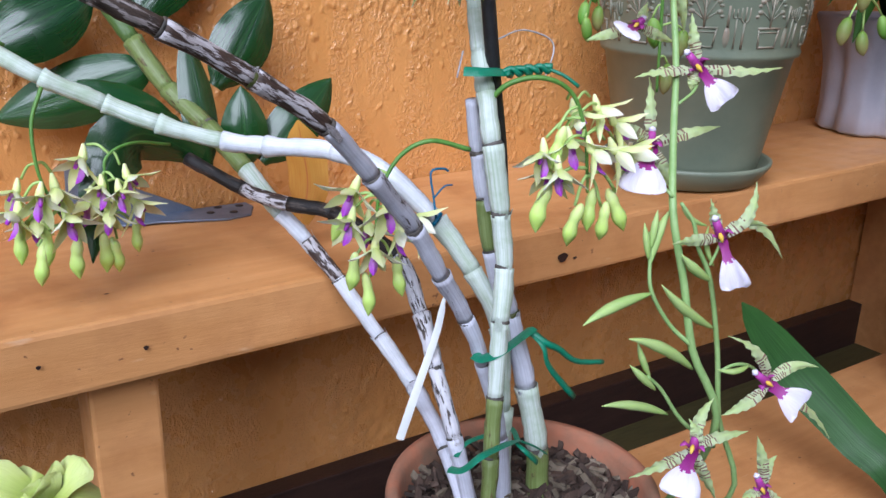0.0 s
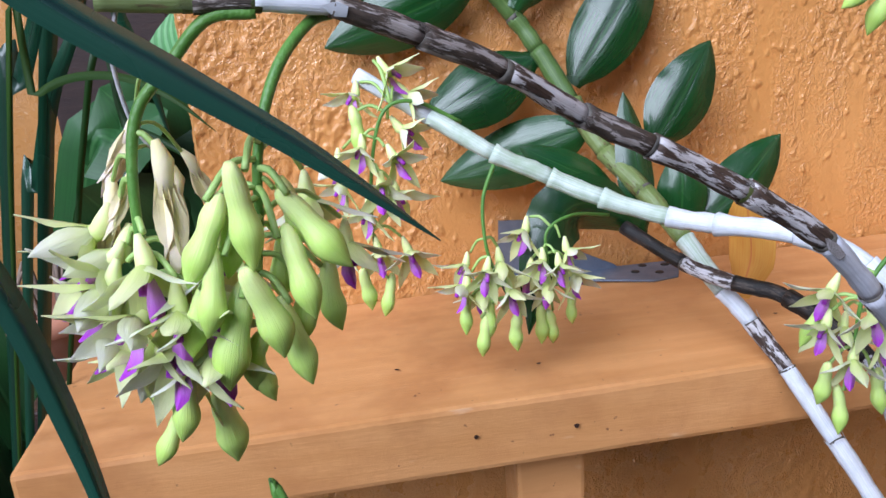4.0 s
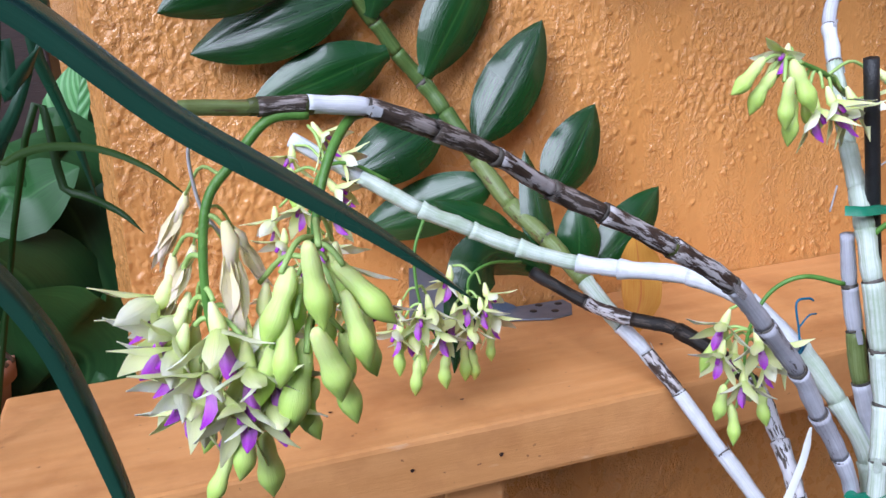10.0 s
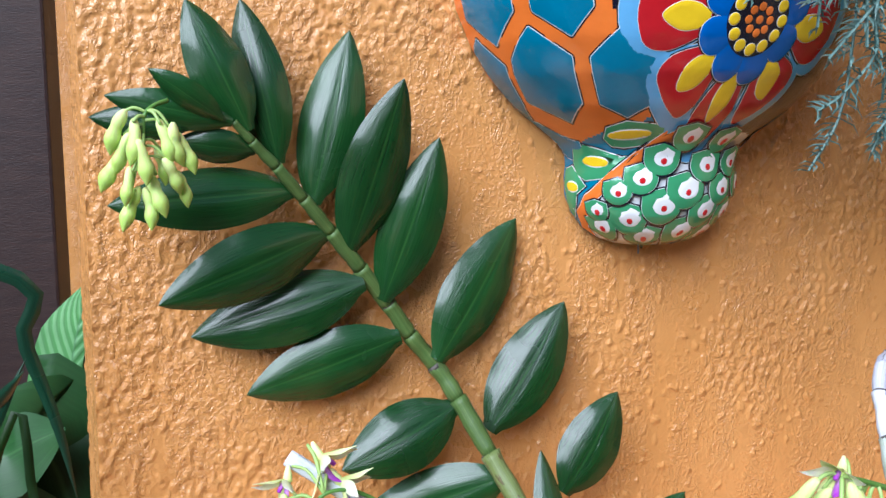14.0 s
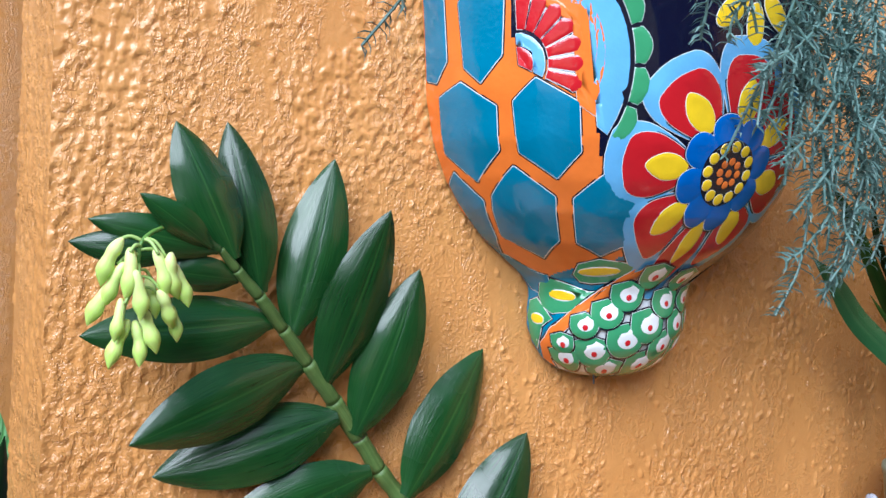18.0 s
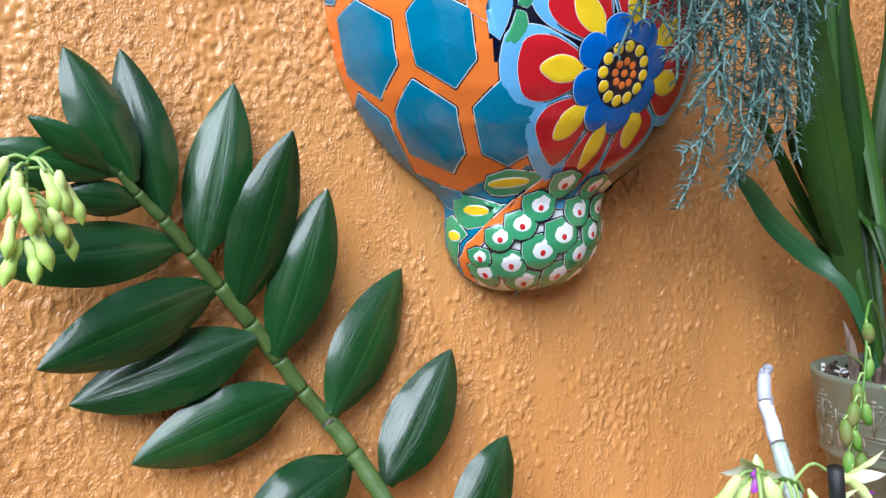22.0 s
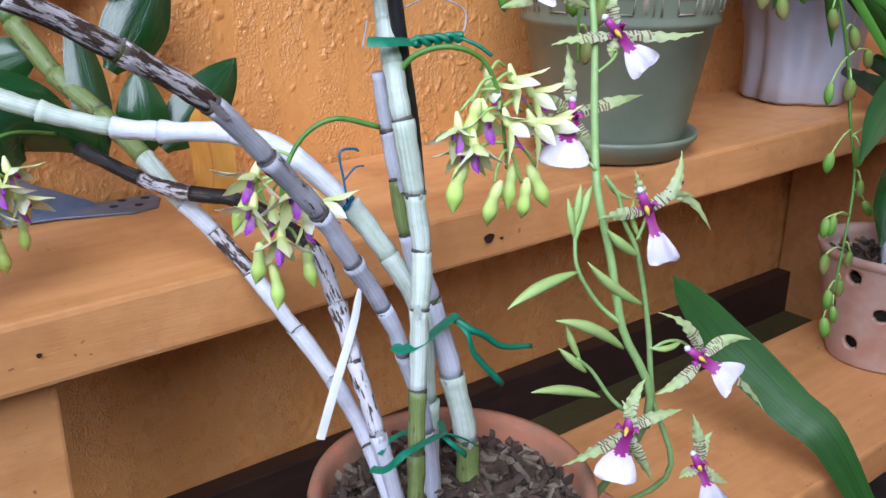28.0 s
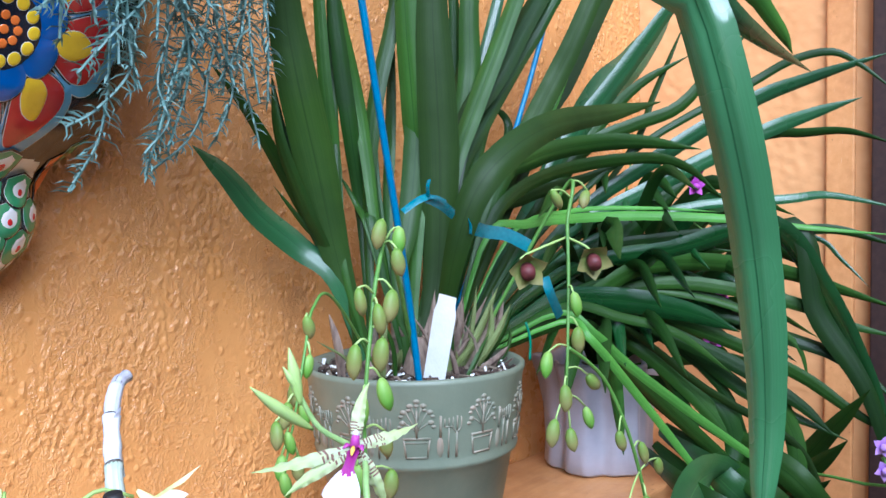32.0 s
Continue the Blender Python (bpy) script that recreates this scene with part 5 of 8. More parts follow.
def spray(points, flowers=(), buds=(), dried=(), size=1.0, stalk=0.0016, seed=0, mat=None, plant=None, bud_size=1.0):
    """A flower spray: its stalk, and flowers and buds on pedicels from the nearest place of the stalk."""
    r = random.Random(seed)
    plant = plant or cane_orchid
    C = spline(points, 6 * len(points))
    stem = put("spray_stalk", tube_g("spray_stalk", C, lerp_list([stalk * 1.15, stalk, stalk * 0.7], len(C)), mat or m_stalk, 8), plant)
    low = C[len(C) // 3:]

    def join(p, me, name, back, width, d, sz, roll):
        ob = place(name, me, plant, aim(p, d, roll, sz))
        tip = np.array(p) - np.array(d) * back * sz
        reach = np.linalg.norm(low - tip, axis=1) + 0.5 * np.abs(low[:, 2] - tip[2] - 0.012)
        a = low[int(np.argmin(reach))]
        midp = 0.5 * (a + tip) + np.array([0, 0, 0.20 * np.linalg.norm(a - tip)])
        put("pedicel", tube_g("pedicel", spline([a, midp, tip], 8), width * sz, m_stalk_pale, 6), plant)
        return ob

    mid = low.mean(0)
    for i, p in enumerate(flowers):
        tilt = p[3] if len(p) > 3 else None
        given = p[3:6] if len(p) > 5 else None
        p = np.array(p[:3])
        out = p - mid
        d = np.array(given) if given else np.array([0.9 * out[0] / 0.03, 0.5 * out[1] / 0.03 - 0.55, -0.75 + 0.25 * out[2] / 0.04]) if tilt is None else np.array([math.sin(tilt), -0.55, -math.cos(tilt)])
        if given is None:
            d = d / np.linalg.norm(d) + np.array([r.uniform(-0.2, 0.2), r.uniform(-0.2, 0.1), r.uniform(-0.2, 0.1)])
        d /= np.linalg.norm(d)
        k = r.randrange(5)
        s = size * r.uniform(0.9, 1.1)
        roll = r.uniform(-30, 30)
        ob = join(p, FLOWERS[k], "flower", 0.010, 0.0010, d, s, roll)
        lip = new("lip", LIPS[k % 2])
        lip.parent = ob
    for p in buds:
        tilt = p[3] if len(p) > 3 else r.uniform(-0.2, 0.2)
        d = np.array([math.sin(tilt), r.uniform(-0.15, 0.1), -math.cos(tilt)])
        join(np.array(p[:3]), BUDS[r.randrange(4)], "bud", 0.004, 0.0011, d / np.linalg.norm(d), size * (p[4] if len(p) > 4 else bud_size * r.uniform(0.88, 1.1)), r.uniform(0, 360))
    for p in dried:
        tilt = p[3] if len(p) > 3 else 0
        d = np.array([math.sin(tilt), -0.05, -math.cos(tilt)])
        join(np.array(p[:3]), DRY[r.randrange(3)], "dried_flower", 0.008, 0.0009, d / np.linalg.norm(d), size * (p[4] if len(p) > 4 else r.uniform(0.9, 1.1)), r.uniform(0, 360))
    return stem


# ---- canes ----
m_sheath_char = sheath("charred_sheath", (0.010, 0.0075, 0.0065), (0.006, 0.005, 0.004), (0.045, 0.040, 0.040), 0.08)
S_W, S_S, S_L, S_G, S_M, S_B, S_V = m_sheath_white, m_sheath_speck, m_sheath_lav, m_sheath_grey, m_sheath_mott, m_sheath_black, m_sheath_green
cane(cane_orchid, [(0.466, -0.400, 0.570), (0.460, -0.400, 0.632), (0.443, -0.400, 0.692), (0.427, -0.402, 0.727), (0.407, -0.404, 0.760), (0.383, -0.412, 0.795), (0.351, -0.422, 0.831), (0.321, -0.433, 0.861), (0.283, -0.439, 0.887), (0.243, -0.446, 0.910), (0.217, -0.450, 0.924), (0.187, -0.463, 0.943), (0.160, -0.472, 0.957), (0.134, -0.478, 0.968), (0.112, -0.480, 0.971), (0.095, -0.482, 0.972), (0.070, -0.486, 0.974)],
     [0.0058, 0.0060, 0.0063, 0.0062, 0.0058, 0.0052, 0.0047, 0.0042, 0.0038, 0.0030], [S_L, S_L, S_L, S_G, S_L, S_G, S_L, S_M, S_M, S_B, S_M, S_B, S_B, S_W, S_B, m_cane_green],
     rings={8: m_ring_green, 14: m_ring_green, 15: m_ring_green}, label="grey and brown mottled arching cane")
cane(cane_orchid, [(0.466, -0.398, 0.575), (0.464, -0.395, 0.650), (0.466, -0.385, 0.706), (0.457, -0.365, 0.741), (0.441, -0.345, 0.772), (0.417, -0.322, 0.802), (0.396, -0.285, 0.812), (0.364, -0.245, 0.811), (0.340, -0.225, 0.813), (0.302, -0.205, 0.825), (0.272, -0.190, 0.839), (0.236, -0.180, 0.857), (0.198, -0.158, 0.881), (0.152, -0.138, 0.911)],
     [0.0072, 0.0074, 0.0074, 0.0073, 0.0071, 0.0069, 0.0065, 0.0058], [S_V, S_V, S_V, S_V, S_W, S_W, S_W, S_W], ring_skip=tuple(range(0, 20)), swell=0.24, label="papery white arching cane")
leafy = cane(cane_orchid, [(0.434, -0.410, 0.570), (0.433, -0.375, 0.618), (0.437, -0.325, 0.643), (0.434, -0.281, 0.664), (0.420, -0.240, 0.700), (0.405, -0.217, 0.727), (0.391, -0.200, 0.747)],
     [0.0064, 0.0066, 0.0068, 0.0072], [S_L, S_L, S_W, S_W, S_M, S_W], label="white lower length of the leafy cane")
cane(cane_orchid, [(0.391, -0.200, 0.747), (0.378, -0.165, 0.775), (0.362, -0.125, 0.804), (0.343, -0.092, 0.830), (0.326, -0.060, 0.866), (0.306, -0.035, 0.908), (0.290, -0.023, 0.934), (0.268, -0.020, 0.962), (0.250, -0.020, 0.989), (0.226, -0.024, 1.020), (0.202, -0.029, 1.051), (0.180, -0.036, 1.078), (0.159, -0.043, 1.103), (0.141, -0.048, 1.122), (0.128, -0.052, 1.136)],
     [0.0080, 0.0086, 0.0088, 0.0086, 0.0078, 0.0066, 0.0052, 0.0032], [S_V, m_cane_green, m_cane_green, m_cane_green, m_cane_leaf, m_cane_leaf, m_cane_leaf, m_cane_leaf, m_cane_leaf, m_cane_leaf, m_cane_leaf, m_cane_leaf, m_cane_leaf, m_cane_leaf], ring_skip=tuple(i for i in range(20) if i not in (2, 4, 6, 8)), swell=0.13, label="green leafy cane leaning on the wall")
cane(cane_orchid, [(0.438, -0.405, 0.575), (0.428, -0.392, 0.638), (0.426, -0.371, 0.680), (0.430, -0.345, 0.708), (0.432, -0.310, 0.737), (0.412, -0.250, 0.757), (0.389, -0.222, 0.760), (0.366, -0.192, 0.767), (0.336, -0.152, 0.786)],
     [0.0060, 0.0062, 0.0064, 0.0066, 0.0064, 0.0056], [S_L, S_S, S_S, S_S, m_sheath_char, m_sheath_char, S_M, m_sheath_char], ring_skip=(6,), label="thin blackened cane")
cane(cane_orchid, [(0.428, -0.432, 0.570), (0.433, -0.426, 0.640), (0.438, -0.421, 0.678), (0.444, -0.415, 0.726), (0.452, -0.406, 0.757), (0.452, -0.400, 0.790), (0.448, -0.394, 0.832), (0.449, -0.384, 0.862), (0.452, -0.372, 0.884), (0.463, -0.350, 0.905), (0.468, -0.335, 0.930), (0.475, -0.320, 0.953), (0.484, -0.303, 0.975), (0.492, -0.295, 0.990), (0.501, -0.290, 0.994)],
     [0.0060, 0.0062, 0.0066, 0.0070, 0.0070, 0.0066, 0.0060, 0.0054, 0.0048, 0.0038], [m_cane_green, m_cane_green, S_V, S_V, S_V, S_V, S_V, S_V, S_V, S_V, S_V, S_W, S_L, S_G], ring_skip=(7, 8, 9, 10, 13), label="upright green-white cane")
cane(cane_orchid, [(0.491, -0.406, 0.570), (0.492, -0.401, 0.615), (0.484, -0.395, 0.662), (0.474, -0.385, 0.714), (0.463, -0.377, 0.758), (0.459, -0.372, 0.792), (0.454, -0.370, 0.822), (0.447, -0.372, 0.856)],
     [0.0086, 0.0088, 0.0086, 0.0072, 0.0062, 0.0056, 0.0046], [m_cane_green, S_V, S_L, S_L, m_cane_green, S_L, S_L], rings={3: m_ring_green}, label="short upright cane behind the tall one")

# ---- leaves of the cane on the wall: base, tip, width, turn ----
def wall_leaf(base, tip, width, turn, lift=0.006, mat=None):
    ellip_leaf(cane_orchid, base, tip, width, mat or m_leaf, twist=turn, fold=0.26, lift=lift)


# each: base, tip, width, turn
wall_leaf((0.139, -0.050, 1.130), (0.097, -0.040, 1.224), 0.043, -10)
wall_leaf((0.161, -0.040, 1.105), (0.137, -0.020, 1.229), 0.041, 8)
wall_leaf((0.187, -0.034, 1.074), (0.220, -0.022, 1.208), 0.050, 12)
wall_leaf((0.215, -0.030, 1.033), (0.257, -0.050, 1.170), 0.052, -7)
wall_leaf((0.244, -0.028, 0.993), (0.288, -0.040, 1.125), 0.050, 10)
wall_leaf((0.290, -0.030, 0.940), (0.365, -0.012, 1.056), 0.058, -12)
wall_leaf((0.334, -0.035, 0.877), (0.409, -0.019, 0.982), 0.057, 8)
wall_leaf((0.393, -0.060, 0.824), (0.450, -0.044, 0.904), 0.052, -5)
wall_leaf((0.361, -0.126, 0.770), (0.360, -0.085, 0.875), 0.030, -10)
wall_leaf((0.392, -0.120, 0.765), (0.397, -0.110, 0.832), 0.039, 7)
wall_leaf((0.408, -0.120, 0.769), (0.482, -0.105, 0.833), 0.044, -7)
wall_leaf((0.127, -0.055, 1.136), (0.041, -0.060, 1.154), 0.027, 0)
wall_leaf((0.120, -0.060, 1.138), (0.071, -0.070, 1.172), 0.021, 14)
wall_leaf((0.098, -0.058, 1.133), (0.030, -0.055, 1.139), 0.025, -7)
wall_leaf((0.144, -0.045, 1.115), (0.085, -0.050, 1.122), 0.026, 7)
wall_leaf((0.173, -0.036, 1.085), (0.039, -0.050, 1.077), 0.047, -12)
wall_leaf((0.199, -0.030, 1.051), (0.071, -0.060, 1.005), 0.053, 6)
wall_leaf((0.228, -0.030, 1.010), (0.093, -0.019, 0.971), 0.056, -10)
wall_leaf((0.258, -0.030, 0.963), (0.134, -0.022, 0.922), 0.055, 12)
wall_leaf((0.303, -0.035, 0.902), (0.206, -0.040, 0.858), 0.058, -7)
wall_leaf((0.341, -0.060, 0.846), (0.220, -0.020, 0.803), 0.053, 5)
wall_leaf((0.347, -0.100, 0.802), (0.274, -0.090, 0.841), 0.030, 0)
C = spline([(0.349, -0.150, 0.785), (0.301, -0.160, 0.810), (0.271, -0.175, 0.786), (0.253, -0.190, 0.727)], 17)
blade("leaf", C, 0.5 * 0.045 * np.interp(np.linspace(0, 1, 17), [0, 0.2, 0.5, 0.8, 1], [0.3, 0.9, 1, 0.6, 0.02]), side_for(C, 15), m_leaf, cane_orchid, fold=0.25, cols=8, wave=0.1)
C = spline([(0.424, -0.160, 0.723), (0.430, -0.165, 0.755), (0.424, -0.170, 0.790), (0.420, -0.172, 0.812)], 15)
blade("leaf", C, 0.5 * 0.034 * np.interp(np.linspace(0, 1, 15), [0, 0.3, 0.6, 0.85, 1], [0.4, 1, 1, 0.5, 0.05]), side_for(C, 10), m_orange_leaf, cane_orchid, "withered orange leaf", fold=0.3, cols=8, wave=0.2)

# ---- sprays ----
# nearest spray on the arching cane: open flowers, faded ones above
spray([(0.112, -0.481, 0.968), (0.098, -0.482, 0.967), (0.085, -0.483, 0.954), (0.076, -0.485, 0.944), (0.072, -0.487, 0.928), (0.071, -0.488, 0.904), (0.075, -0.490, 0.882), (0.077, -0.490, 0.863)],
      flowers=[(0.055, -0.475, 0.908, -0.80, -0.24, -0.55), (0.059, -0.490, 0.894, -0.70, -0.29, -0.65), (0.063, -0.490, 0.876, -0.17, -0.57, -0.80), (0.073, -0.499, 0.902, 0.00, -0.62, -0.78), (0.081, -0.504, 0.889, 0.00, -0.57, -0.82), (0.088, -0.498, 0.874, 0.14, -0.45, -0.88),
               (0.062, -0.486, 0.883, -0.68, -0.45, -0.58), (0.061, -0.478, 0.901, -0.73, -0.37, -0.58), (0.067, -0.474, 0.866, -0.60, -0.10, -0.79), (0.083, -0.490, 0.894, 0.27, -0.51, -0.81), (0.064, -0.472, 0.887, -0.36, -0.37, -0.86), (0.076, -0.478, 0.867, -0.60, -0.29, -0.75),
               (0.068, -0.497, 0.886, -0.40, -0.75, -0.50), (0.078, -0.500, 0.876, -0.15, -0.70, -0.65), (0.058, -0.484, 0.898, -0.62, -0.60, -0.40), (0.088, -0.500, 0.886, 0.35, -0.62, -0.65)],
      buds=[(0.069, -0.482, 0.845, -0.40, 0.75), (0.077, -0.498, 0.863, -0.13, 0.85), (0.084, -0.480, 0.848, 0.06, 1.1), (0.067, -0.476, 0.860, -0.26, 0.6)],
      dried=[(0.066, -0.455, 0.934, -0.50, 0.75), (0.060, -0.470, 0.914, -0.24, 0.85), (0.080, -0.488, 0.925, 0.03, 1.06), (0.086, -0.470, 0.923, 0.40, 0.65), (0.067, -0.475, 0.921, -0.46, 0.6), (0.080, -0.470, 0.917, -0.04, 0.72)], size=1.0, stalk=0.0017, seed=3)
# the spray of fat buds beside it
spray([(0.134, -0.472, 0.966), (0.127, -0.476, 0.964), (0.118, -0.486, 0.955), (0.112, -0.492, 0.943), (0.108, -0.496, 0.928), (0.106, -0.496, 0.909), (0.103, -0.496, 0.890)],
      buds=[(0.106, -0.516, 0.926, -0.04, 1.02), (0.093, -0.510, 0.918, -0.32, 0.95), (0.118, -0.506, 0.917, 0.66, 1.02), (0.113, -0.512, 0.906, 0.32, 0.95), (0.106, -0.514, 0.898, 0.10, 1.03), (0.096, -0.512, 0.903, -0.33, 0.90), (0.088, -0.508, 0.893, -0.20, 0.80), (0.099, -0.510, 0.889, -0.21, 1.12),
            (0.113, -0.502, 0.883, 0.15, 0.96), (0.123, -0.496, 0.892, 0.23, 0.82), (0.098, -0.498, 0.869, 0.35, 0.75), (0.113, -0.496, 0.917, 0.44, 0.78), (0.099, -0.504, 0.914, -0.21, 0.75), (0.115, -0.494, 0.889, -0.12, 0.85), (0.102, -0.498, 0.875, -0.21, 0.75), (0.110, -0.490, 0.902, 0.00, 0.83), (0.092, -0.500, 0.882, -0.32, 0.65)],
      flowers=[(0.120, -0.470, 0.910, 0.10, -0.29, -0.95), (0.131, -0.465, 0.892, 0.19, -0.29, -0.94), (0.091, -0.484, 0.901, 0.11, -0.45, -0.89)],
      size=1.0, stalk=0.0017, seed=5)
# spray at the tip of the white cane
spray([(0.219, -0.160, 0.876), (0.189, -0.162, 0.893), (0.167, -0.165, 0.889), (0.156, -0.165, 0.855), (0.152, -0.165, 0.810), (0.154, -0.165, 0.776)],
      flowers=[(0.149, -0.175, 0.868), (0.171, -0.175, 0.860), (0.135, -0.170, 0.843), (0.160, -0.180, 0.842), (0.149, -0.175, 0.824), (0.171, -0.165, 0.833), (0.175, -0.170, 0.792), (0.154, -0.175, 0.796), (0.130, -0.165, 0.805), (0.149, -0.150, 0.900), (0.173, -0.150, 0.914), (0.185, -0.155, 0.898), (0.178, -0.160, 0.876), (0.132, -0.150, 0.855)],
      buds=[(0.142, -0.170, 0.777), (0.158, -0.170, 0.770), (0.150, -0.160, 0.886)], size=1.12, stalk=0.0013, seed=8)
# spray hanging from the middle of the white cane
spray([(0.233, -0.197, 0.853), (0.224, -0.200, 0.831), (0.223, -0.205, 0.804), (0.228, -0.205, 0.783), (0.238, -0.205, 0.760)],
      flowers=[(0.222, -0.212, 0.786), (0.207, -0.205, 0.775), (0.237, -0.210, 0.770), (0.209, -0.200, 0.788), (0.233, -0.200, 0.787), (0.220, -0.195, 0.768)],
      buds=[(0.217, -0.205, 0.746), (0.243, -0.205, 0.746), (0.225, -0.205, 0.759), (0.211, -0.200, 0.760)], size=1.02, stalk=0.0012, seed=11)
spray([(0.319, -0.170, 0.802), (0.290, -0.180, 0.808), (0.270, -0.185, 0.800), (0.269, -0.187, 0.779), (0.269, -0.188, 0.757)],
      flowers=[(0.263, -0.195, 0.783), (0.283, -0.190, 0.787), (0.266, -0.195, 0.765), (0.274, -0.200, 0.780), (0.255, -0.180, 0.801), (0.256, -0.185, 0.772), (0.288, -0.185, 0.767)],
      buds=[(0.272, -0.185, 0.737), (0.285, -0.180, 0.747), (0.263, -0.185, 0.741)], size=1.0, stalk=0.0011, seed=14)
# spray in front of the arching canes
spray([(0.445, -0.375, 0.826), (0.419, -0.370, 0.833), (0.402, -0.362, 0.823), (0.390, -0.360, 0.801), (0.387, -0.360, 0.774)],
      flowers=[(0.384, -0.365, 0.769), (0.403, -0.360, 0.777), (0.370, -0.360, 0.788), (0.375, -0.355, 0.805), (0.389, -0.370, 0.796), (0.419, -0.350, 0.780), (0.387, -0.350, 0.781)],
      buds=[(*(0.383, -0.360, 0.745), -0.1), (*(0.374, -0.358, 0.761), -0.25), (*(0.402, -0.358, 0.751), 0.2), (*(0.371, -0.350, 0.792), -0.5)], size=1.0, stalk=0.0014, seed=17)
# spray to the other side of the upright cane
spray([(0.449, -0.385, 0.855), (0.457, -0.395, 0.868), (0.474, -0.405, 0.872), (0.493, -0.410, 0.863), (0.504, -0.412, 0.840), (0.509, -0.412, 0.811)],
      flowers=[(0.505, -0.420, 0.829), (0.483, -0.415, 0.818), (0.495, -0.410, 0.833), (0.521, -0.405, 0.851), (0.536, -0.405, 0.841), (0.478, -0.405, 0.827), (0.534, -0.410, 0.824), (0.554, -0.400, 0.820), (0.487, -0.400, 0.814), (0.507, -0.400, 0.848)],
      buds=[(*(0.500, -0.412, 0.788), -0.1), (*(0.523, -0.412, 0.785), 0.15), (*(0.540, -0.408, 0.791), 0.2), (*(0.482, -0.405, 0.800), -0.3), (*(0.484, -0.410, 0.838), 0.0), (*(0.517, -0.405, 0.793), 0)], size=1.03, stalk=0.0015, seed=20)
# spray near the top of the upright cane
spray([(0.453, -0.355, 0.938), (0.422, -0.375, 0.952), (0.402, -0.380, 0.960), (0.389, -0.380, 0.964)],
      flowers=[(*(0.390, -0.378, 0.966), -1.15), (0.414, -0.390, 0.940), (0.426, -0.385, 0.934), (*(0.466, -0.375, 0.948), 1.4), (0.407, -0.385, 0.936), (*(0.443, -0.375, 0.937), 0.7)],
      buds=[(*(0.370, -0.380, 0.960), -0.95), (*(0.381, -0.390, 0.949), 0.0), (*(0.391, -0.392, 0.958), 0.25), (*(0.381, -0.375, 0.953), -0.5), (*(0.392, -0.380, 0.938), 0), (*(0.407, -0.375, 0.944), 0.3)], size=0.98, stalk=0.0015, seed=23)
# green buds on the tip of the leafy cane
spray([(0.083, -0.085, 1.150), (0.074, -0.095, 1.146), (0.068, -0.100, 1.138), (0.067, -0.100, 1.113)],
      buds=[(*(0.054, -0.100, 1.123), -0.3), (*(0.050, -0.098, 1.111), -0.4), (*(0.067, -0.108, 1.117), 0), (*(0.079, -0.105, 1.130), 0.2), (*(0.085, -0.100, 1.128), 0.3), (*(0.091, -0.095, 1.122), 0.3), (*(0.083, -0.100, 1.107), 0.35), (*(0.075, -0.102, 1.096), 0.15), (*(0.070, -0.100, 1.086), 0), (*(0.057, -0.098, 1.087), -0.2), (*(0.059, -0.105, 1.100), -0.2), (*(0.061, -0.108, 1.131), -0.1), (*(0.078, -0.090, 1.113), 0.1), (*(0.088, -0.092, 1.097), 0.3), (*(0.053, -0.100, 1.137), -0.3)], size=1.0, stalk=0.0014, seed=26, bud_size=1.02)

# pale roots, stakes and ties of this plant
tube("root", [(0.075, -0.485, 0.972), (0.073, -0.485, 0.965), (0.071, -0.483, 0.957), (0.073, -0.481, 0.940), (0.079, -0.480, 0.929)], 0.0007, m_root, cane_orchid, 5)
tube("root", [(0.474, -0.360, 0.890), (0.500, -0.350, 0.894), (0.526, -0.345, 0.888), (0.532, -0.345, 0.879), (0.521, -0.350, 0.861)], 0.0006, m_root, cane_orchid, 5)
tube("root", [(0.448, -0.360, 0.884), (0.444, -0.360, 0.868)], 0.0006, m_root, cane_orchid, 5)
stake = thing("plant_stake", "thin black plant stake stuck in the terracotta pot", "stake", at=(0.460, -0.40, 0.58))
tube("rod", [(0.492, -0.364, 0.572), (0.475, -0.371, 0.785), (0.4565, -0.381, 0.8706), (0.437, -0.390, 0.9615)], 0.0043, m_black, stake, 12)


def tie_loop(parent, pts, width, mat, name="tie_loop", turn=30):
    C = spline(pts, 8 * len(pts))
    blade(name, C, np.full(len(C), width / 2), side_for(C, turn), mat, parent, fold=0.15, cols=2, thick=0.0006)


tie1 = thing("plant_tie", "green plastic ribbon tying the upright cane to the black stake", "plant tie", "plant ties", at=(0.437, -0.378, 0.875))
tie_loop(tie1, [(0.431, -0.386, 0.876), (0.439, -0.392, 0.876), (0.454, -0.390, 0.875), (0.464, -0.385, 0.873)], 0.007, m_tie)
for ph in (0, math.pi):
    pts = []
    for k in range(9):
        f = k / 8
        b = np.array((0.458, -0.390, 0.874)) * (1 - f) + np.array((0.491, -0.392, 0.875)) * f
        pts.append(tuple(b + 0.0022 * np.array([0, math.cos(5 * f * 3 + ph), math.sin(5 * f * 3 + ph)])))
    tube("twist", pts, 0.0019, m_tie, tie1, 6)
tube("tail", [(0.489, -0.392, 0.875), (0.496, -0.400, 0.871), (0.503, -0.405, 0.865)], 0.0012, m_tie, tie1, 6)
tie2 = thing("plant_tie", "green plastic ribbon holding the canes together", "plant tie", "plant ties", at=(0.45, -0.415, 0.70))
tie_loop(tie2, [(0.433, -0.404, 0.702), (0.434, -0.412, 0.703), (0.441, -0.420, 0.709), (0.466, -0.408, 0.708), (0.481, -0.402, 0.709)], 0.0075, m_tie)
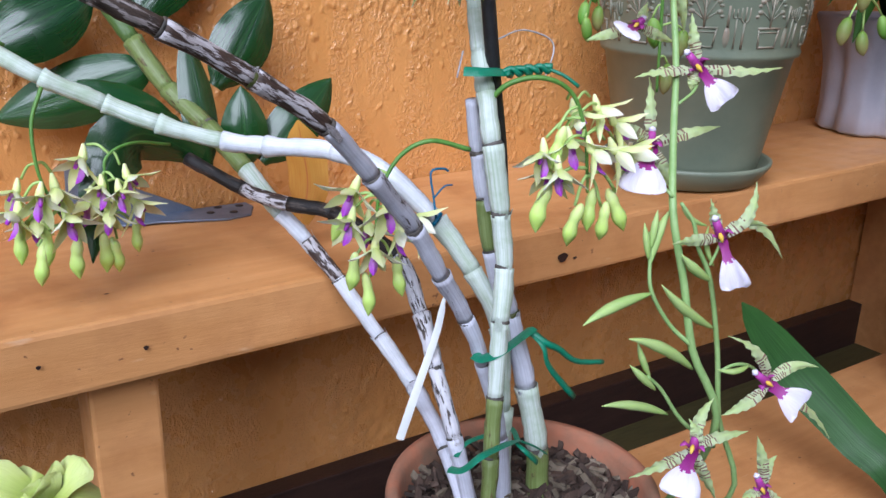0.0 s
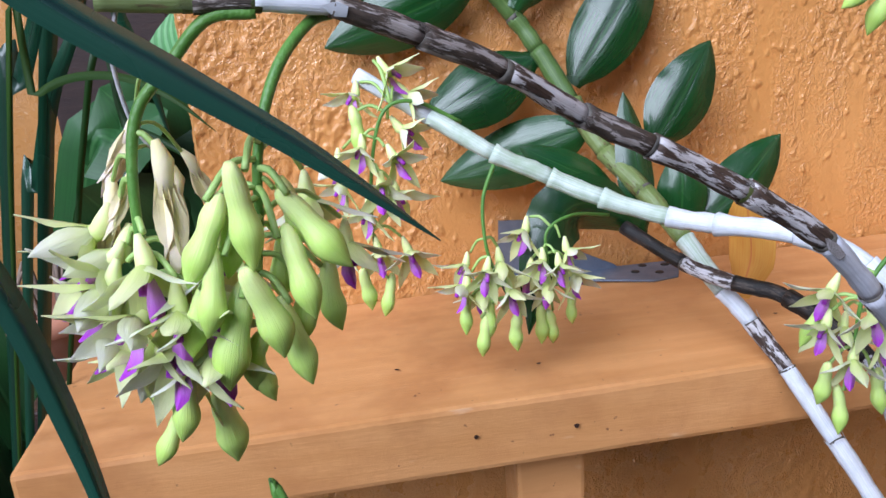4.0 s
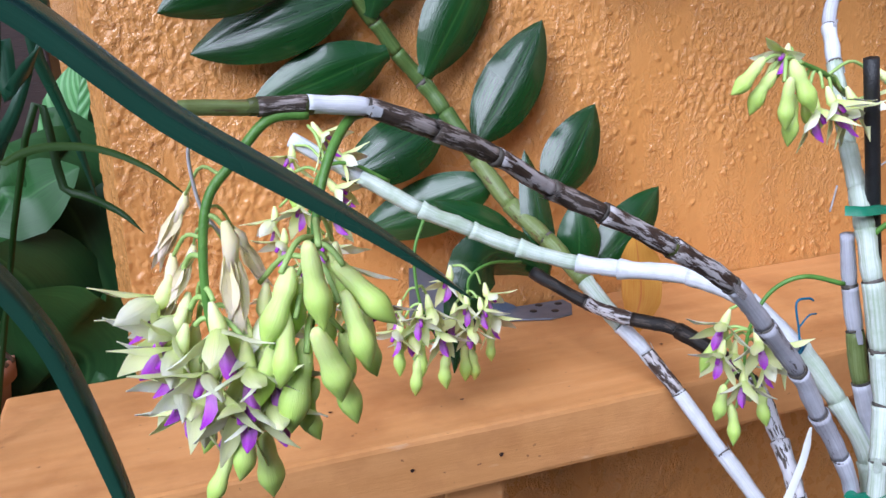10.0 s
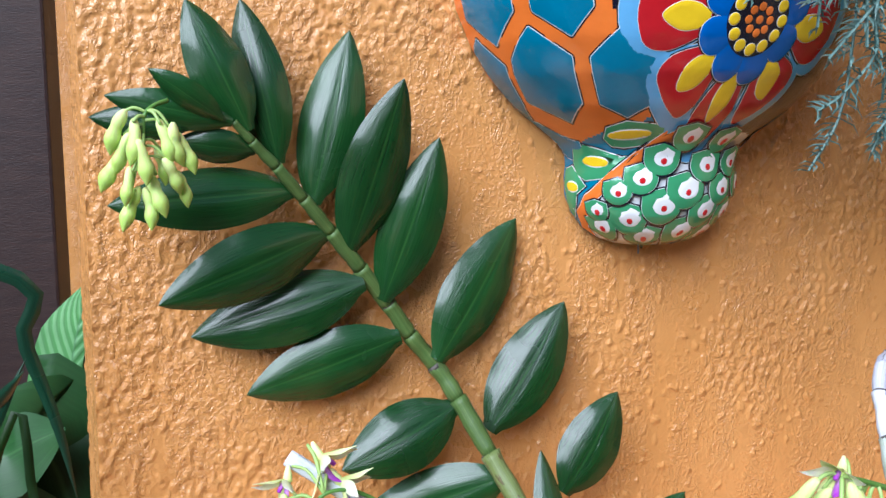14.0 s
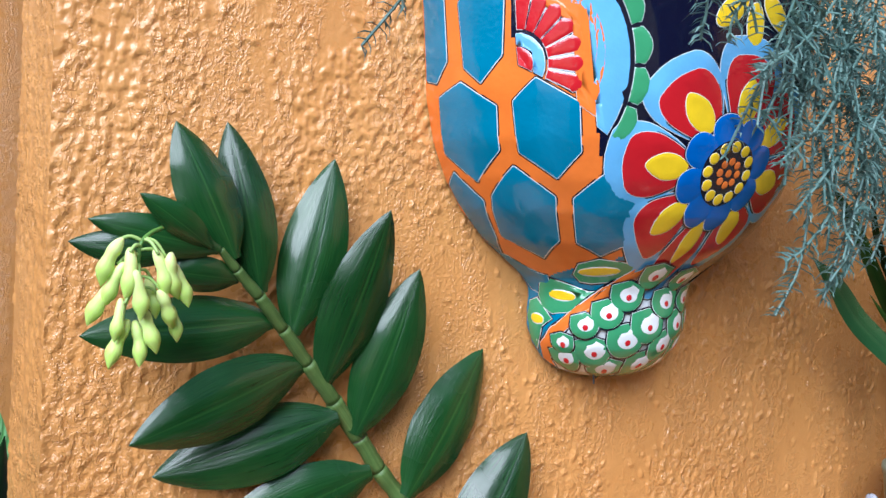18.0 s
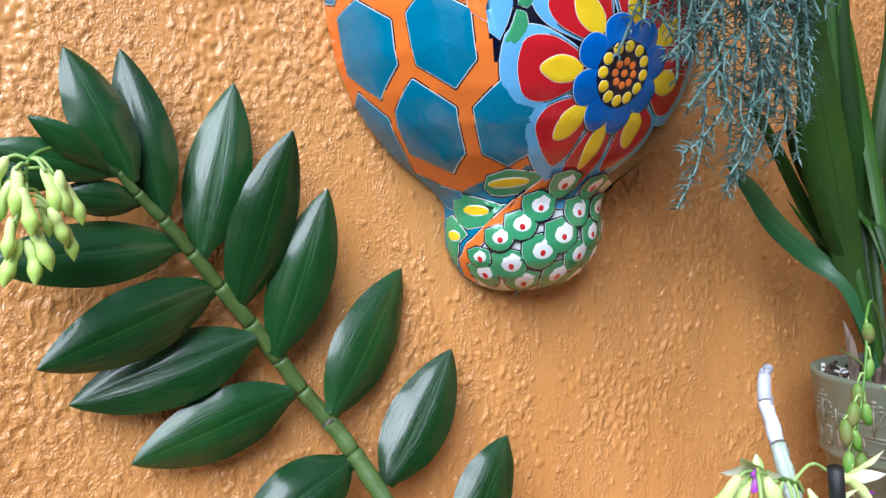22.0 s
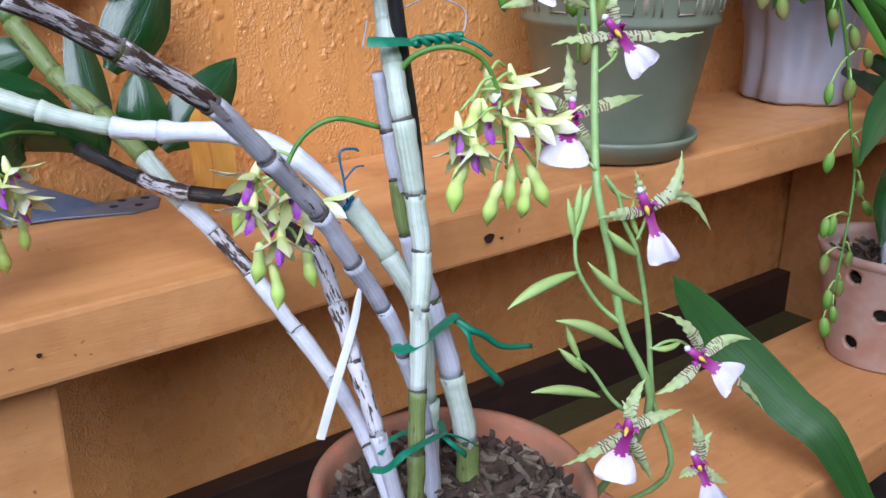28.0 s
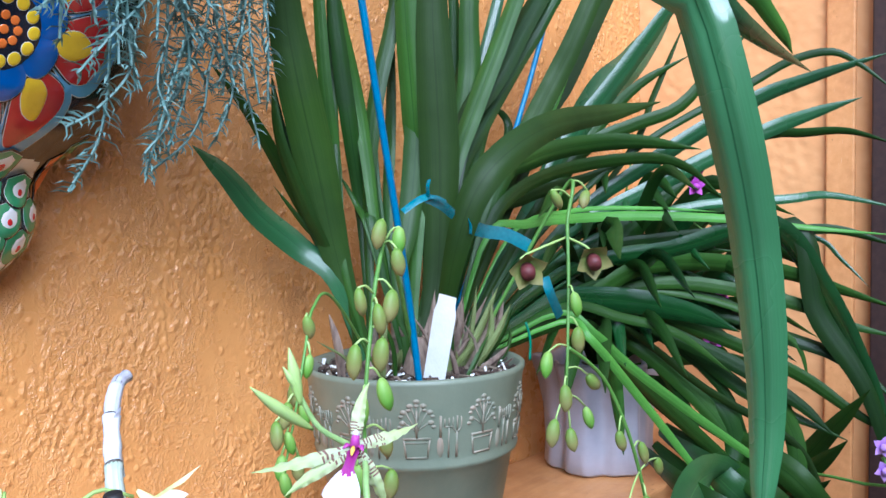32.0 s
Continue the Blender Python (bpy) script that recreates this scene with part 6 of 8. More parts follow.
tube("tail", [(0.480, -0.402, 0.706), (0.486, -0.410, 0.700), (0.496, -0.412, 0.694), (0.511, -0.413, 0.682), (0.536, -0.413, 0.675)], [0.0026, 0.0022, 0.0018], m_tie, tie2, 6)
tube("tail", [(0.481, -0.403, 0.704), (0.483, -0.412, 0.698), (0.487, -0.414, 0.684), (0.510, -0.415, 0.656)], [0.0024, 0.0022, 0.0026], m_tie, tie2, 6, flat=0.5)
tie3 = thing("plant_tie", "green plastic ribbon round the canes above the bark", "plant tie", "plant ties", at=(0.44, -0.43, 0.60))
tie_loop(tie3, [(0.402, -0.425, 0.641), (0.405, -0.436, 0.646), (0.415, -0.442, 0.656), (0.444, -0.430, 0.649), (0.459, -0.420, 0.641)], 0.0055, m_tie)
tie_loop(tie3, [(0.424, -0.400, 0.629), (0.436, -0.395, 0.633), (0.460, -0.390, 0.630), (0.469, -0.400, 0.636), (0.459, -0.420, 0.641)], 0.004, m_tie)
tube("tail", [(0.456, -0.420, 0.641), (0.458, -0.430, 0.638), (0.468, -0.430, 0.627)], [0.0018, 0.0024], m_tie, tie3, 6, flat=0.4)
tube("tail", [(0.457, -0.420, 0.642), (0.473, -0.420, 0.632), (0.487, -0.418, 0.620)], [0.0014, 0.0010], m_tie, tie3, 6, flat=0.6)
clip = thing("plant_tie", "thin blue plastic tie with curled ends on the white cane", "plant tie", "plant ties", at=(0.443, -0.345, 0.77))
tube("loop", [(0.434, -0.349, 0.771), (0.435, -0.353, 0.775), (0.441, -0.350, 0.779)], 0.0014, m_blue, clip, 6)
tube("tail", [(0.436, -0.352, 0.776), (0.435, -0.350, 0.791), (0.434, -0.348, 0.807), (0.444, -0.347, 0.808), (0.448, -0.347, 0.806)], 0.0008, m_blue, clip, 6)
tube("tail", [(0.435, -0.350, 0.790), (0.445, -0.347, 0.796), (0.452, -0.346, 0.796)], 0.0006, m_blue, clip, 6)
slip = thing("plant_label", "blank narrow white plastic label strip leaning on the canes", "plant label", at=(0.42, -0.37, 0.68))
C = spline([(0.431, -0.372, 0.731), (0.424, -0.374, 0.707), (0.412, -0.370, 0.667), (0.404, -0.362, 0.628)], 14)
blade("strip", C, 0.5 * 0.0052 * np.interp(np.linspace(0, 1, 14), [0, 0.15, 0.8, 1], [0.3, 0.85, 1.1, 1.1]), side_for(C, 20), m_white, slip, fold=0.05, cols=2, thick=0.0005)
# ---- spider orchid with barred flowers ----
spider = thing("spider_orchid", "spider orchid spike with barred green tepals and white lips", "orchid", at=(0.63, -0.37, 0.411))
sp_pot = thing("flower_pot", "small plain terracotta pot on the lower shelf", "plant pot", at=(0.63, -0.37, 0.411))
lathe("body", [(0.0, 0.4115), (0.034, 0.4115), (0.036, 0.414), (0.045, 0.455), (0.049, 0.456), (0.050, 0.472), (0.046, 0.472), (0.043, 0.46), (0.0, 0.46)], (0.63, -0.37), m_terra, sp_pot, 40)


def tepal(centre, tip, width, bend=0.0, parent=None):
    """One tepal with dark cross bars on its inner half; bend bows it across its length."""
    r = rnd
    a, b = np.array(centre, float), np.array(tip, float)
    n = 45
    s = np.linspace(0, 1, n)
    F = EYES - a
    F /= np.linalg.norm(F)
    d = b - a
    across = np.cross(F, d)
    hook, barred = r.uniform(-0.14, 0.14), r.uniform(0.34, 0.56)
    C = a + d * s[:, None] + across[None] * (bend * (s * (1 - s) * 4) + hook * s ** 4)[:, None] + F[None] * (0.004 * np.sin(math.pi * s))[:, None]
    W = 0.5 * width * np.interp(s, [0, 0.1, 0.3, 0.5, 0.75, 0.92, 1], [0.42, 0.62, 0.95, 1.0, 0.66, 0.24, 0.02])
    vs, fs, g = blade_g("", C, W, side_for(C, [r.uniform(-20, 20), r.uniform(-70, 70)]), None, fold=0.3, cols=6, thick=0.0004, wave=0.25, phase=r.random() * 6)
    idx, on = [], [0, 0]
    for i in range(n - 1):
        for h in (0, 1):
            on[h] = 0 if on[h] or s[i] > barred or r.random() < 0.40 else 1
        skip = r.randrange(-3, 6)
        for j in range(6):
            idx += [on[j // 3] if j != skip else 0] * 2
    idx += [0] * (len(fs) - len(idx))
    me = with_grain(mesh_of("tepal", vs, fs, None, True, [m_br_petal, m_br_bar], idx), g)
    return put("tepal", me, parent)


def spider_flower(centre, tips, lip_tip, width=0.0088, lip_w=0.020):
    """Column with its tepals and flared white lip as pieces."""
    c = np.array(centre, float)
    F = EYES - c
    F /= np.linalg.norm(F)
    lt = np.array(lip_tip, float)
    d = 0.80 * (lt - c)
    up = -d / np.linalg.norm(d)
    sd = np.cross(F, up)
    col = put("flower", gather([tube_item(np.array([c - F * 0.002, c + F * 0.004 + up * 0.001, c + F * 0.008 + up * 0.006, c + F * 0.010 + up * 0.010]), [0.0032, 0.0036, 0.0028, 0.0024], 10)]
                               + [tube_item(np.array([c + F * 0.003 + sd * q * 0.002, c + F * 0.007 + sd * q * 0.006 + up * 0.002, c + F * 0.008 + sd * q * 0.0085 - up * 0.001]), [0.0016, 0.0024, 0.0006], 7, 0.5) for q in (-1, 1)], m_br_purple, "flower"), spider)
    tipc = c + F * 0.011 + up * 0.0115
    put("anther_cap", gather([tube_item(np.array([tipc - up * 0.002, tipc, tipc + up * 0.002]), [0.0018, 0.0026, 0.0008], 8)], m_br_white, "anther_cap"), col)
    cal = c + F * 0.009 - up * 0.001
    put("callus", gather([tube_item(np.array([cal + up * 0.0026, cal, cal - up * 0.004]), [0.0008, 0.0017, 0.0006], 8)], m_br_yellow, "callus"), col)
    for t, bend in tips:
        tepal(c, t, width, bend, parent=col)
    n = 25
    s = np.linspace(0, 1, n)
    C = c + d * s[:, None] + F * (0.011 * np.sin(s * 2.2))[:, None]
    W = 0.43 * lip_w * np.interp(s, [0, 0.12, 0.28, 0.42, 0.54, 0.66, 0.80, 0.92, 0.98, 1], [0.30, 0.44, 0.36, 0.42, 0.72, 0.98, 1.22, 1.30, 1.12, 0.80])
    vs, fs, g = blade_g("", C, W, side_for(C, rnd.uniform(-15, 15)), None, fold=-0.30, cols=8, thick=0.0004, wave=0.0)
    ph = rnd.random() * 6
    vs = [np.array(v) + F * (0.0034 * max(0, q[1] - 0.45) * 2 * math.sin(8 * q[0] + 5 * q[1] + ph) * abs(q[0])) for v, q in zip(vs, g)]
    idx = []
    for i in range(n - 1):
        for j in range(8):
            edge = 0.50 + 0.07 * (0.5 - abs(j - 3.5) / 3.5) + 0.03 * ((j * 7) % 3 - 1)
            idx += [1 if s[i] < edge else 0] * 2
    idx += [0] * (len(fs) - len(idx))
    put("lip", with_grain(mesh_of("lip", vs, fs, None, True, [m_br_white, m_br_purple], idx), g), col)
    return col


A = (0.614, -0.400, 0.870)
spider_flower(A, [((0.558, -0.395, 0.871), 0.03), ((0.696, -0.405, 0.868), -0.05), ((0.611, -0.390, 0.905), 0.02), ((0.608, -0.400, 0.855), 0.0), ((0.637, -0.395, 0.851), 0.1)], (0.630, -0.420, 0.842))
B = (0.576, -0.400, 0.820)
spider_flower(B, [((0.580, -0.395, 0.865), 0.02), ((0.638, -0.405, 0.828), 0.04), ((0.545, -0.400, 0.837), -0.08), ((0.592, -0.410, 0.786), 0.03), ((0.542, -0.400, 0.801), 0.05)], (0.550, -0.420, 0.786), lip_w=0.028)
CC = (0.591, -0.455, 0.769)
spider_flower(CC, [((0.545, -0.455, 0.772), 0.02), ((0.631, -0.460, 0.771), 0.16), ((0.651, -0.460, 0.748), 0.42), ((0.582, -0.450, 0.795), 0.05), ((0.620, -0.450, 0.803), -0.22)], (0.601, -0.470, 0.727), width=0.008, lip_w=0.017)
D = (0.644, -0.470, 0.655)
spider_flower(D, [((0.603, -0.465, 0.702), -0.20), ((0.687, -0.475, 0.664), 0.10), ((0.596, -0.470, 0.644), 0.08), ((0.729, -0.475, 0.592), 0.08)], (0.667, -0.490, 0.633), lip_w=0.024)
E_ = (0.572, -0.470, 0.625)
spider_flower(E_, [((0.511, -0.470, 0.624), 0.04), ((0.567, -0.465, 0.647), -0.25), ((0.588, -0.465, 0.658), 0.05), ((0.624, -0.475, 0.623), 0.08), ((0.598, -0.475, 0.578), -0.04)], (0.538, -0.490, 0.600), lip_w=0.024)
F_ = (0.666, -0.465, 0.556)
spider_flower(F_, [((0.652, -0.460, 0.605), -0.08), ((0.677, -0.465, 0.583), 0.1), ((0.639, -0.465, 0.560), 0.0), ((0.699, -0.470, 0.530), 0.0)], (0.678, -0.480, 0.519))
T_ = (0.617, -0.357, 0.938)
spider_flower(T_, [((0.542, -0.350, 0.940), 0.03), ((0.672, -0.360, 0.942), -0.02), ((0.560, -0.355, 0.923), 0.02), ((0.643, -0.360, 0.889), 0.05), ((0.632, -0.350, 0.976), 0.0)], (0.587, -0.375, 0.908))
T2 = (0.614, -0.340, 0.893)
spider_flower(T2, [((0.568, -0.335, 0.885), 0.03), ((0.647, -0.345, 0.879), 0.0), ((0.629, -0.335, 0.908), 0.0)], (0.589, -0.350, 0.885), width=0.008, lip_w=0.02)

tube("stem", [(0.628, -0.372, 0.46), (0.605, -0.459, 0.618), (0.576, -0.455, 0.692), (0.569, -0.447, 0.739), (0.563, -0.437, 0.784), (0.580, -0.415, 0.826), (0.597, -0.395, 0.871), (0.606, -0.378, 0.913), (0.624, -0.355, 0.931), (0.598, -0.345, 0.952), (0.584, -0.340, 0.979)], [0.0030, 0.0028, 0.0026, 0.0022, 0.0016], m_br_stem, spider, 8)
tube("branch", [(0.634, -0.366, 0.46), (0.639, -0.455, 0.553), (0.611, -0.457, 0.631), (0.602, -0.455, 0.685), (0.588, -0.453, 0.738), (0.573, -0.452, 0.764), (0.568, -0.450, 0.781), (0.560, -0.445, 0.794)], [0.0022, 0.0020, 0.0016, 0.0012], m_br_stem, spider, 8)
tube("branch", [(0.574, -0.455, 0.696), (0.562, -0.445, 0.710), (0.547, -0.440, 0.735), (0.548, -0.435, 0.755), (0.551, -0.430, 0.772)], [0.0017, 0.0014, 0.0011], m_br_stem, spider, 7)
tube("branch", [(0.603, -0.462, 0.613), (0.574, -0.455, 0.639), (0.556, -0.450, 0.665), (0.543, -0.448, 0.678)], [0.0018, 0.0014, 0.0011], m_br_stem, spider, 7)
tube("branch", [(0.604, -0.456, 0.668), (0.616, -0.460, 0.673), (0.631, -0.463, 0.669), (0.646, -0.468, 0.654)], 0.0012, m_br_stem, spider, 7)
tube("branch", [(0.563, -0.435, 0.795), (0.561, -0.420, 0.806), (0.574, -0.402, 0.819)], 0.0011, m_br_stem, spider, 7)
tube("branch", [(0.592, -0.405, 0.848), (0.610, -0.402, 0.856), (0.615, -0.400, 0.868)], 0.0011, m_br_stem, spider, 7)
tube("branch", [(0.585, -0.453, 0.750), (0.588, -0.455, 0.760), (0.590, -0.456, 0.769)], 0.0011, m_br_stem, spider, 7)


def pod(a, b, width, mat=None, bend=0.06):
    """A slim closed bud."""
    a, b = np.array(a, float), np.array(b, float)
    s = np.linspace(0, 1, 13)
    d = b - a
    ac = np.cross(EYES - a, d)
    ac = ac / (np.linalg.norm(ac) + 1e-9) * np.linalg.norm(d)
    C = a + d * s[:, None] + ac * (bend * 4 * s * (1 - s))[:, None]
    R = 0.5 * width * np.interp(s, [0, 0.08, 0.3, 0.6, 0.85, 1], [0.25, 0.5, 0.95, 1.0, 0.5, 0.06])
    put("bud", gather([tube_item(C, R, 9, 0.85)], mat or m_br_bud, "bud"), spider)


pod((0.547, -0.440, 0.733), (0.494, -0.435, 0.720), 0.0085, bend=-0.05)
pod((0.594, -0.455, 0.704), (0.545, -0.450, 0.743), 0.0085, bend=0.04)
pod((0.577, -0.456, 0.678), (0.520, -0.450, 0.711), 0.0095, bend=-0.06)
pod((0.559, -0.455, 0.648), (0.502, -0.450, 0.668), 0.0075, bend=-0.05)
pod((0.551, -0.449, 0.666), (0.529, -0.445, 0.688), 0.0065, bend=0.0)
pod((0.547, -0.436, 0.751), (0.568, -0.430, 0.785), 0.0070, bend=0.05)
pod((0.547, -0.435, 0.755), (0.545, -0.430, 0.779), 0.0050, bend=0)
pod((0.549, -0.434, 0.762), (0.556, -0.430, 0.786), 0.0055, bend=0)
pod((0.587, -0.453, 0.739), (0.560, -0.450, 0.761), 0.0080, bend=0.03)
pod((0.546, -0.448, 0.676), (0.534, -0.445, 0.704), 0.0055, bend=0.03)
pod((0.589, -0.453, 0.749), (0.583, -0.450, 0.777), 0.0045, bend=0.1)
pod((0.628, -0.463, 0.671), (0.598, -0.460, 0.674), 0.005, bend=0.1)
pod((0.581, -0.450, 0.777), (0.560, -0.445, 0.793), 0.004, bend=0.1)
pod((0.593, -0.345, 0.952), (0.550, -0.340, 0.985), 0.0090, bend=0.02)
pod((0.586, -0.342, 0.968), (0.581, -0.338, 1.004), 0.0080, bend=0.0)
pod((0.586, -0.342, 0.975), (0.576, -0.338, 0.993), 0.0055, bend=0.0)
# a pleated leaf of another plant lying over the lower shelf
pleated = thing("pleated_plant", "plant with a broad pleated green leaf lying over the lower shelf", "plant", at=(1.02, -0.56, 0.0))
C = spline([(1.03, -0.56, 0.0), (1.03, -0.56, 0.15), (0.939, -0.450, 0.433), (0.921, -0.390, 0.487), (0.901, -0.330, 0.534), (0.879, -0.300, 0.572), (0.859, -0.280, 0.605)], 34)
blade("leaf", C, 0.5 * 0.050 * np.interp(np.linspace(0, 1, 34), [0, 0.2, 0.4, 0.62, 0.80, 0.93, 1], [0.10, 0.15, 0.85, 1.0, 0.78, 0.42, 0.03]), side_for(C, -12), m_pleat, pleated, "long ribbed green leaf with a torn brown spot", fold=0.14, cols=10)
# ---- big strap-leaved orchid in the green pot ----
cym = thing("strap_orchid", "large orchid with long arching strap leaves and hanging bud chains", "orchid", at=(GX, GY, 0.91))


def fan(points, px, mat, twist=0.0, root=None, plant=None, fold=0.2, tip=None, name="leaf", arch=0.08):
    taper = (0.28, 0.55, 0.85, 1, 0.97, 0.86, 0.6, 0.03)
    pts = ([root] if root else []) + list(points)
    return strap(plant or cym, pts, px, mat, twist, fold, 26, taper, name=name, arch=arch)


R1, R2, R3, R4 = (GX - 0.050, GY + 0.010, 0.912), (GX - 0.015, GY - 0.005, 0.912), (GX + 0.020, GY - 0.010, 0.912), (GX + 0.050, GY + 0.0, 0.912)
fan([(0.826, -0.113, 1.015), (0.832, -0.084, 1.053), (0.801, -0.070, 1.117), (0.755, -0.070, 1.181), (0.713, -0.070, 1.224)], 0.0151, m_strap, -6, R1, fold=0.16)
fan([(0.820, -0.117, 1.016), (0.796, -0.092, 1.050), (0.758, -0.080, 1.083), (0.721, -0.080, 1.120), (0.686, -0.080, 1.146)], 0.0258, m_blade, -24, R1, fold=0.16)
fan([(0.823, -0.107, 1.060), (0.811, -0.076, 1.122), (0.804, -0.060, 1.168), (0.791, -0.060, 1.223)], 0.0095, m_strap_dark, 24, R1, fold=0.16)
fan([(0.821, -0.113, 1.038), (0.810, -0.084, 1.071), (0.783, -0.070, 1.111)], 0.0067, m_strap, 6, R1, fold=0.16)
fan([(0.825, -0.120, 1.038), (0.842, -0.097, 1.082), (0.849, -0.085, 1.140), (0.839, -0.085, 1.214), (0.833, -0.085, 1.303), (0.830, -0.085, 1.408), (0.836, -0.097, 1.548)], 0.0146, m_strap, 6, R1, fold=0.16)
fan([(0.833, -0.115, 1.048), (0.850, -0.088, 1.151), (0.859, -0.075, 1.234), (0.857, -0.075, 1.315), (0.857, -0.075, 1.418), (0.867, -0.087, 1.558)], 0.0084, m_strap, -14, R1, fold=0.16)
fan([(0.876, -0.122, 1.046), (0.881, -0.101, 1.140), (0.877, -0.090, 1.211), (0.856, -0.090, 1.283), (0.842, -0.090, 1.343), (0.797, -0.102, 1.577)], 0.0157, m_strap, -24, R2, fold=0.16)
fan([(0.872, -0.117, 1.070), (0.889, -0.092, 1.087), (0.881, -0.080, 1.141), (0.861, -0.080, 1.196)], 0.0123, m_strap_dark, -24, R2, fold=0.16)
fan([(0.870, -0.115, 1.058), (0.876, -0.088, 1.093), (0.864, -0.075, 1.126)], 0.0067, m_strap, -24, R2, fold=0.16)
fan([(0.894, -0.113, 1.046), (0.908, -0.084, 1.154), (0.931, -0.070, 1.205), (0.950, -0.070, 1.282), (0.961, -0.070, 1.372), (1.000, -0.082, 1.610)], 0.0090, m_strap_dark, 6, R2, fold=0.16)
fan([(0.902, -0.110, 1.057), (0.937, -0.080, 1.162), (0.956, -0.065, 1.227), (0.960, -0.065, 1.297)], 0.0134, m_strap_dark, 14, R2, fold=0.16)
fan([(0.885, -0.140, 1.012), (0.911, -0.130, 1.069), (0.929, -0.125, 1.141), (0.934, -0.125, 1.219), (0.920, -0.125, 1.306), (0.910, -0.125, 1.408), (0.906, -0.137, 1.547)], 0.0269, m_strap, -6, R2, fold=0.16)
fan([(0.962, -0.122, 1.018), (1.007, -0.101, 1.112), (1.032, -0.090, 1.199), (1.039, -0.090, 1.292), (1.037, -0.090, 1.409), (1.045, -0.102, 1.549)], 0.0146, m_strap_dark, -14, R2, fold=0.16)
fan([(0.979, -0.128, 1.036), (1.011, -0.109, 1.144), (1.037, -0.100, 1.231), (1.060, -0.100, 1.333), (1.078, -0.100, 1.436), (1.112, -0.112, 1.574)], 0.0192, m_strap, 14, R3, fold=0.16)
fan([(0.946, -0.148, 1.038), (0.968, -0.143, 1.123), (1.007, -0.140, 1.190), (1.050, -0.140, 1.261), (1.092, -0.140, 1.332), (1.150, -0.140, 1.431), (1.231, -0.152, 1.552)], 0.0232, m_strap, 14, R3, fold=0.16)
fan([(0.992, -0.122, 1.067), (1.050, -0.101, 1.186), (1.087, -0.090, 1.251), (1.125, -0.090, 1.346), (1.152, -0.091, 1.421), (1.209, -0.105, 1.553)], 0.0163, m_blade, -6, R3, fold=0.16)
fan([(0.973, -0.138, 1.055), (1.000, -0.126, 1.124), (1.048, -0.120, 1.178), (1.104, -0.120, 1.242), (1.157, -0.125, 1.303), (1.193, -0.153, 1.375), (1.304, -0.244, 1.578)], 0.0192, m_strap_dark, -6, R3, fold=0.16)
fan([(1.012, -0.117, 1.047), (1.060, -0.092, 1.113), (1.092, -0.080, 1.176), (1.128, -0.080, 1.228)], 0.0218, m_blade, -14, R3, fold=0.16)
fan([(1.044, -0.113, 1.065), (1.151, -0.085, 1.182), (1.129, -0.070, 1.222)], 0.0137, m_strap_dark, -24, R3, fold=0.16)
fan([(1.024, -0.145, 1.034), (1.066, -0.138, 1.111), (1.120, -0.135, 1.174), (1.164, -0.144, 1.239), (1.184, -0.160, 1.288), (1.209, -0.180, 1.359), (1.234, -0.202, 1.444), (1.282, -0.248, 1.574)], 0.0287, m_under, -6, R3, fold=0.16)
fan([(1.077, -0.138, 1.078), (1.152, -0.128, 1.162), (1.181, -0.143, 1.226), (1.200, -0.158, 1.284)], 0.0061, m_strap_light, -14, R3, fold=0.16)
fan([(1.125, -0.128, 1.049), (1.185, -0.135, 1.141), (1.217, -0.155, 1.192), (1.243, -0.180, 1.236), (1.270, -0.210, 1.289), (1.301, -0.250, 1.356), (1.400, -0.376, 1.548)], 0.0287, m_blade, -24, R4, fold=0.16)
fan([(1.188, -0.145, 1.047), (1.267, -0.199, 1.163), (1.287, -0.215, 1.222), (1.300, -0.232, 1.272), (1.312, -0.250, 1.322)], 0.0095, m_under, 24, R4, fold=0.16)
fan([(1.160, -0.129, 1.062), (1.204, -0.144, 1.141), (1.239, -0.167, 1.193), (1.273, -0.205, 1.243), (1.311, -0.257, 1.279)], 0.0178, m_strap, -6, R4, fold=0.16)
fan([(1.111, -0.138, 1.064), (1.206, -0.169, 1.161), (1.252, -0.207, 1.189), (1.290, -0.251, 1.211), (1.317, -0.288, 1.260), (1.341, -0.326, 1.308)], 0.0178, m_strap, -6, R4, fold=0.16)
fan([(1.029, -0.158, 1.104), (1.089, -0.159, 1.141), (1.176, -0.178, 1.162), (1.234, -0.225, 1.166), (1.290, -0.282, 1.156)], 0.0260, m_strap, -14, R4, fold=0.16)
fan([(0.986, -0.167, 1.036), (1.026, -0.176, 1.096), (1.135, -0.180, 1.131), (1.227, -0.237, 1.145), (1.267, -0.274, 1.133), (1.295, -0.304, 1.098)], 0.0171, m_strap, -14, R4, fold=0.16)
fan([(1.015, -0.152, 1.066), (1.094, -0.151, 1.098), (1.184, -0.174, 1.120), (1.229, -0.212, 1.143)], 0.0163, m_under, -6, R4, fold=0.16)
fan([(1.103, -0.143, 0.954), (1.176, -0.153, 0.983), (1.222, -0.187, 1.032), (1.262, -0.226, 1.082), (1.295, -0.266, 1.119)], 0.0410, m_strap_dark, -6, R4, fold=0.16)
fan([(0.983, -0.177, 1.055), (1.034, -0.193, 1.068), (1.141, -0.200, 1.073), (1.219, -0.248, 1.074), (1.298, -0.323, 1.068), (1.346, -0.389, 1.057), (1.388, -0.493, 1.046)], 0.0126, m_strap_light, 24, R4, fold=0.16)
fan([(1.031, -0.172, 1.053), (1.141, -0.184, 1.081), (1.226, -0.245, 1.083), (1.291, -0.307, 1.077)], 0.0061, m_strap_light, 24, R4, fold=0.16)
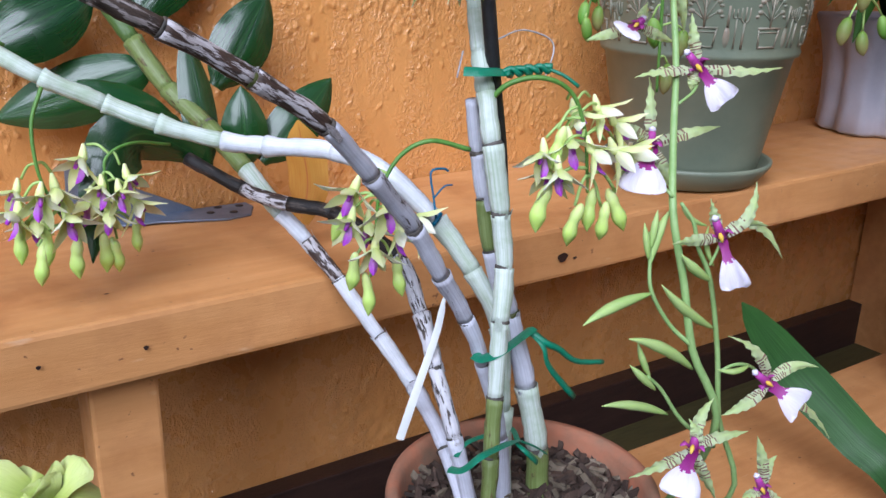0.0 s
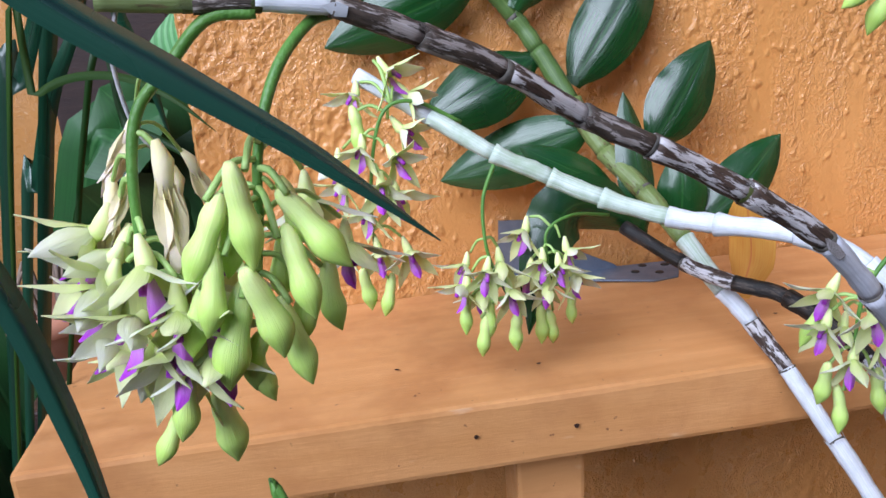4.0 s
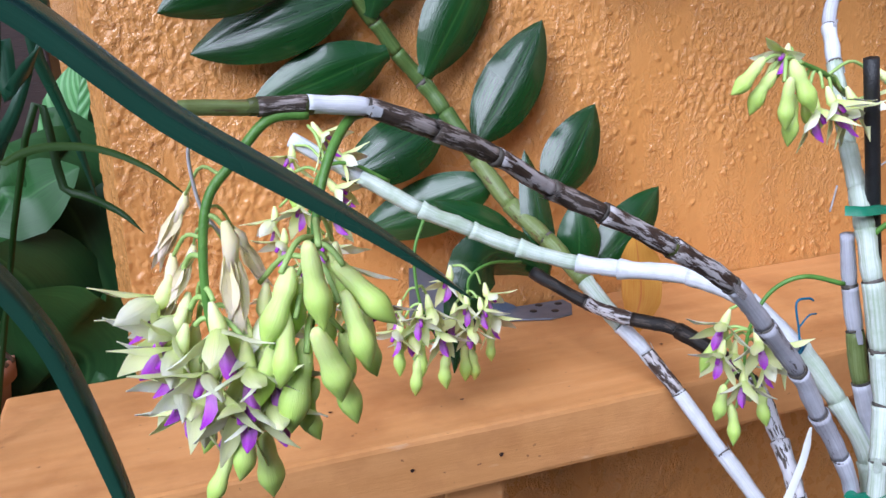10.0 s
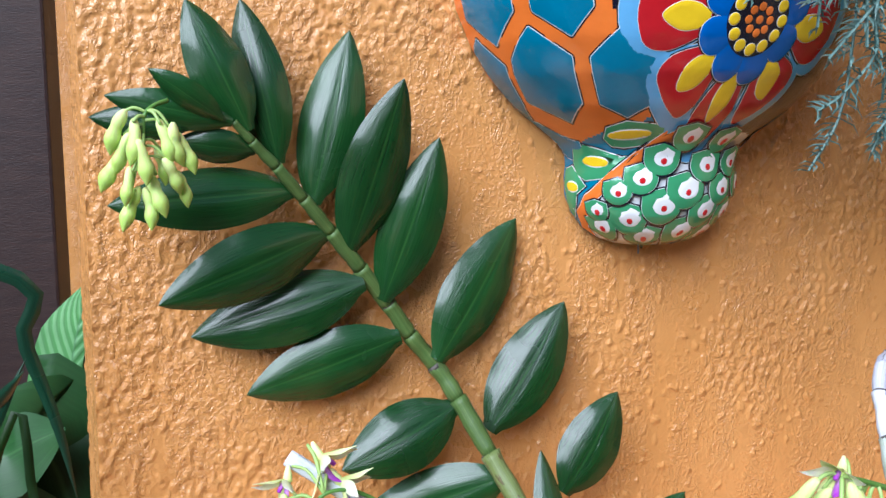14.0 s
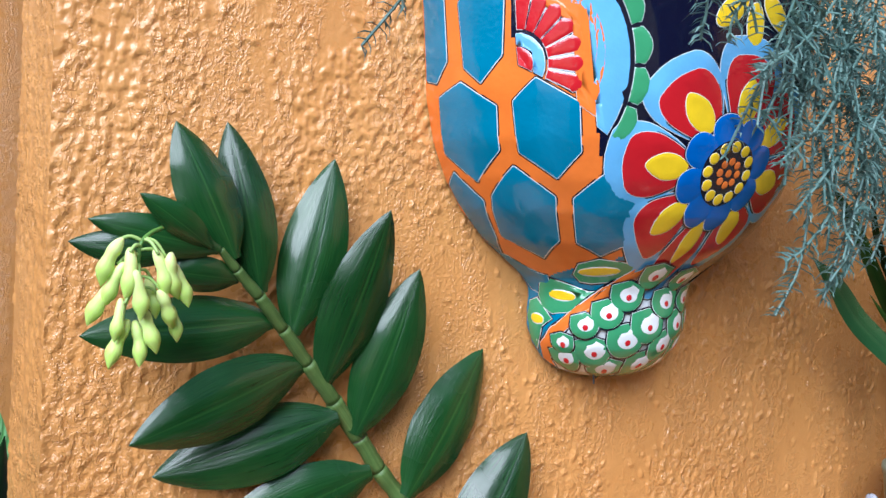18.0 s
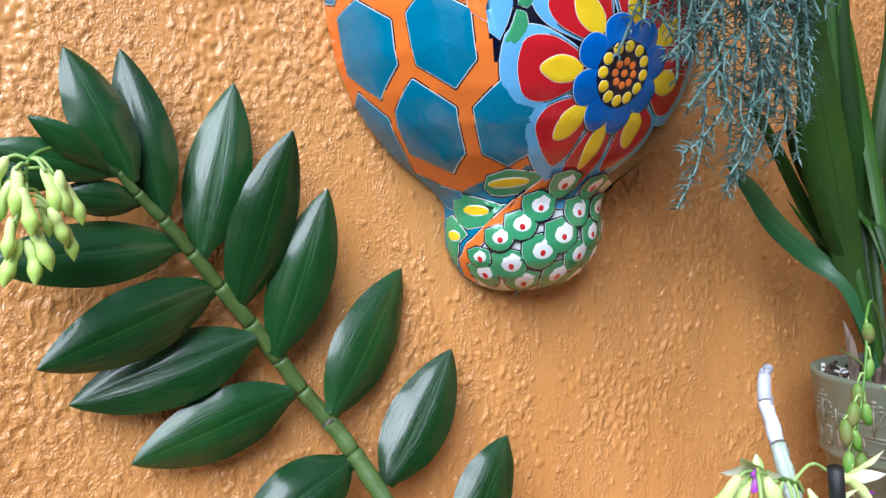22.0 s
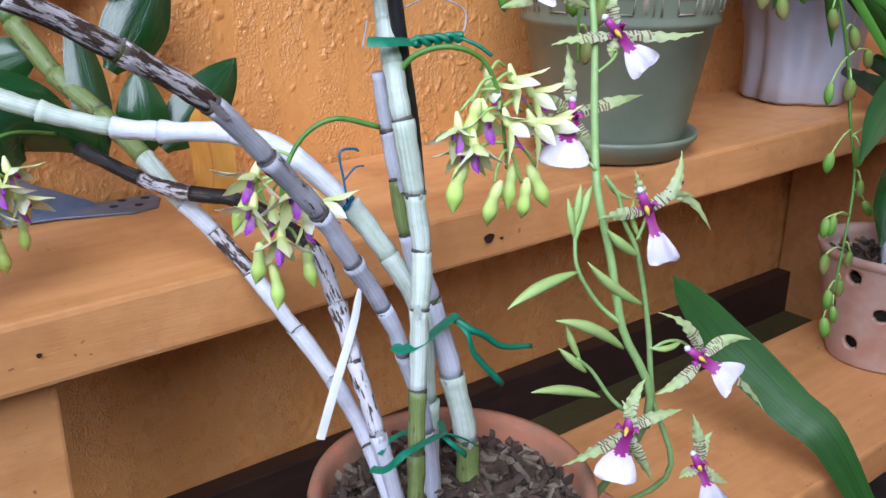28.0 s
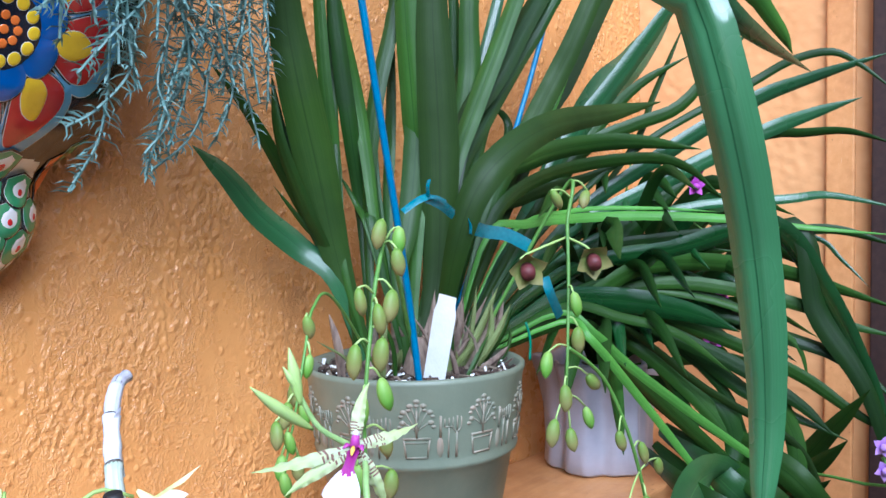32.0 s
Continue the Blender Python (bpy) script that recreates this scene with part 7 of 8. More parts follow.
fan([(1.166, -0.159, 1.013), (1.222, -0.199, 1.024), (1.271, -0.245, 1.031), (1.327, -0.318, 1.026)], 0.0184, m_strap, -6, R4, fold=0.16)
fan([(1.110, -0.163, 0.955), (1.182, -0.190, 0.976), (1.228, -0.228, 1.008), (1.275, -0.274, 1.014), (1.316, -0.323, 1.009), (1.349, -0.374, 0.998), (1.373, -0.428, 0.978), (1.391, -0.493, 0.956)], 0.0260, m_strap, -24, R4, fold=0.16)
fan([(1.163, -0.152, 0.984), (1.233, -0.201, 1.015), (1.286, -0.253, 1.003), (1.331, -0.317, 0.968)], 0.0089, m_strap_dark, 14, R4, fold=0.16)
fan([(1.109, -0.172, 0.969), (1.176, -0.201, 0.972), (1.231, -0.249, 0.962), (1.274, -0.289, 0.947), (1.307, -0.326, 0.926)], 0.0315, m_leaf, -6, R4, fold=0.16)
fan([(1.118, -0.182, 0.966), (1.188, -0.226, 0.950), (1.241, -0.275, 0.927), (1.293, -0.325, 0.873)], 0.0129, m_strap, 24, R4, fold=0.16)
fan([(1.080, -0.203, 0.964), (1.109, -0.234, 0.941), (1.154, -0.252, 0.900), (1.218, -0.293, 0.842), (1.280, -0.345, 0.783), (1.340, -0.413, 0.718), (1.363, -0.452, 0.678)], 0.0115, m_strap_light, 6, R4, fold=0.16)
fan([(1.076, -0.213, 0.956), (1.074, -0.251, 0.940), (1.135, -0.270, 0.875), (1.195, -0.297, 0.800), (1.239, -0.327, 0.730), (1.274, -0.355, 0.668)], 0.0103, m_strap_light, 14, R4, fold=0.16)
fan([(1.154, -0.166, 0.950), (1.211, -0.213, 0.889), (1.265, -0.263, 0.816), (1.312, -0.318, 0.749), (1.343, -0.364, 0.700)], 0.0205, m_strap, -14, R4, fold=0.16)
fan([(1.163, -0.161, 0.942), (1.250, -0.232, 0.843), (1.304, -0.291, 0.768), (1.332, -0.332, 0.696)], 0.0178, m_strap_dark, -14, R4, fold=0.16)
fan([(1.173, -0.155, 1.062), (1.264, -0.225, 1.140), (1.337, -0.321, 1.213), (1.368, -0.387, 1.241), (1.392, -0.477, 1.266)], 0.0218, m_blade, -14, R4, fold=0.16)
fan([(1.121, -0.148, 1.050), (1.244, -0.220, 1.161), (1.331, -0.323, 1.235), (1.356, -0.370, 1.264), (1.373, -0.412, 1.272), (1.383, -0.442, 1.255), (1.392, -0.484, 1.216)], 0.0110, m_strap_dark, 6, R4, fold=0.16)
fan([(1.157, -0.148, 1.041), (1.274, -0.243, 1.118), (1.341, -0.334, 1.173), (1.366, -0.388, 1.196), (1.385, -0.445, 1.214)], 0.0218, m_blade, -6, R4, fold=0.16)
fan([(1.177, -0.152, 1.033), (1.291, -0.251, 1.132), (1.350, -0.338, 1.172), (1.368, -0.381, 1.174), (1.383, -0.430, 1.174), (1.394, -0.484, 1.155)], 0.0144, m_strap_dark, -24, R4, fold=0.16)
fan([(1.173, -0.154, 1.026), (1.288, -0.252, 1.081), (1.359, -0.363, 1.092), (1.377, -0.412, 1.096), (1.394, -0.491, 1.078)], 0.0129, m_blade, 14, R4, fold=0.16)
fan([(1.166, -0.159, 1.020), (1.279, -0.256, 1.045), (1.351, -0.359, 1.050), (1.376, -0.420, 1.053), (1.393, -0.492, 1.031)], 0.0163, m_strap_dark, -6, R4, fold=0.16)
fan([(1.146, -0.172, 1.007), (1.257, -0.267, 1.032), (1.315, -0.337, 1.059), (1.340, -0.373, 1.045), (1.358, -0.405, 0.988), (1.371, -0.435, 0.926), (1.382, -0.465, 0.851), (1.387, -0.484, 0.783)], 0.0328, m_leaf, -24, R4, fold=0.16)
fan([(1.199, -0.180, 1.011), (1.326, -0.311, 1.059), (1.369, -0.395, 1.044), (1.379, -0.425, 1.016), (1.387, -0.456, 0.982)], 0.0068, m_blade, -6, R4, fold=0.16)
fan([(1.196, -0.182, 0.990), (1.302, -0.284, 0.972), (1.354, -0.366, 0.917), (1.374, -0.415, 0.894), (1.389, -0.470, 0.857)], 0.0102, m_strap_dark, 14, R4, fold=0.16)
fan([(1.193, -0.183, 0.976), (1.299, -0.286, 0.966), (1.354, -0.373, 0.916), (1.364, -0.394, 0.852)], 0.0095, m_strap, 24, R4, fold=0.16)
fan([(1.189, -0.186, 0.962), (1.295, -0.287, 0.923), (1.355, -0.380, 0.872), (1.377, -0.434, 0.832), (1.392, -0.495, 0.795)], 0.0178, m_strap, -6, R4, fold=0.16)
fan([(1.176, -0.185, 0.957), (1.287, -0.291, 0.902), (1.346, -0.376, 0.842), (1.368, -0.421, 0.798)], 0.0205, m_strap_dark, 14, R4, fold=0.16)
fan([(1.185, -0.188, 0.949), (1.291, -0.289, 0.851), (1.349, -0.375, 0.787), (1.364, -0.405, 0.732), (1.371, -0.424, 0.676)], 0.0110, m_under, -14, R4, fold=0.16)
fan([(1.193, -0.183, 0.969), (1.275, -0.258, 0.988), (1.354, -0.373, 0.962), (1.374, -0.421, 0.939), (1.392, -0.493, 0.922)], 0.0178, m_strap, 6, R4, fold=0.16)
fan([(1.203, -0.178, 0.982), (1.278, -0.241, 0.987), (1.331, -0.309, 0.942), (1.351, -0.346, 0.885), (1.356, -0.358, 0.827)], 0.0150, m_strap_dark, 6, R4, fold=0.16)
fan([(1.206, -0.176, 0.946), (1.282, -0.239, 0.913), (1.327, -0.296, 0.846), (1.344, -0.327, 0.773)], 0.0163, m_strap_dark, 14, R4, fold=0.16)
fan([(1.203, -0.177, 0.946), (1.268, -0.230, 0.884), (1.303, -0.268, 0.794), (1.312, -0.280, 0.705)], 0.0163, m_strap_dark, -6, R4, fold=0.16)
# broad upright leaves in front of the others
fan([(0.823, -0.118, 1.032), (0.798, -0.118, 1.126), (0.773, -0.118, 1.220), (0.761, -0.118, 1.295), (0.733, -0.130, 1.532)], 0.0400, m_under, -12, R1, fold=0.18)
fan([(0.823, -0.112, 1.025), (0.790, -0.112, 1.083), (0.759, -0.112, 1.151), (0.750, -0.112, 1.209)], 0.0147, m_strap, 20, R1, fold=0.18)
fan([(0.884, -0.090, 1.069), (0.870, -0.090, 1.158), (0.856, -0.090, 1.244), (0.849, -0.090, 1.311), (0.834, -0.102, 1.550)], 0.0180, m_strap_dark, -10, R1, fold=0.18)
fan([(0.882, -0.100, 1.074), (0.893, -0.100, 1.188), (0.919, -0.100, 1.274), (0.934, -0.100, 1.324), (1.013, -0.112, 1.554)], 0.0178, m_strap, 12, R1, fold=0.18)
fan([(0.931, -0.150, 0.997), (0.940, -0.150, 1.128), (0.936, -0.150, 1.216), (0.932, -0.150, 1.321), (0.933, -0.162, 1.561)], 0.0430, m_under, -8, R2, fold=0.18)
fan([(0.931, -0.125, 1.111), (0.926, -0.125, 1.200), (0.916, -0.125, 1.322), (0.906, -0.137, 1.561)], 0.0290, m_strap, 14, R2, fold=0.18)
fan([(1.003, -0.115, 1.131), (1.034, -0.115, 1.229), (1.038, -0.115, 1.340), (1.057, -0.127, 1.580)], 0.0271, m_strap, -12, R2, fold=0.18)
fan([(0.996, -0.130, 1.155), (1.068, -0.130, 1.244), (1.170, -0.130, 1.361), (1.338, -0.142, 1.542)], 0.0293, m_strap_dark, 10, R3, fold=0.18)
fan([(1.075, -0.100, 1.174), (1.120, -0.100, 1.274), (1.160, -0.100, 1.364), (1.267, -0.112, 1.583)], 0.0221, m_strap, -20, R3, fold=0.18)
fan([(1.163, -0.120, 1.184), (1.230, -0.120, 1.262), (1.341, -0.120, 1.393), (1.442, -0.132, 1.500)], 0.0364, m_under, 10, R3, fold=0.18)
fan([(1.302, -0.110, 1.216), (1.432, -0.110, 1.302), (1.573, -0.110, 1.409)], 0.0486, m_blade, -10, R4, fold=0.18)
# the long drooping leaf; its olive carries the shade of the dull underside
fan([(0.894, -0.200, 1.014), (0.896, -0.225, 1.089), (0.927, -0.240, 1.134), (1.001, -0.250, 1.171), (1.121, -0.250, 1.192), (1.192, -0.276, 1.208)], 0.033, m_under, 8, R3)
# dry sheaths and swollen bulbs at the base
for i in range(110):
    a = rnd.random() * 6.283
    d = rnd.uniform(0.015, 0.085)
    b = np.array([GX + d * math.cos(a), GY + 0.8 * d * math.sin(a), 0.908])
    t = b + np.array([0.4 * d * math.cos(a) + rnd.uniform(-0.03, 0.04), rnd.uniform(-0.035, 0.01), rnd.uniform(0.03, 0.10)])
    m = 0.5 * (b + t) + np.array([rnd.uniform(-0.01, 0.01), -0.006, 0.004])
    if 0.825 < t[0] < 0.885 and t[1] < -0.175 or 0.825 < b[0] < 0.885 and b[1] < -0.185:
        continue
    strap(cym, [b, m, t], rnd.uniform(0.004, 0.010), [m_dried, m_dried, m_chip_pale, m_cane_green, m_dried, m_strap][i % 6], rnd.uniform(-40, 40), 0.5, 9, name="sheath")
for dx, dy, h, r in ((-0.055, 0.005, 0.05, 0.016), (-0.02, -0.02, 0.055, 0.017), (0.015, -0.025, 0.055, 0.017), (0.05, -0.015, 0.05, 0.017), (0.03, 0.03, 0.05, 0.016), (-0.03, 0.035, 0.05, 0.016)):
    s = np.linspace(0, 1, 9)
    C = np.column_stack([np.full(9, GX + dx) + 0.006 * s, np.full(9, GY + dy), 0.903 + h * s])
    put("bulb", tube_g("bulb", C, r * np.interp(s, [0, 0.3, 0.6, 1], [0.75, 1, 0.8, 0.4]), m_dried if dx < 0 else m_cane_green, 14), cym)


def oval_bud(seed):
    r = random.Random(seed)
    s = np.linspace(0, 1, 10)
    C = np.column_stack([0.0008 * np.sin(3 * s), np.zeros(10), -0.020 * s])
    return gather([tube_item(C, 0.0052 * np.interp(s, [0, 0.12, 0.4, 0.7, 0.9, 1], [0.25, 0.7, 1, 0.92, 0.5, 0.08]), 10, 0.85)], m_cy_bud if seed % 3 else m_cy_bud_brown, "bud")


OVALS = [oval_bud(i) for i in range(4)]


def bud_chain(points, buds, size=1.0, seed=0, stalk=0.0020):
    r = random.Random(seed)
    C = spline(points, 8 * len(points))
    put("bud_stalk", tube_g("bud_stalk", C, lerp_list([stalk, stalk * 0.9, stalk * 0.6], len(C)), m_stalk, 8), cym)
    for p in buds:
        tilt = p[3] if len(p) > 3 else r.uniform(-0.3, 0.3)
        p = np.array(p[:3])
        d = np.array([math.sin(tilt), r.uniform(-0.2, 0.1), -math.cos(tilt)])
        top = p - d / np.linalg.norm(d) * 0.010 * size
        place("bud", OVALS[r.randrange(4)], cym, aim(top, d, r.uniform(0, 360), size * r.uniform(0.9, 1.1)))
        q = C[int(np.argmin(np.linalg.norm(C - (top + np.array([0, 0, 0.008])), axis=1)))]
        put("pedicel", tube_g("pedicel", spline([q, 0.5 * (q + top) + np.array([0, 0, 0.004]), top], 6), 0.0010, m_stalk_pale, 6), cym)


bud_chain([(GX - 0.03, GY - 0.03, 0.93), (0.771, -0.240, 1.054), (0.736, -0.260, 1.038), (0.711, -0.275, 0.987), (0.699, -0.280, 0.929), (0.701, -0.280, 0.876), (0.703, -0.280, 0.831)],
          [(0.739, -0.260, 1.067), (0.760, -0.262, 1.060), (0.756, -0.265, 1.043), (0.705, -0.272, 1.015), (0.737, -0.272, 1.011), (0.717, -0.280, 1.002), (0.692, -0.278, 0.973), (0.719, -0.280, 0.975), (0.722, -0.280, 0.944), (0.692, -0.285, 0.935), (0.723, -0.280, 0.902), (0.725, -0.280, 0.870), (0.697, -0.275, 0.880), (0.712, -0.280, 0.842)], 1.25, 1)
bud_chain([(GX - 0.06, GY - 0.01, 0.925), (0.742, -0.200, 1.011), (0.702, -0.220, 1.009), (0.680, -0.235, 0.979), (0.666, -0.240, 0.938), (0.657, -0.240, 0.905), (0.651, -0.240, 0.880)],
          [(0.686, -0.232, 0.995), (0.682, -0.236, 0.965), (0.655, -0.240, 0.933), (0.674, -0.240, 0.930), (0.646, -0.240, 0.920), (0.658, -0.242, 0.911), (0.649, -0.240, 0.894), (0.667, -0.240, 0.890), (0.650, -0.245, 0.882), (0.667, -0.235, 0.946)], 1.0, 2, 0.0014)
bud_chain([(GX + 0.055, GY - 0.03, 0.93), (0.996, -0.270, 1.107), (0.968, -0.290, 1.068), (0.954, -0.300, 1.014), (0.936, -0.310, 0.952), (0.930, -0.312, 0.910)],
          [(*(0.947, -0.312, 0.994), 0.1), (*(0.953, -0.312, 0.960), 0.1), (*(0.902, -0.310, 0.943), -0.3), (*(0.923, -0.315, 0.909), 0), (*(0.973, -0.310, 0.880), 0.3), (*(0.909, -0.312, 0.879), -0.2), (*(0.936, -0.315, 0.866), 0.05), (*(0.982, -0.310, 0.915), 0.9), (*(0.957, -0.285, 1.093), 0.6), (*(1.009, -0.285, 1.093), -0.6)], 1.2, 3)
bud_chain([(0.937, -0.310, 0.954), (0.964, -0.315, 0.937), (0.992, -0.320, 0.911), (1.013, -0.330, 0.863), (1.033, -0.335, 0.808), (1.035, -0.345, 0.756), (1.044, -0.355, 0.694), (1.026, -0.365, 0.637), (1.011, -0.370, 0.577)],
          [(*(1.002, -0.330, 0.854), 0.3), (*(1.042, -0.332, 0.834), 0.2), (*(1.079, -0.330, 0.810), 0.4), (*(0.987, -0.345, 0.785), -0.2), (*(1.022, -0.345, 0.786), 0), (*(0.989, -0.355, 0.718), -0.1), (*(1.038, -0.358, 0.718), 0.1), (*(1.089, -0.350, 0.735), 1.0), (*(1.068, -0.362, 0.658), 0.5), (*(0.995, -0.365, 0.654), -0.1), (*(0.990, -0.360, 0.651), -0.2), (*(0.988, -0.368, 0.615), -0.1), (*(1.035, -0.368, 0.609), 0.15), (*(1.022, -0.370, 0.580), 0.1), (*(1.000, -0.370, 0.574), 0), (*(1.014, -0.372, 0.553), 0.2), (*(0.999, -0.372, 0.543), 0), (*(1.049, -0.360, 0.682), 0.2)], 1.12, 4)
# two dark flowers opening
for c in ((0.888, -0.300, 1.029), (0.969, -0.320, 1.034)):
    c = np.array(c)
    items = []
    for k in range(5):
        C, W, S = petal_pts(0.0165, 0.0135, 62, -22, 2 * math.pi * k / 5, n=8)
        items.append((*blade_g("", C, W, S, None, fold=0.3, cols=4, thick=0.0004),))
    d = np.array([-0.5, -0.6, -0.3])
    fl = place("flower", gather(items, m_cy_bud_brown, "flower"), cym, aim(c + np.array([0.006, 0.008, 0.004]), d, rnd.uniform(0, 90), 1.45))
    ins = new("lip", gather([tube_item(np.array([(0, 0, -0.002), (0, 0, -0.007), (0, -0.001, -0.013)]), [0.0040, 0.0050, 0.0042], 10)], m_cy_dark, "lip"))
    ins.parent = fl
    put("pedicel", tube_g("pedicel", spline([c + np.array([0.006, 0.008, 0.004]), c + np.array([0.02, 0.02, 0.012]), np.array((0.967, -0.290, 1.057))], 8), 0.0013, m_stalk_pale, 6), cym)

# stakes, tape and label of this pot
for pts in ([(GX - 0.048, GY - 0.052, 0.905), (0.830, -0.200, 1.034), (0.767, -0.215, 1.265), (0.751, -0.220, 1.331)], [(GX + 0.03, GY + 0.0, 0.905), (1.121, -0.120, 1.189), (1.180, -0.132, 1.348), (1.203, -0.147, 1.442)]):
    st = thing("plant_stake", "thin blue coated stake among the strap leaves", "stake", "blue plant stakes", at=pts[0])
    tube("rod", pts, 0.0034, m_blue, st, 10)
tape = thing("plant_tie", "teal plastic tape tied round the strap leaves", "plant tie", "plant ties", at=(0.85, -0.23, 1.08))
for pts, w in (([(0.789, -0.238, 1.085), (0.800, -0.245, 1.094), (0.811, -0.248, 1.098)], 0.010), ([(0.809, -0.248, 1.097), (0.832, -0.246, 1.090), (0.858, -0.238, 1.081)], 0.013), ([(0.809, -0.250, 1.097), (0.806, -0.252, 1.106), (0.810, -0.250, 1.112)], 0.006), ([(0.809, -0.250, 1.097), (0.817, -0.252, 1.097), (0.833, -0.250, 1.093)], 0.005), ([(0.893, -0.228, 1.070), (0.928, -0.220, 1.064), (0.959, -0.225, 1.059), (0.985, -0.235, 1.046)], 0.021), ([(0.944, -0.280, 1.019), (0.946, -0.285, 1.003), (0.970, -0.280, 0.978)], 0.014)):
    tie_loop(tape, pts, 0.75 * w, m_tie_blue, turn=40)
tube("tail", [(0.946, -0.255, 0.973), (0.949, -0.258, 0.956), (0.948, -0.258, 0.935)], 0.0014, m_tie, tape, 6)
tag_l = thing("plant_label", "blank white plastic label pushed into the green pot", "plant label", at=(0.846, -0.209, 0.91))
C = np.linspace((0.861, -0.205, 0.913), (0.845, -0.240, 1.007), 12)
blade("tag", C, 0.5 * 0.0215 * np.interp(np.linspace(0, 1, 12), [0, 0.1, 0.87, 0.9, 1], [0.95, 1, 1, 0.82, 0.78]), side_for(C, 8), m_white, tag_l, fold=0.04, cols=4, thick=0.0006)

# ---- the nearest broad blade, hanging in front ----
near = thing("strap_plant", "tall plant whose broad glossy blades hang in front of the pots", "plant", at=(0.82, -0.92, 0.0))
fan([(0.82, -0.92, 0.0), (0.83, -0.90, 0.6), (0.82, -0.80, 1.22), (0.75, -0.66, 1.36), (0.628, -0.575, 1.206), (0.627, -0.582, 1.179), (0.635, -0.592, 1.130), (0.649, -0.597, 1.078), (0.657, -0.600, 1.023), (0.661, -0.600, 0.979), (0.656, -0.600, 0.944), (0.656, -0.600, 0.921)], 0.0255, m_near, -6, plant=near, fold=0.30, arch=0.16)
fan([(0.82, -0.92, 0.0), (0.84, -0.88, 0.6), (0.86, -0.76, 1.20), (0.80, -0.62, 1.36), (0.698, -0.540, 1.225), (0.732, -0.545, 1.204), (0.783, -0.550, 1.189), (0.878, -0.550, 1.179)], 0.019, m_near, -10, plant=near, fold=0.25)
fan([(0.82, -0.92, 0.0), (0.84, -0.86, 0.6), (0.90, -0.74, 1.20), (0.85, -0.60, 1.36), (0.792, -0.530, 1.250), (0.822, -0.535, 1.222), (0.850, -0.540, 1.203), (0.869, -0.540, 1.192)], 0.014, m_strap_light, 10, plant=near, fold=0.25)
# unseen extra leaves of this plant, added beside the walk to shade the corner
nr = random.Random(91)
for i in range(80):
    a = nr.uniform(0, 6.283)
    h = nr.uniform(0.85, 1.32)
    reach = nr.uniform(0.04, 0.20)
    b = np.array([0.80 + nr.uniform(-0.05, 0.05), -0.93 + nr.uniform(-0.05, 0.05), 0.0])
    d = np.array([math.cos(a), math.sin(a), 0]) * reach
    tip = b + d * 1.6 + np.array([0, 0, h * nr.uniform(0.75, 0.95)])
    top = b + d * 0.7 + np.array([0, 0, h])
    if max(tip[1], top[1]) > -0.73 or min(tip[0], top[0]) < 0.60:
        continue
    fan([b, b + d * 0.15 + np.array([0, 0, 0.5 * h]), top, tip], nr.uniform(0.035, 0.055), m_strap, nr.uniform(-60, 60), plant=near)
# ---- plants in the corner: pierced pot, lavender pot, purple orchid ----
corner = thing("strap_orchid", "orchid with broad dark leaves in the pierced pot", "orchid", at=(HX, HY, HZ + 0.13))
RR = (HX, HY, HZ + 0.135)
for pts, w, m, tw in (
        ([(1.312, -0.310, 0.666), (1.279, -0.320, 0.745), (1.171, -0.340, 0.777), (1.075, -0.360, 0.764), (0.999, -0.380, 0.723)], 0.046, m_leaf_dull, 10),
        ([(1.319, -0.320, 0.652), (1.286, -0.340, 0.709), (1.123, -0.380, 0.717), (1.032, -0.400, 0.688), (1.010, -0.410, 0.640)], 0.044, m_leaf, -15),
        ([(1.398, -0.300, 0.642), (1.401, -0.310, 0.752), (1.364, -0.340, 0.830)], 0.036, m_strap_dark, 15),
        ([(1.332, -0.330, 0.644), (1.335, -0.360, 0.709), (1.331, -0.400, 0.645)], 0.040, m_leaf_dull, -20)):
    fan(pts, w, m, tw, RR, corner)
for dx in (-0.02, 0.0, 0.025, 0.04):
    tube("stem", [(HX + dx, HY, HZ + 0.12), (HX + dx * 1.3, HY + 0.005, HZ + 0.18), (HX + dx * 1.7, HY + 0.015, HZ + 0.24)], [0.006, 0.005, 0.004], m_sheath_lav, corner, 8)

lav_plant = thing("strap_plant", "leafy strap plant growing in the lavender pot", "plant", at=(LX, LY, LZ + 0.13))
rl = random.Random(31)
LR = (LX, LY, LZ + 0.135)
for i in range(64):
    a = rl.uniform(-2.8, 0.8)
    ln = rl.uniform(0.18, 0.40)
    h = rl.uniform(-0.04, 0.26)
    d = np.array([math.cos(a), math.sin(a) * 0.7, 0])
    p0 = np.array(LR) + 0.02 * d
    pts = [p0, p0 + d * ln * 0.3 + np.array([0, 0, 0.4 * h + 0.06]), p0 + d * ln * 0.65 + np.array([0, 0, 0.85 * h + 0.06]), p0 + d * ln + np.array([0, 0, h])]
    if pts[-1][1] > -0.015 or pts[-1][0] > 1.64 or pts[-2][1] > -0.015 or pts[-2][0] > 1.64:
        continue
    fan(pts, rl.uniform(0.016, 0.028), [m_strap, m_strap_dark, m_leaf, m_strap_dark][i % 4], rl.uniform(-40, 40), plant=lav_plant)
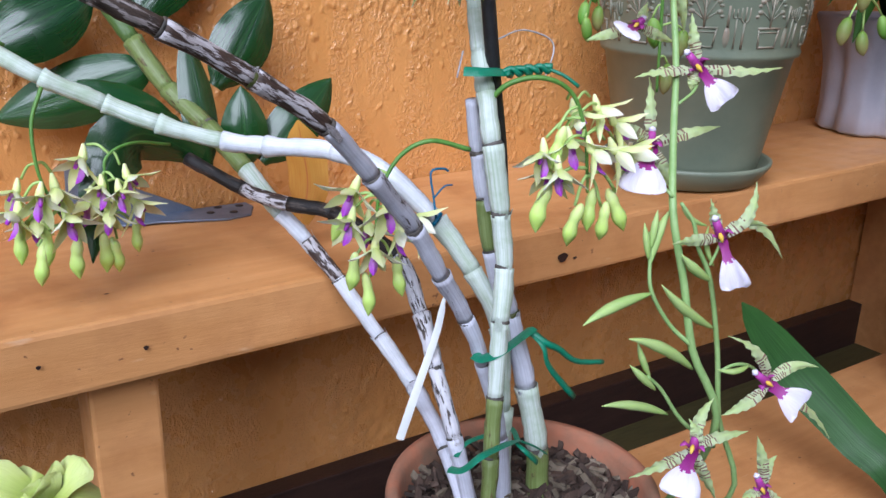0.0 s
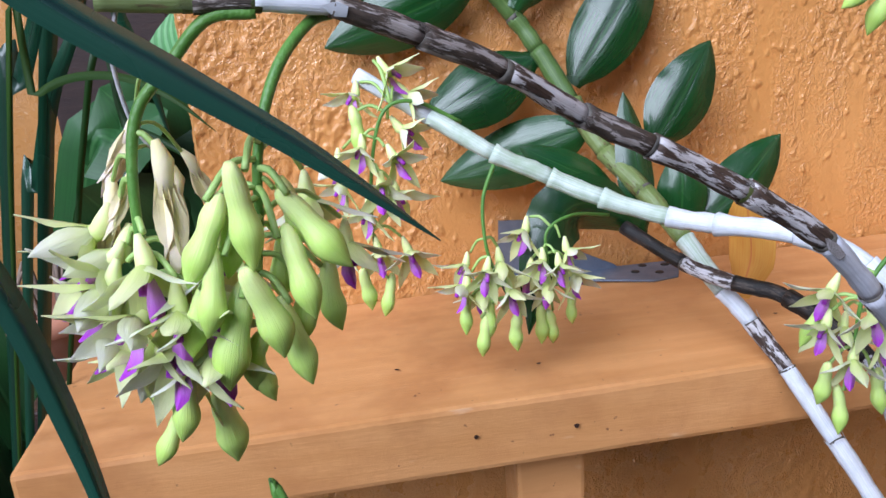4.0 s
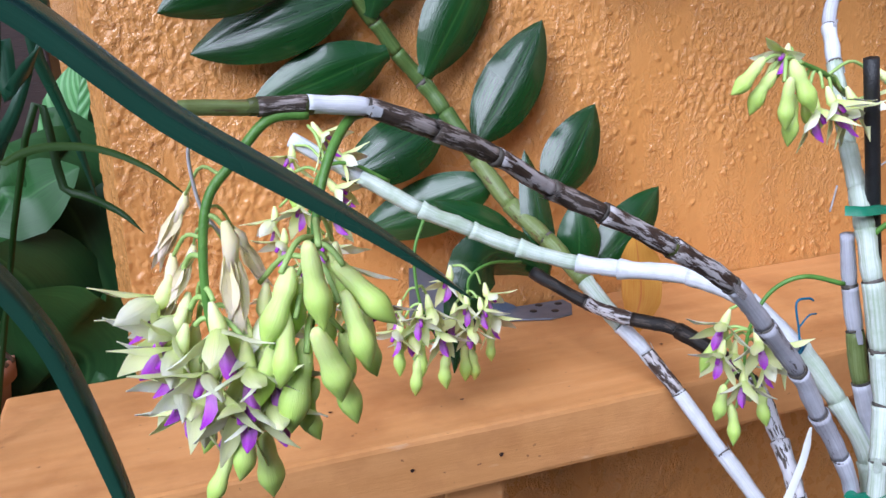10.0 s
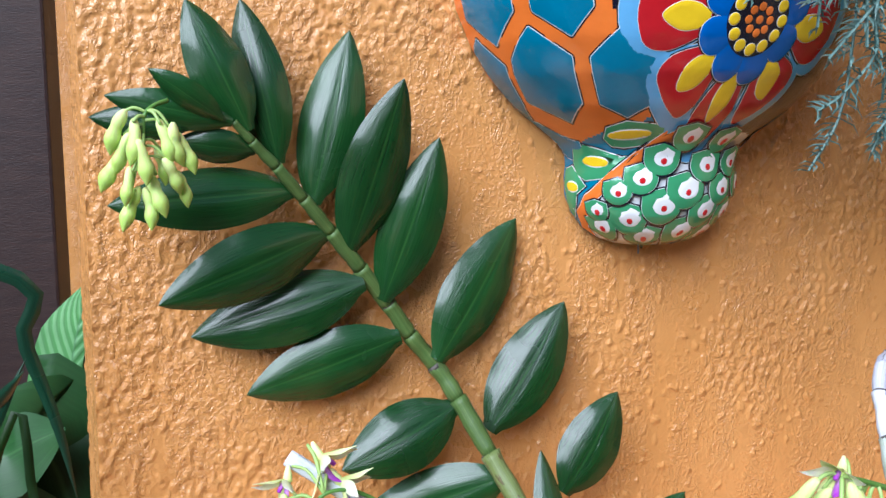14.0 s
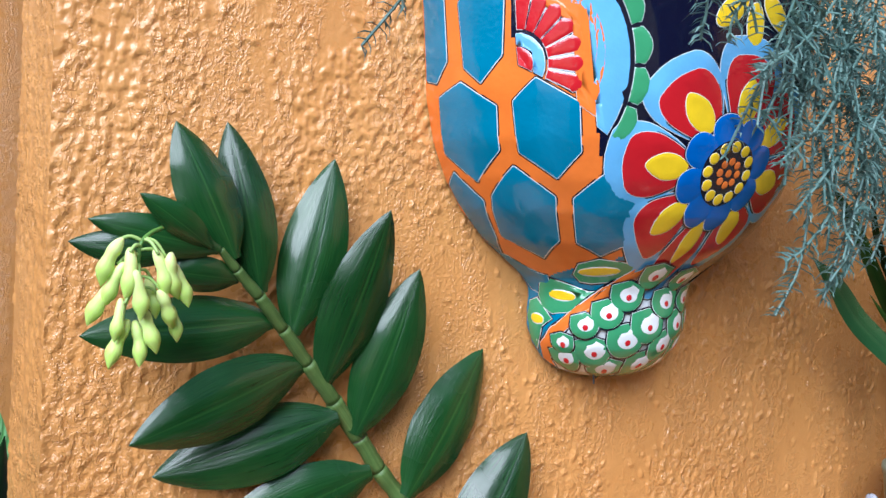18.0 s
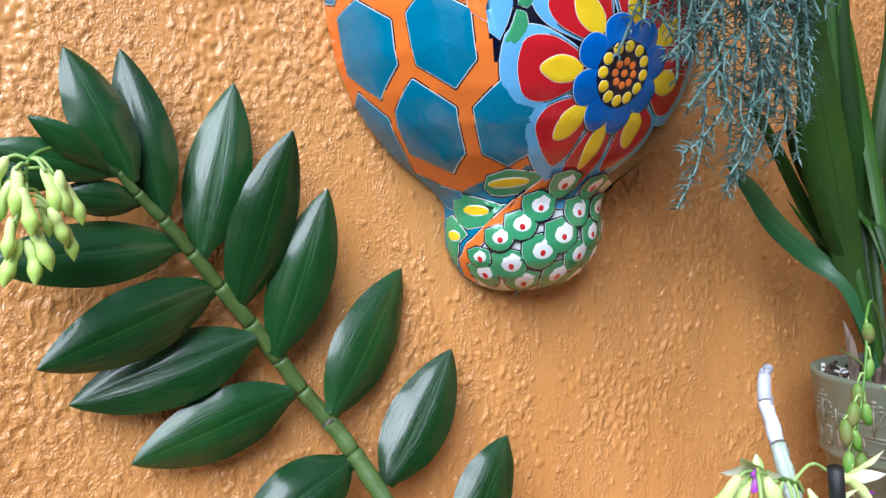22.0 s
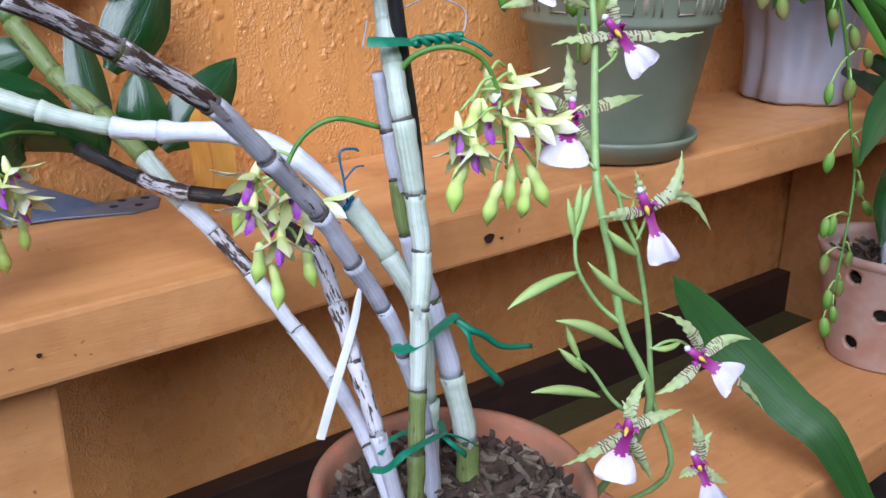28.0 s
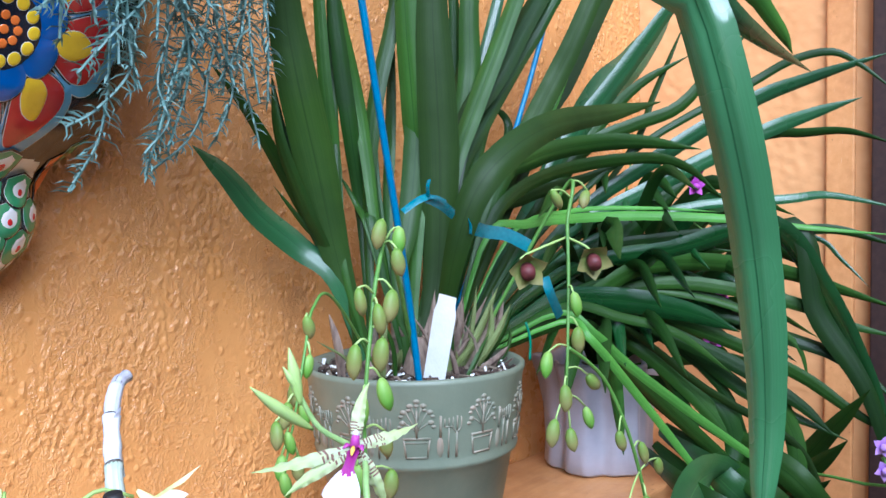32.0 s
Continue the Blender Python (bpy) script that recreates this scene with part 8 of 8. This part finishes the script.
for pts, w, m in (([(1.247, -0.185, 0.942), (1.290, -0.251, 0.913), (1.338, -0.329, 0.841), (1.382, -0.433, 0.790)], 0.022, m_strap_dark), ([(1.252, -0.190, 0.912), (1.295, -0.272, 0.841), (1.335, -0.345, 0.734), (1.349, -0.376, 0.657)], 0.024, m_strap),
                  ([(1.319, -0.276, 0.941), (1.357, -0.372, 0.915), (1.378, -0.433, 0.890), (1.393, -0.494, 0.839)], 0.018, m_strap_dark), ([(1.345, -0.361, 1.058), (1.356, -0.407, 0.947), (1.375, -0.461, 0.852), (1.386, -0.497, 0.717)], 0.030, m_strap_dark),
                  ([(1.331, -0.310, 0.884), (1.352, -0.374, 0.801), (1.353, -0.388, 0.717), (1.369, -0.425, 0.648)], 0.024, m_strap), ([(1.312, -0.280, 0.839), (1.316, -0.316, 0.770), (1.274, -0.297, 0.718)], 0.026, m_strap_dark)):
    fan(pts, w, m, rl.uniform(-30, 30), LR, lav_plant)

fan([(1.276, -0.200, 0.767), (1.139, -0.340, 0.766), (1.155, -0.400, 0.729), (1.287, -0.420, 0.617), (1.371, -0.440, 0.506)], 0.040, m_strap_dark, -10, plant=lav_plant)
fan([(1.353, -0.200, 0.779), (1.261, -0.360, 0.753), (1.289, -0.400, 0.698), (1.312, -0.430, 0.613), (1.349, -0.440, 0.513)], 0.036, m_strap_dark, 12, plant=lav_plant)
fan([(1.337, -0.200, 0.774), (1.250, -0.330, 0.749), (1.342, -0.370, 0.641), (1.429, -0.380, 0.465)], 0.044, m_leaf_dull, -15, plant=lav_plant)
fan([(1.323, -0.200, 0.760), (1.290, -0.300, 0.706), (1.396, -0.330, 0.593), (1.433, -0.340, 0.467)], 0.040, m_strap_dark, 10, plant=lav_plant)
fan([(1.384, -0.200, 0.799), (1.307, -0.360, 0.773), (1.314, -0.420, 0.725), (1.427, -0.440, 0.614)], 0.036, m_strap, -8, plant=lav_plant)

purple = thing("purple_orchid", "orchid with small magenta flowers among the leaves by the corner", "orchid", at=(1.50, -0.10, bench_top(1.5)))
m_mag = petal_mat("magenta_petal", (0.30, 0.02, 0.26), (0.42, 0.07, 0.42))
m_mag_pale = petal_mat("pale_violet_petal", (0.42, 0.20, 0.62), (0.52, 0.30, 0.72))
MAG = []
for k in range(2):
    items = []
    for j in range(5):
        C, W, S = petal_pts(0.019, 0.012, 55, 25, 2 * math.pi * j / 5, n=8)
        items.append((*blade_g("", C, W, S, None, fold=0.15, cols=4, thick=0.0004, wave=0.1),))
    items.append(tube_item(np.array([(0, 0, 0.0), (0, 0, -0.006), (0, -0.002, -0.014)]), [0.003, 0.005, 0.006], 9))
    MAG.append(gather(items, m_mag if k == 0 else m_mag_pale, "flower"))
pl_stem = [(1.47, -0.06, bench_top(1.47) + 0.001), (1.45, -0.07, 0.90), (1.43, -0.09, 1.05), (1.41, -0.12, 1.16)]
tube("stem", pl_stem, [0.003, 0.002, 0.0015], m_stalk, purple, 7)
for p, k in (((1.311, -0.264, 1.110), 0), ((1.327, -0.282, 1.044), 0), ((1.321, -0.272, 1.029), 0), ((1.319, -0.261, 1.125), 0), ((1.326, -0.281, 0.911), 0), ((1.332, -0.290, 0.970), 0), ((1.341, -0.482, 0.800), 1), ((1.342, -0.484, 0.773), 1)):
    place("flower", MAG[k], purple, aim(p, (-0.7, -0.6, -0.2 + 0.3 * rl.random()), rl.uniform(0, 72), 0.8))
    q = min(spline(pl_stem, 20), key=lambda c: np.linalg.norm(c - np.array(p)))
    if k == 0:
        put("pedicel", tube_g("pedicel", spline([q, 0.5 * (np.array(p) + q) + np.array([0, 0, 0.01]), p], 8), 0.0011, m_stalk, 6), purple)
for p in ((1.326, -0.430, 0.753), (1.353, -0.466, 0.863), (1.347, -0.443, 0.799), (1.323, -0.412, 0.737)):
    fan([(1.5, -0.20, 0.44), (np.array(p) + np.array([1.5, -0.22, 0.55])) / 2, p], 0.030, m_strap, 10, plant=corner)
tube("stem", [(1.5, -0.24, 0.411), (1.42, -0.30, 0.70), (1.345, -0.487, 0.753), (1.343, -0.483, 0.787)], 0.002, m_stalk, corner, 7)

# corner trim and the dark window frame on the side wall
trim = box("trim", (1.648, -0.364, 0.0), (1.6585, -0.322, 2.2), m_bench, bevel=0.003)
tagged(trim, "orange painted flat board on the side wall", "trim", kind="structure")
win = tagged(box("window_1", (1.630, -0.47, 0.50), (1.6585, -0.392, 2.2), m_brown, bevel=0.003), "dark brown painted window frame", "window frame", kind="structure")

# ---- metal bracket lying on the shelf by the wall ----
bracket = thing("metal_bracket", "blue-grey metal angle bracket with screw holes", "bracket", at=(0.35, -0.03, bench_top(0.35)))
bz = bench_top(0.37)
prof = [(0.268, -0.004), (0.322, -0.004), (0.380, -0.003), (0.434, -0.004), (0.436, -0.020), (0.424, -0.046), (0.400, -0.050), (0.345, -0.030), (0.270, -0.018)]
bm = bmesh.new()
vsb = [bm.verts.new((x, y, bz + 0.0008)) for x, y in prof]
bm.faces.new(vsb)
ext = bmesh.ops.extrude_face_region(bm, geom=bm.faces[:])
bmesh.ops.translate(bm, vec=(0, 0, 0.002), verts=[g for g in ext["geom"] if isinstance(g, bmesh.types.BMVert)])
bmesh.ops.recalc_face_normals(bm, faces=bm.faces)
bmesh.ops.bevel(bm, geom=list(bm.edges), offset=0.0006, segments=1, affect="EDGES")
me = bpy.data.meshes.new("plate")
bm.to_mesh(me)
bm.free()
me.materials.append(m_metal)
put("plate", me, bracket)
for x, y in ((0.424, -0.014), (0.404, -0.010), (0.412, -0.032), (0.392, -0.024)):
    lathe("screw_hole", [(0.0, bz + 0.0034), (0.0036, bz + 0.0034), (0.0042, bz + 0.0026)], (x, y), m_black, bracket, 14)
bm = bmesh.new()
side = [bm.verts.new((x, -0.005, z)) for x, z in ((0.268, bz + 0.001), (0.271, bz + 0.060), (0.296, bz + 0.058), (0.322, bz + 0.034), (0.378, bz + 0.006), (0.384, bz + 0.001))]
bm.faces.new(side)
ext = bmesh.ops.extrude_face_region(bm, geom=bm.faces[:])
bmesh.ops.translate(bm, vec=(0, -0.002, 0), verts=[g for g in ext["geom"] if isinstance(g, bmesh.types.BMVert)])
bmesh.ops.recalc_face_normals(bm, faces=bm.faces)
me = bpy.data.meshes.new("flange")
bm.to_mesh(me)
bm.free()
me.materials.append(m_metal)
put("flange", me, bracket)
# ---- beyond the wall's end: dark post, side wall, broad-leaved plants ----
far_wall = tagged(box("wall_west", (-1.6, 1.10, 0.0), (0.6, 1.2, 2.6), m_stucco, bevel=0), "orange brown wall further back behind the plants", "wall", kind="structure")
post_w = tagged(box("trim_post", (-0.245, 0.55, 0.0), (-0.072, 0.68, 2.6), m_brown, bevel=0.004), "dark brown painted upright post", "post", kind="structure")
wall_side = tagged(box("wall_side", (-1.7, -1.2, 0.0), (-1.6, 1.2, 1.5), m_brown, bevel=0), "dark wall closing the side beyond the plants", "wall", kind="structure")

left_plant = thing("broad_leaf_plant", "broad-leaved glossy dark green plant beyond the wall's end", "plant", at=(-0.18, 0.30, 0.0))
LB = (-0.18, 0.30, 0.0)


def broad(pts, w, m, tw=0.0, plant=None, fold=0.18):
    C = spline(pts, 26)
    s = np.linspace(0, 1, 26)
    blade("leaf", C, 0.5 * w * np.interp(s, [0, 0.3, 0.45, 0.65, 0.85, 0.95, 1], [0.06, 0.10, 0.75, 1, 0.72, 0.3, 0.02]), side_for(C, tw), m, plant or left_plant, fold=fold, cols=10, wave=0.06, phase=rnd.random() * 6)


broad([LB, (-0.16, 0.30, 0.45), (-0.047, 0.300, 0.715), (-0.033, 0.300, 0.869), (-0.009, 0.300, 0.969)], 0.105, m_banded, 15)
broad([LB, (-0.10, 0.30, 0.45), (-0.019, 0.260, 0.722), (-0.003, 0.270, 0.851), (0.001, 0.280, 0.939)], 0.060, m_broad, -50)
broad([LB, (-0.12, 0.25, 0.45), (-0.018, 0.160, 0.661), (-0.026, 0.150, 0.790), (-0.050, 0.160, 0.849)], 0.17, m_broad, 12)
broad([LB, (-0.14, 0.22, 0.45), (-0.064, 0.120, 0.634), (-0.070, 0.100, 0.746), (-0.102, 0.080, 0.806)], 0.17, m_broad, -15)
broad([LB, (-0.12, 0.20, 0.40), (-0.025, 0.220, 0.626), (0.005, 0.220, 0.730), (0.006, 0.220, 0.820)], 0.10, m_broad, -25)
broad([LB, (-0.20, 0.15, 0.40), (-0.045, 0.100, 0.646), (-0.058, 0.070, 0.714), (-0.085, 0.050, 0.769)], 0.13, m_broad, 20)
broad([LB, (-0.22, 0.20, 0.40), (-0.111, 0.140, 0.804), (-0.067, 0.120, 0.842), (-0.016, 0.100, 0.869)], 0.09, m_broad, 30)
broad([LB, (-0.20, 0.20, 0.35), (-0.043, 0.160, 0.794), (-0.056, 0.140, 0.857), (-0.082, 0.140, 0.891)], 0.15, m_broad, 0)
broad([LB, (-0.10, 0.16, 0.35), (-0.039, 0.100, 0.645), (-0.019, 0.100, 0.672), (0.009, 0.120, 0.721)], 0.11, m_broad, 0)
rq = random.Random(77)
for i in range(12):
    a = rq.uniform(0.2, 6.0)
    p = np.array([-0.24 + rq.uniform(-0.25, 0.10), 0.38 + rq.uniform(-0.05, 0.12), 0.0])
    h = rq.uniform(0.40, 0.66)
    d = np.array([math.cos(a), math.sin(a), 0]) * rq.uniform(0.05, 0.16)
    e = p + d + np.array([0, 0, h])
    if e[0] > -0.05 and e[1] < 0.18:
        continue
    broad([p, p + d * 0.2 + np.array([0, 0, 0.4 * h]), p + d * 0.6 + np.array([0, 0, 0.75 * h]), e], rq.uniform(0.08, 0.14), m_broad, rq.uniform(-60, 60))

# narrow dark straps rising and arching at the side
m_reed = leaf_mat("dark_reed_leaf", (0.006, 0.036, 0.018), (0.012, 0.055, 0.028), (0.004, 0.02, 0.01), 0.3, 30, jitter=0.2, coat=0.3)
reeds = thing("strap_plant", "tuft of narrow dark strap leaves at the shelf's end", "plant", at=(-0.25, -0.10, 0.0))
RB = (-0.25, -0.10, 0.0)
for pts, w, m, tw in (
        ([(-0.098, -0.100, 0.796), (-0.074, -0.120, 0.849), (-0.047, -0.140, 0.914), (-0.025, -0.150, 0.950), (-0.003, -0.150, 0.994)], 0.0115, m_reed, 10),
        ([(-0.078, -0.160, 0.871), (-0.052, -0.180, 0.926), (-0.032, -0.190, 0.966), (-0.018, -0.200, 1.004)], 0.012, m_reed, 25),
        ([(-0.33, -0.10, 0.6), (-0.30, -0.08, 1.10), (-0.033, -0.060, 1.035), (-0.020, -0.050, 0.982), (-0.003, -0.040, 0.916), (0.007, -0.030, 0.852)], 0.0115, m_reed, 0),
        ([(-0.049, -0.220, 0.910), (-0.026, -0.240, 0.926), (-0.003, -0.250, 0.935), (0.027, -0.270, 0.935), (0.053, -0.290, 0.925), (0.074, -0.300, 0.907)], 0.0052, m_under, 20),
        ([(-0.050, -0.140, 0.910), (-0.026, -0.150, 0.958), (-0.003, -0.160, 0.989)], 0.012, m_reed, -15),
        ([(-0.042, -0.100, 0.882), (-0.006, -0.120, 0.886), (0.025, -0.130, 0.871), (0.042, -0.140, 0.854)], 0.006, m_strap_dark, 0)):
    fan(pts, w, m, tw, RB, reeds)

# long blades hanging close in front
# the wide dark groove puts the shade of the fold into the colour
m_blade2 = leaf_mat("dark_blue_green_blade", (0.011, 0.050, 0.034), (0.018, 0.068, 0.046), (0.003, 0.016, 0.011), 0.26, 30, jitter=0.1, coat=0.6, groove=0.32)
front = thing("strap_plant", "plant with long blue-green strap blades hanging across the flowers", "plant", at=(-0.50, -0.40, 0.0))
FB = (-0.50, -0.40, 0.0)
BT = (0.6, 0.8, 1, 1, 1, 1, 0.95, 0.85, 0.6, 0.03)
strap(front, [FB, (-0.55, -0.45, 0.8), (-0.048, -0.510, 1.057), (-0.010, -0.520, 1.036), (0.018, -0.524, 1.017), (0.036, -0.523, 1.005), (0.067, -0.522, 0.976), (0.093, -0.522, 0.957), (0.124, -0.522, 0.934), (0.155, -0.522, 0.907)], 0.0112, m_blade2, 15, 0.45, 40, BT)
strap(front, [FB, (-0.52, -0.42, 0.6), (-0.059, -0.450, 0.976), (-0.022, -0.458, 0.952), (-0.000, -0.460, 0.925), (0.015, -0.460, 0.898), (0.023, -0.460, 0.872), (0.031, -0.462, 0.838), (0.037, -0.465, 0.806), (0.040, -0.467, 0.776)], 0.0105, m_blade2, 10, 0.45, 44, BT)
strap(front, [FB, (-0.5, -0.41, 0.45), (-0.076, -0.440, 0.891), (-0.039, -0.450, 0.866), (-0.022, -0.455, 0.839), (-0.016, -0.458, 0.819), (-0.013, -0.460, 0.795)], 0.0085, m_blade2, 10, 0.45, 30, BT)

# hanging clay pot piece at the edge
side_pot = thing("flower_pot", "small terracotta pot of dry roots on a brown stand", "plant pot", at=(-0.143, 0.07, 0.0))
SX, SY, SZ = -0.143, 0.070, 0.681
lathe("body", [(0.0, SZ - 0.07), (0.030, SZ - 0.07), (0.040, SZ + 0.0), (0.046, SZ + 0.002), (0.047, SZ + 0.022), (0.043, SZ + 0.022), (0.040, SZ + 0.01), (0.0, SZ + 0.01)], (SX, SY), m_terra, side_pot, 40)
for i in range(14):
    a = rq.random() * 6.28
    tube("root", [(SX + 0.02 * math.cos(a), SY + 0.02 * math.sin(a), SZ + 0.01), (SX + 0.035 * math.cos(a), SY + 0.035 * math.sin(a), SZ + 0.04 + 0.02 * rq.random()), (SX + 0.048 * math.cos(a + 0.3), SY + 0.048 * math.sin(a + 0.3), SZ + 0.02)], 0.0022, m_dried, side_pot, 6)
side_stand = thing("plant_stand", "brown wooden block under the small pot", "plant stand", at=(SX, SY, 0))
box("block", (SX - 0.035, SY - 0.035, 0.0), (SX + 0.035, SY + 0.035, SZ - 0.0705), m_brown, side_stand, 0.003)

# yellow-green flower low beside the post
low_fl = thing("yellow_orchid", "low orchid with broad yellow-green petals and a cut stalk", "orchid", at=(0.19, -0.42, 0.0))
m_lime = petal_mat("lime_petal", (0.46, 0.60, 0.10), (0.62, 0.72, 0.25))
LF = np.array((0.186, -0.400, 0.684))
for tip, w, tw in (((0.201, -0.405, 0.703), 0.020, 20), ((0.181, -0.410, 0.701), 0.024, -10), ((0.166, -0.400, 0.695), 0.022, 30), ((0.207, -0.400, 0.673), 0.018, 0), ((0.170, -0.400, 0.673), 0.02, 0)):
    C = spline([LF, 0.5 * (LF + np.array(tip)) + np.array([0, -0.004, 0.004]), tip], 12)
    blade("petal", C, 0.5 * w * np.interp(np.linspace(0, 1, 12), [0, 0.3, 0.7, 0.92, 1], [0.3, 0.6, 1, 0.7, 0.1]), side_for(C, tw), m_lime, low_fl, fold=0.2, cols=6, wave=0.15)
LF2 = np.array((0.182, -0.400, 0.679))
for tip, w, tw in (((0.199, -0.405, 0.704), 0.020, 20), ((0.180, -0.410, 0.702), 0.02, -10), ((0.155, -0.400, 0.708), 0.020, 30), ((0.150, -0.400, 0.700), 0.018, 0), ((0.166, -0.400, 0.691), 0.02, 0)):
    C = spline([LF2, 0.5 * (LF2 + np.array(tip)) + np.array([0, -0.004, 0.004]), tip], 12)
    blade("petal", C, 0.5 * w * np.interp(np.linspace(0, 1, 12), [0, 0.3, 0.7, 0.92, 1], [0.3, 0.6, 1, 0.7, 0.1]), side_for(C, tw), m_lime, low_fl, fold=0.2, cols=6, wave=0.15)
tube("stem", [(0.19, -0.42, 0.0), (0.20, -0.41, 0.4), tuple(LF)], 0.003, m_stalk, low_fl, 7)
tube("stem", [(0.19, -0.42, 0.0), (0.20, -0.41, 0.4), tuple(LF2)], 0.003, m_stalk, low_fl, 7)
tube("cut_stalk", [(0.18, -0.42, 0.0), (0.17, -0.41, 0.4), (0.093, -0.400, 0.737), (0.093, -0.400, 0.755)], [0.003, 0.0024, 0.0018], m_stalk, low_fl, 8)
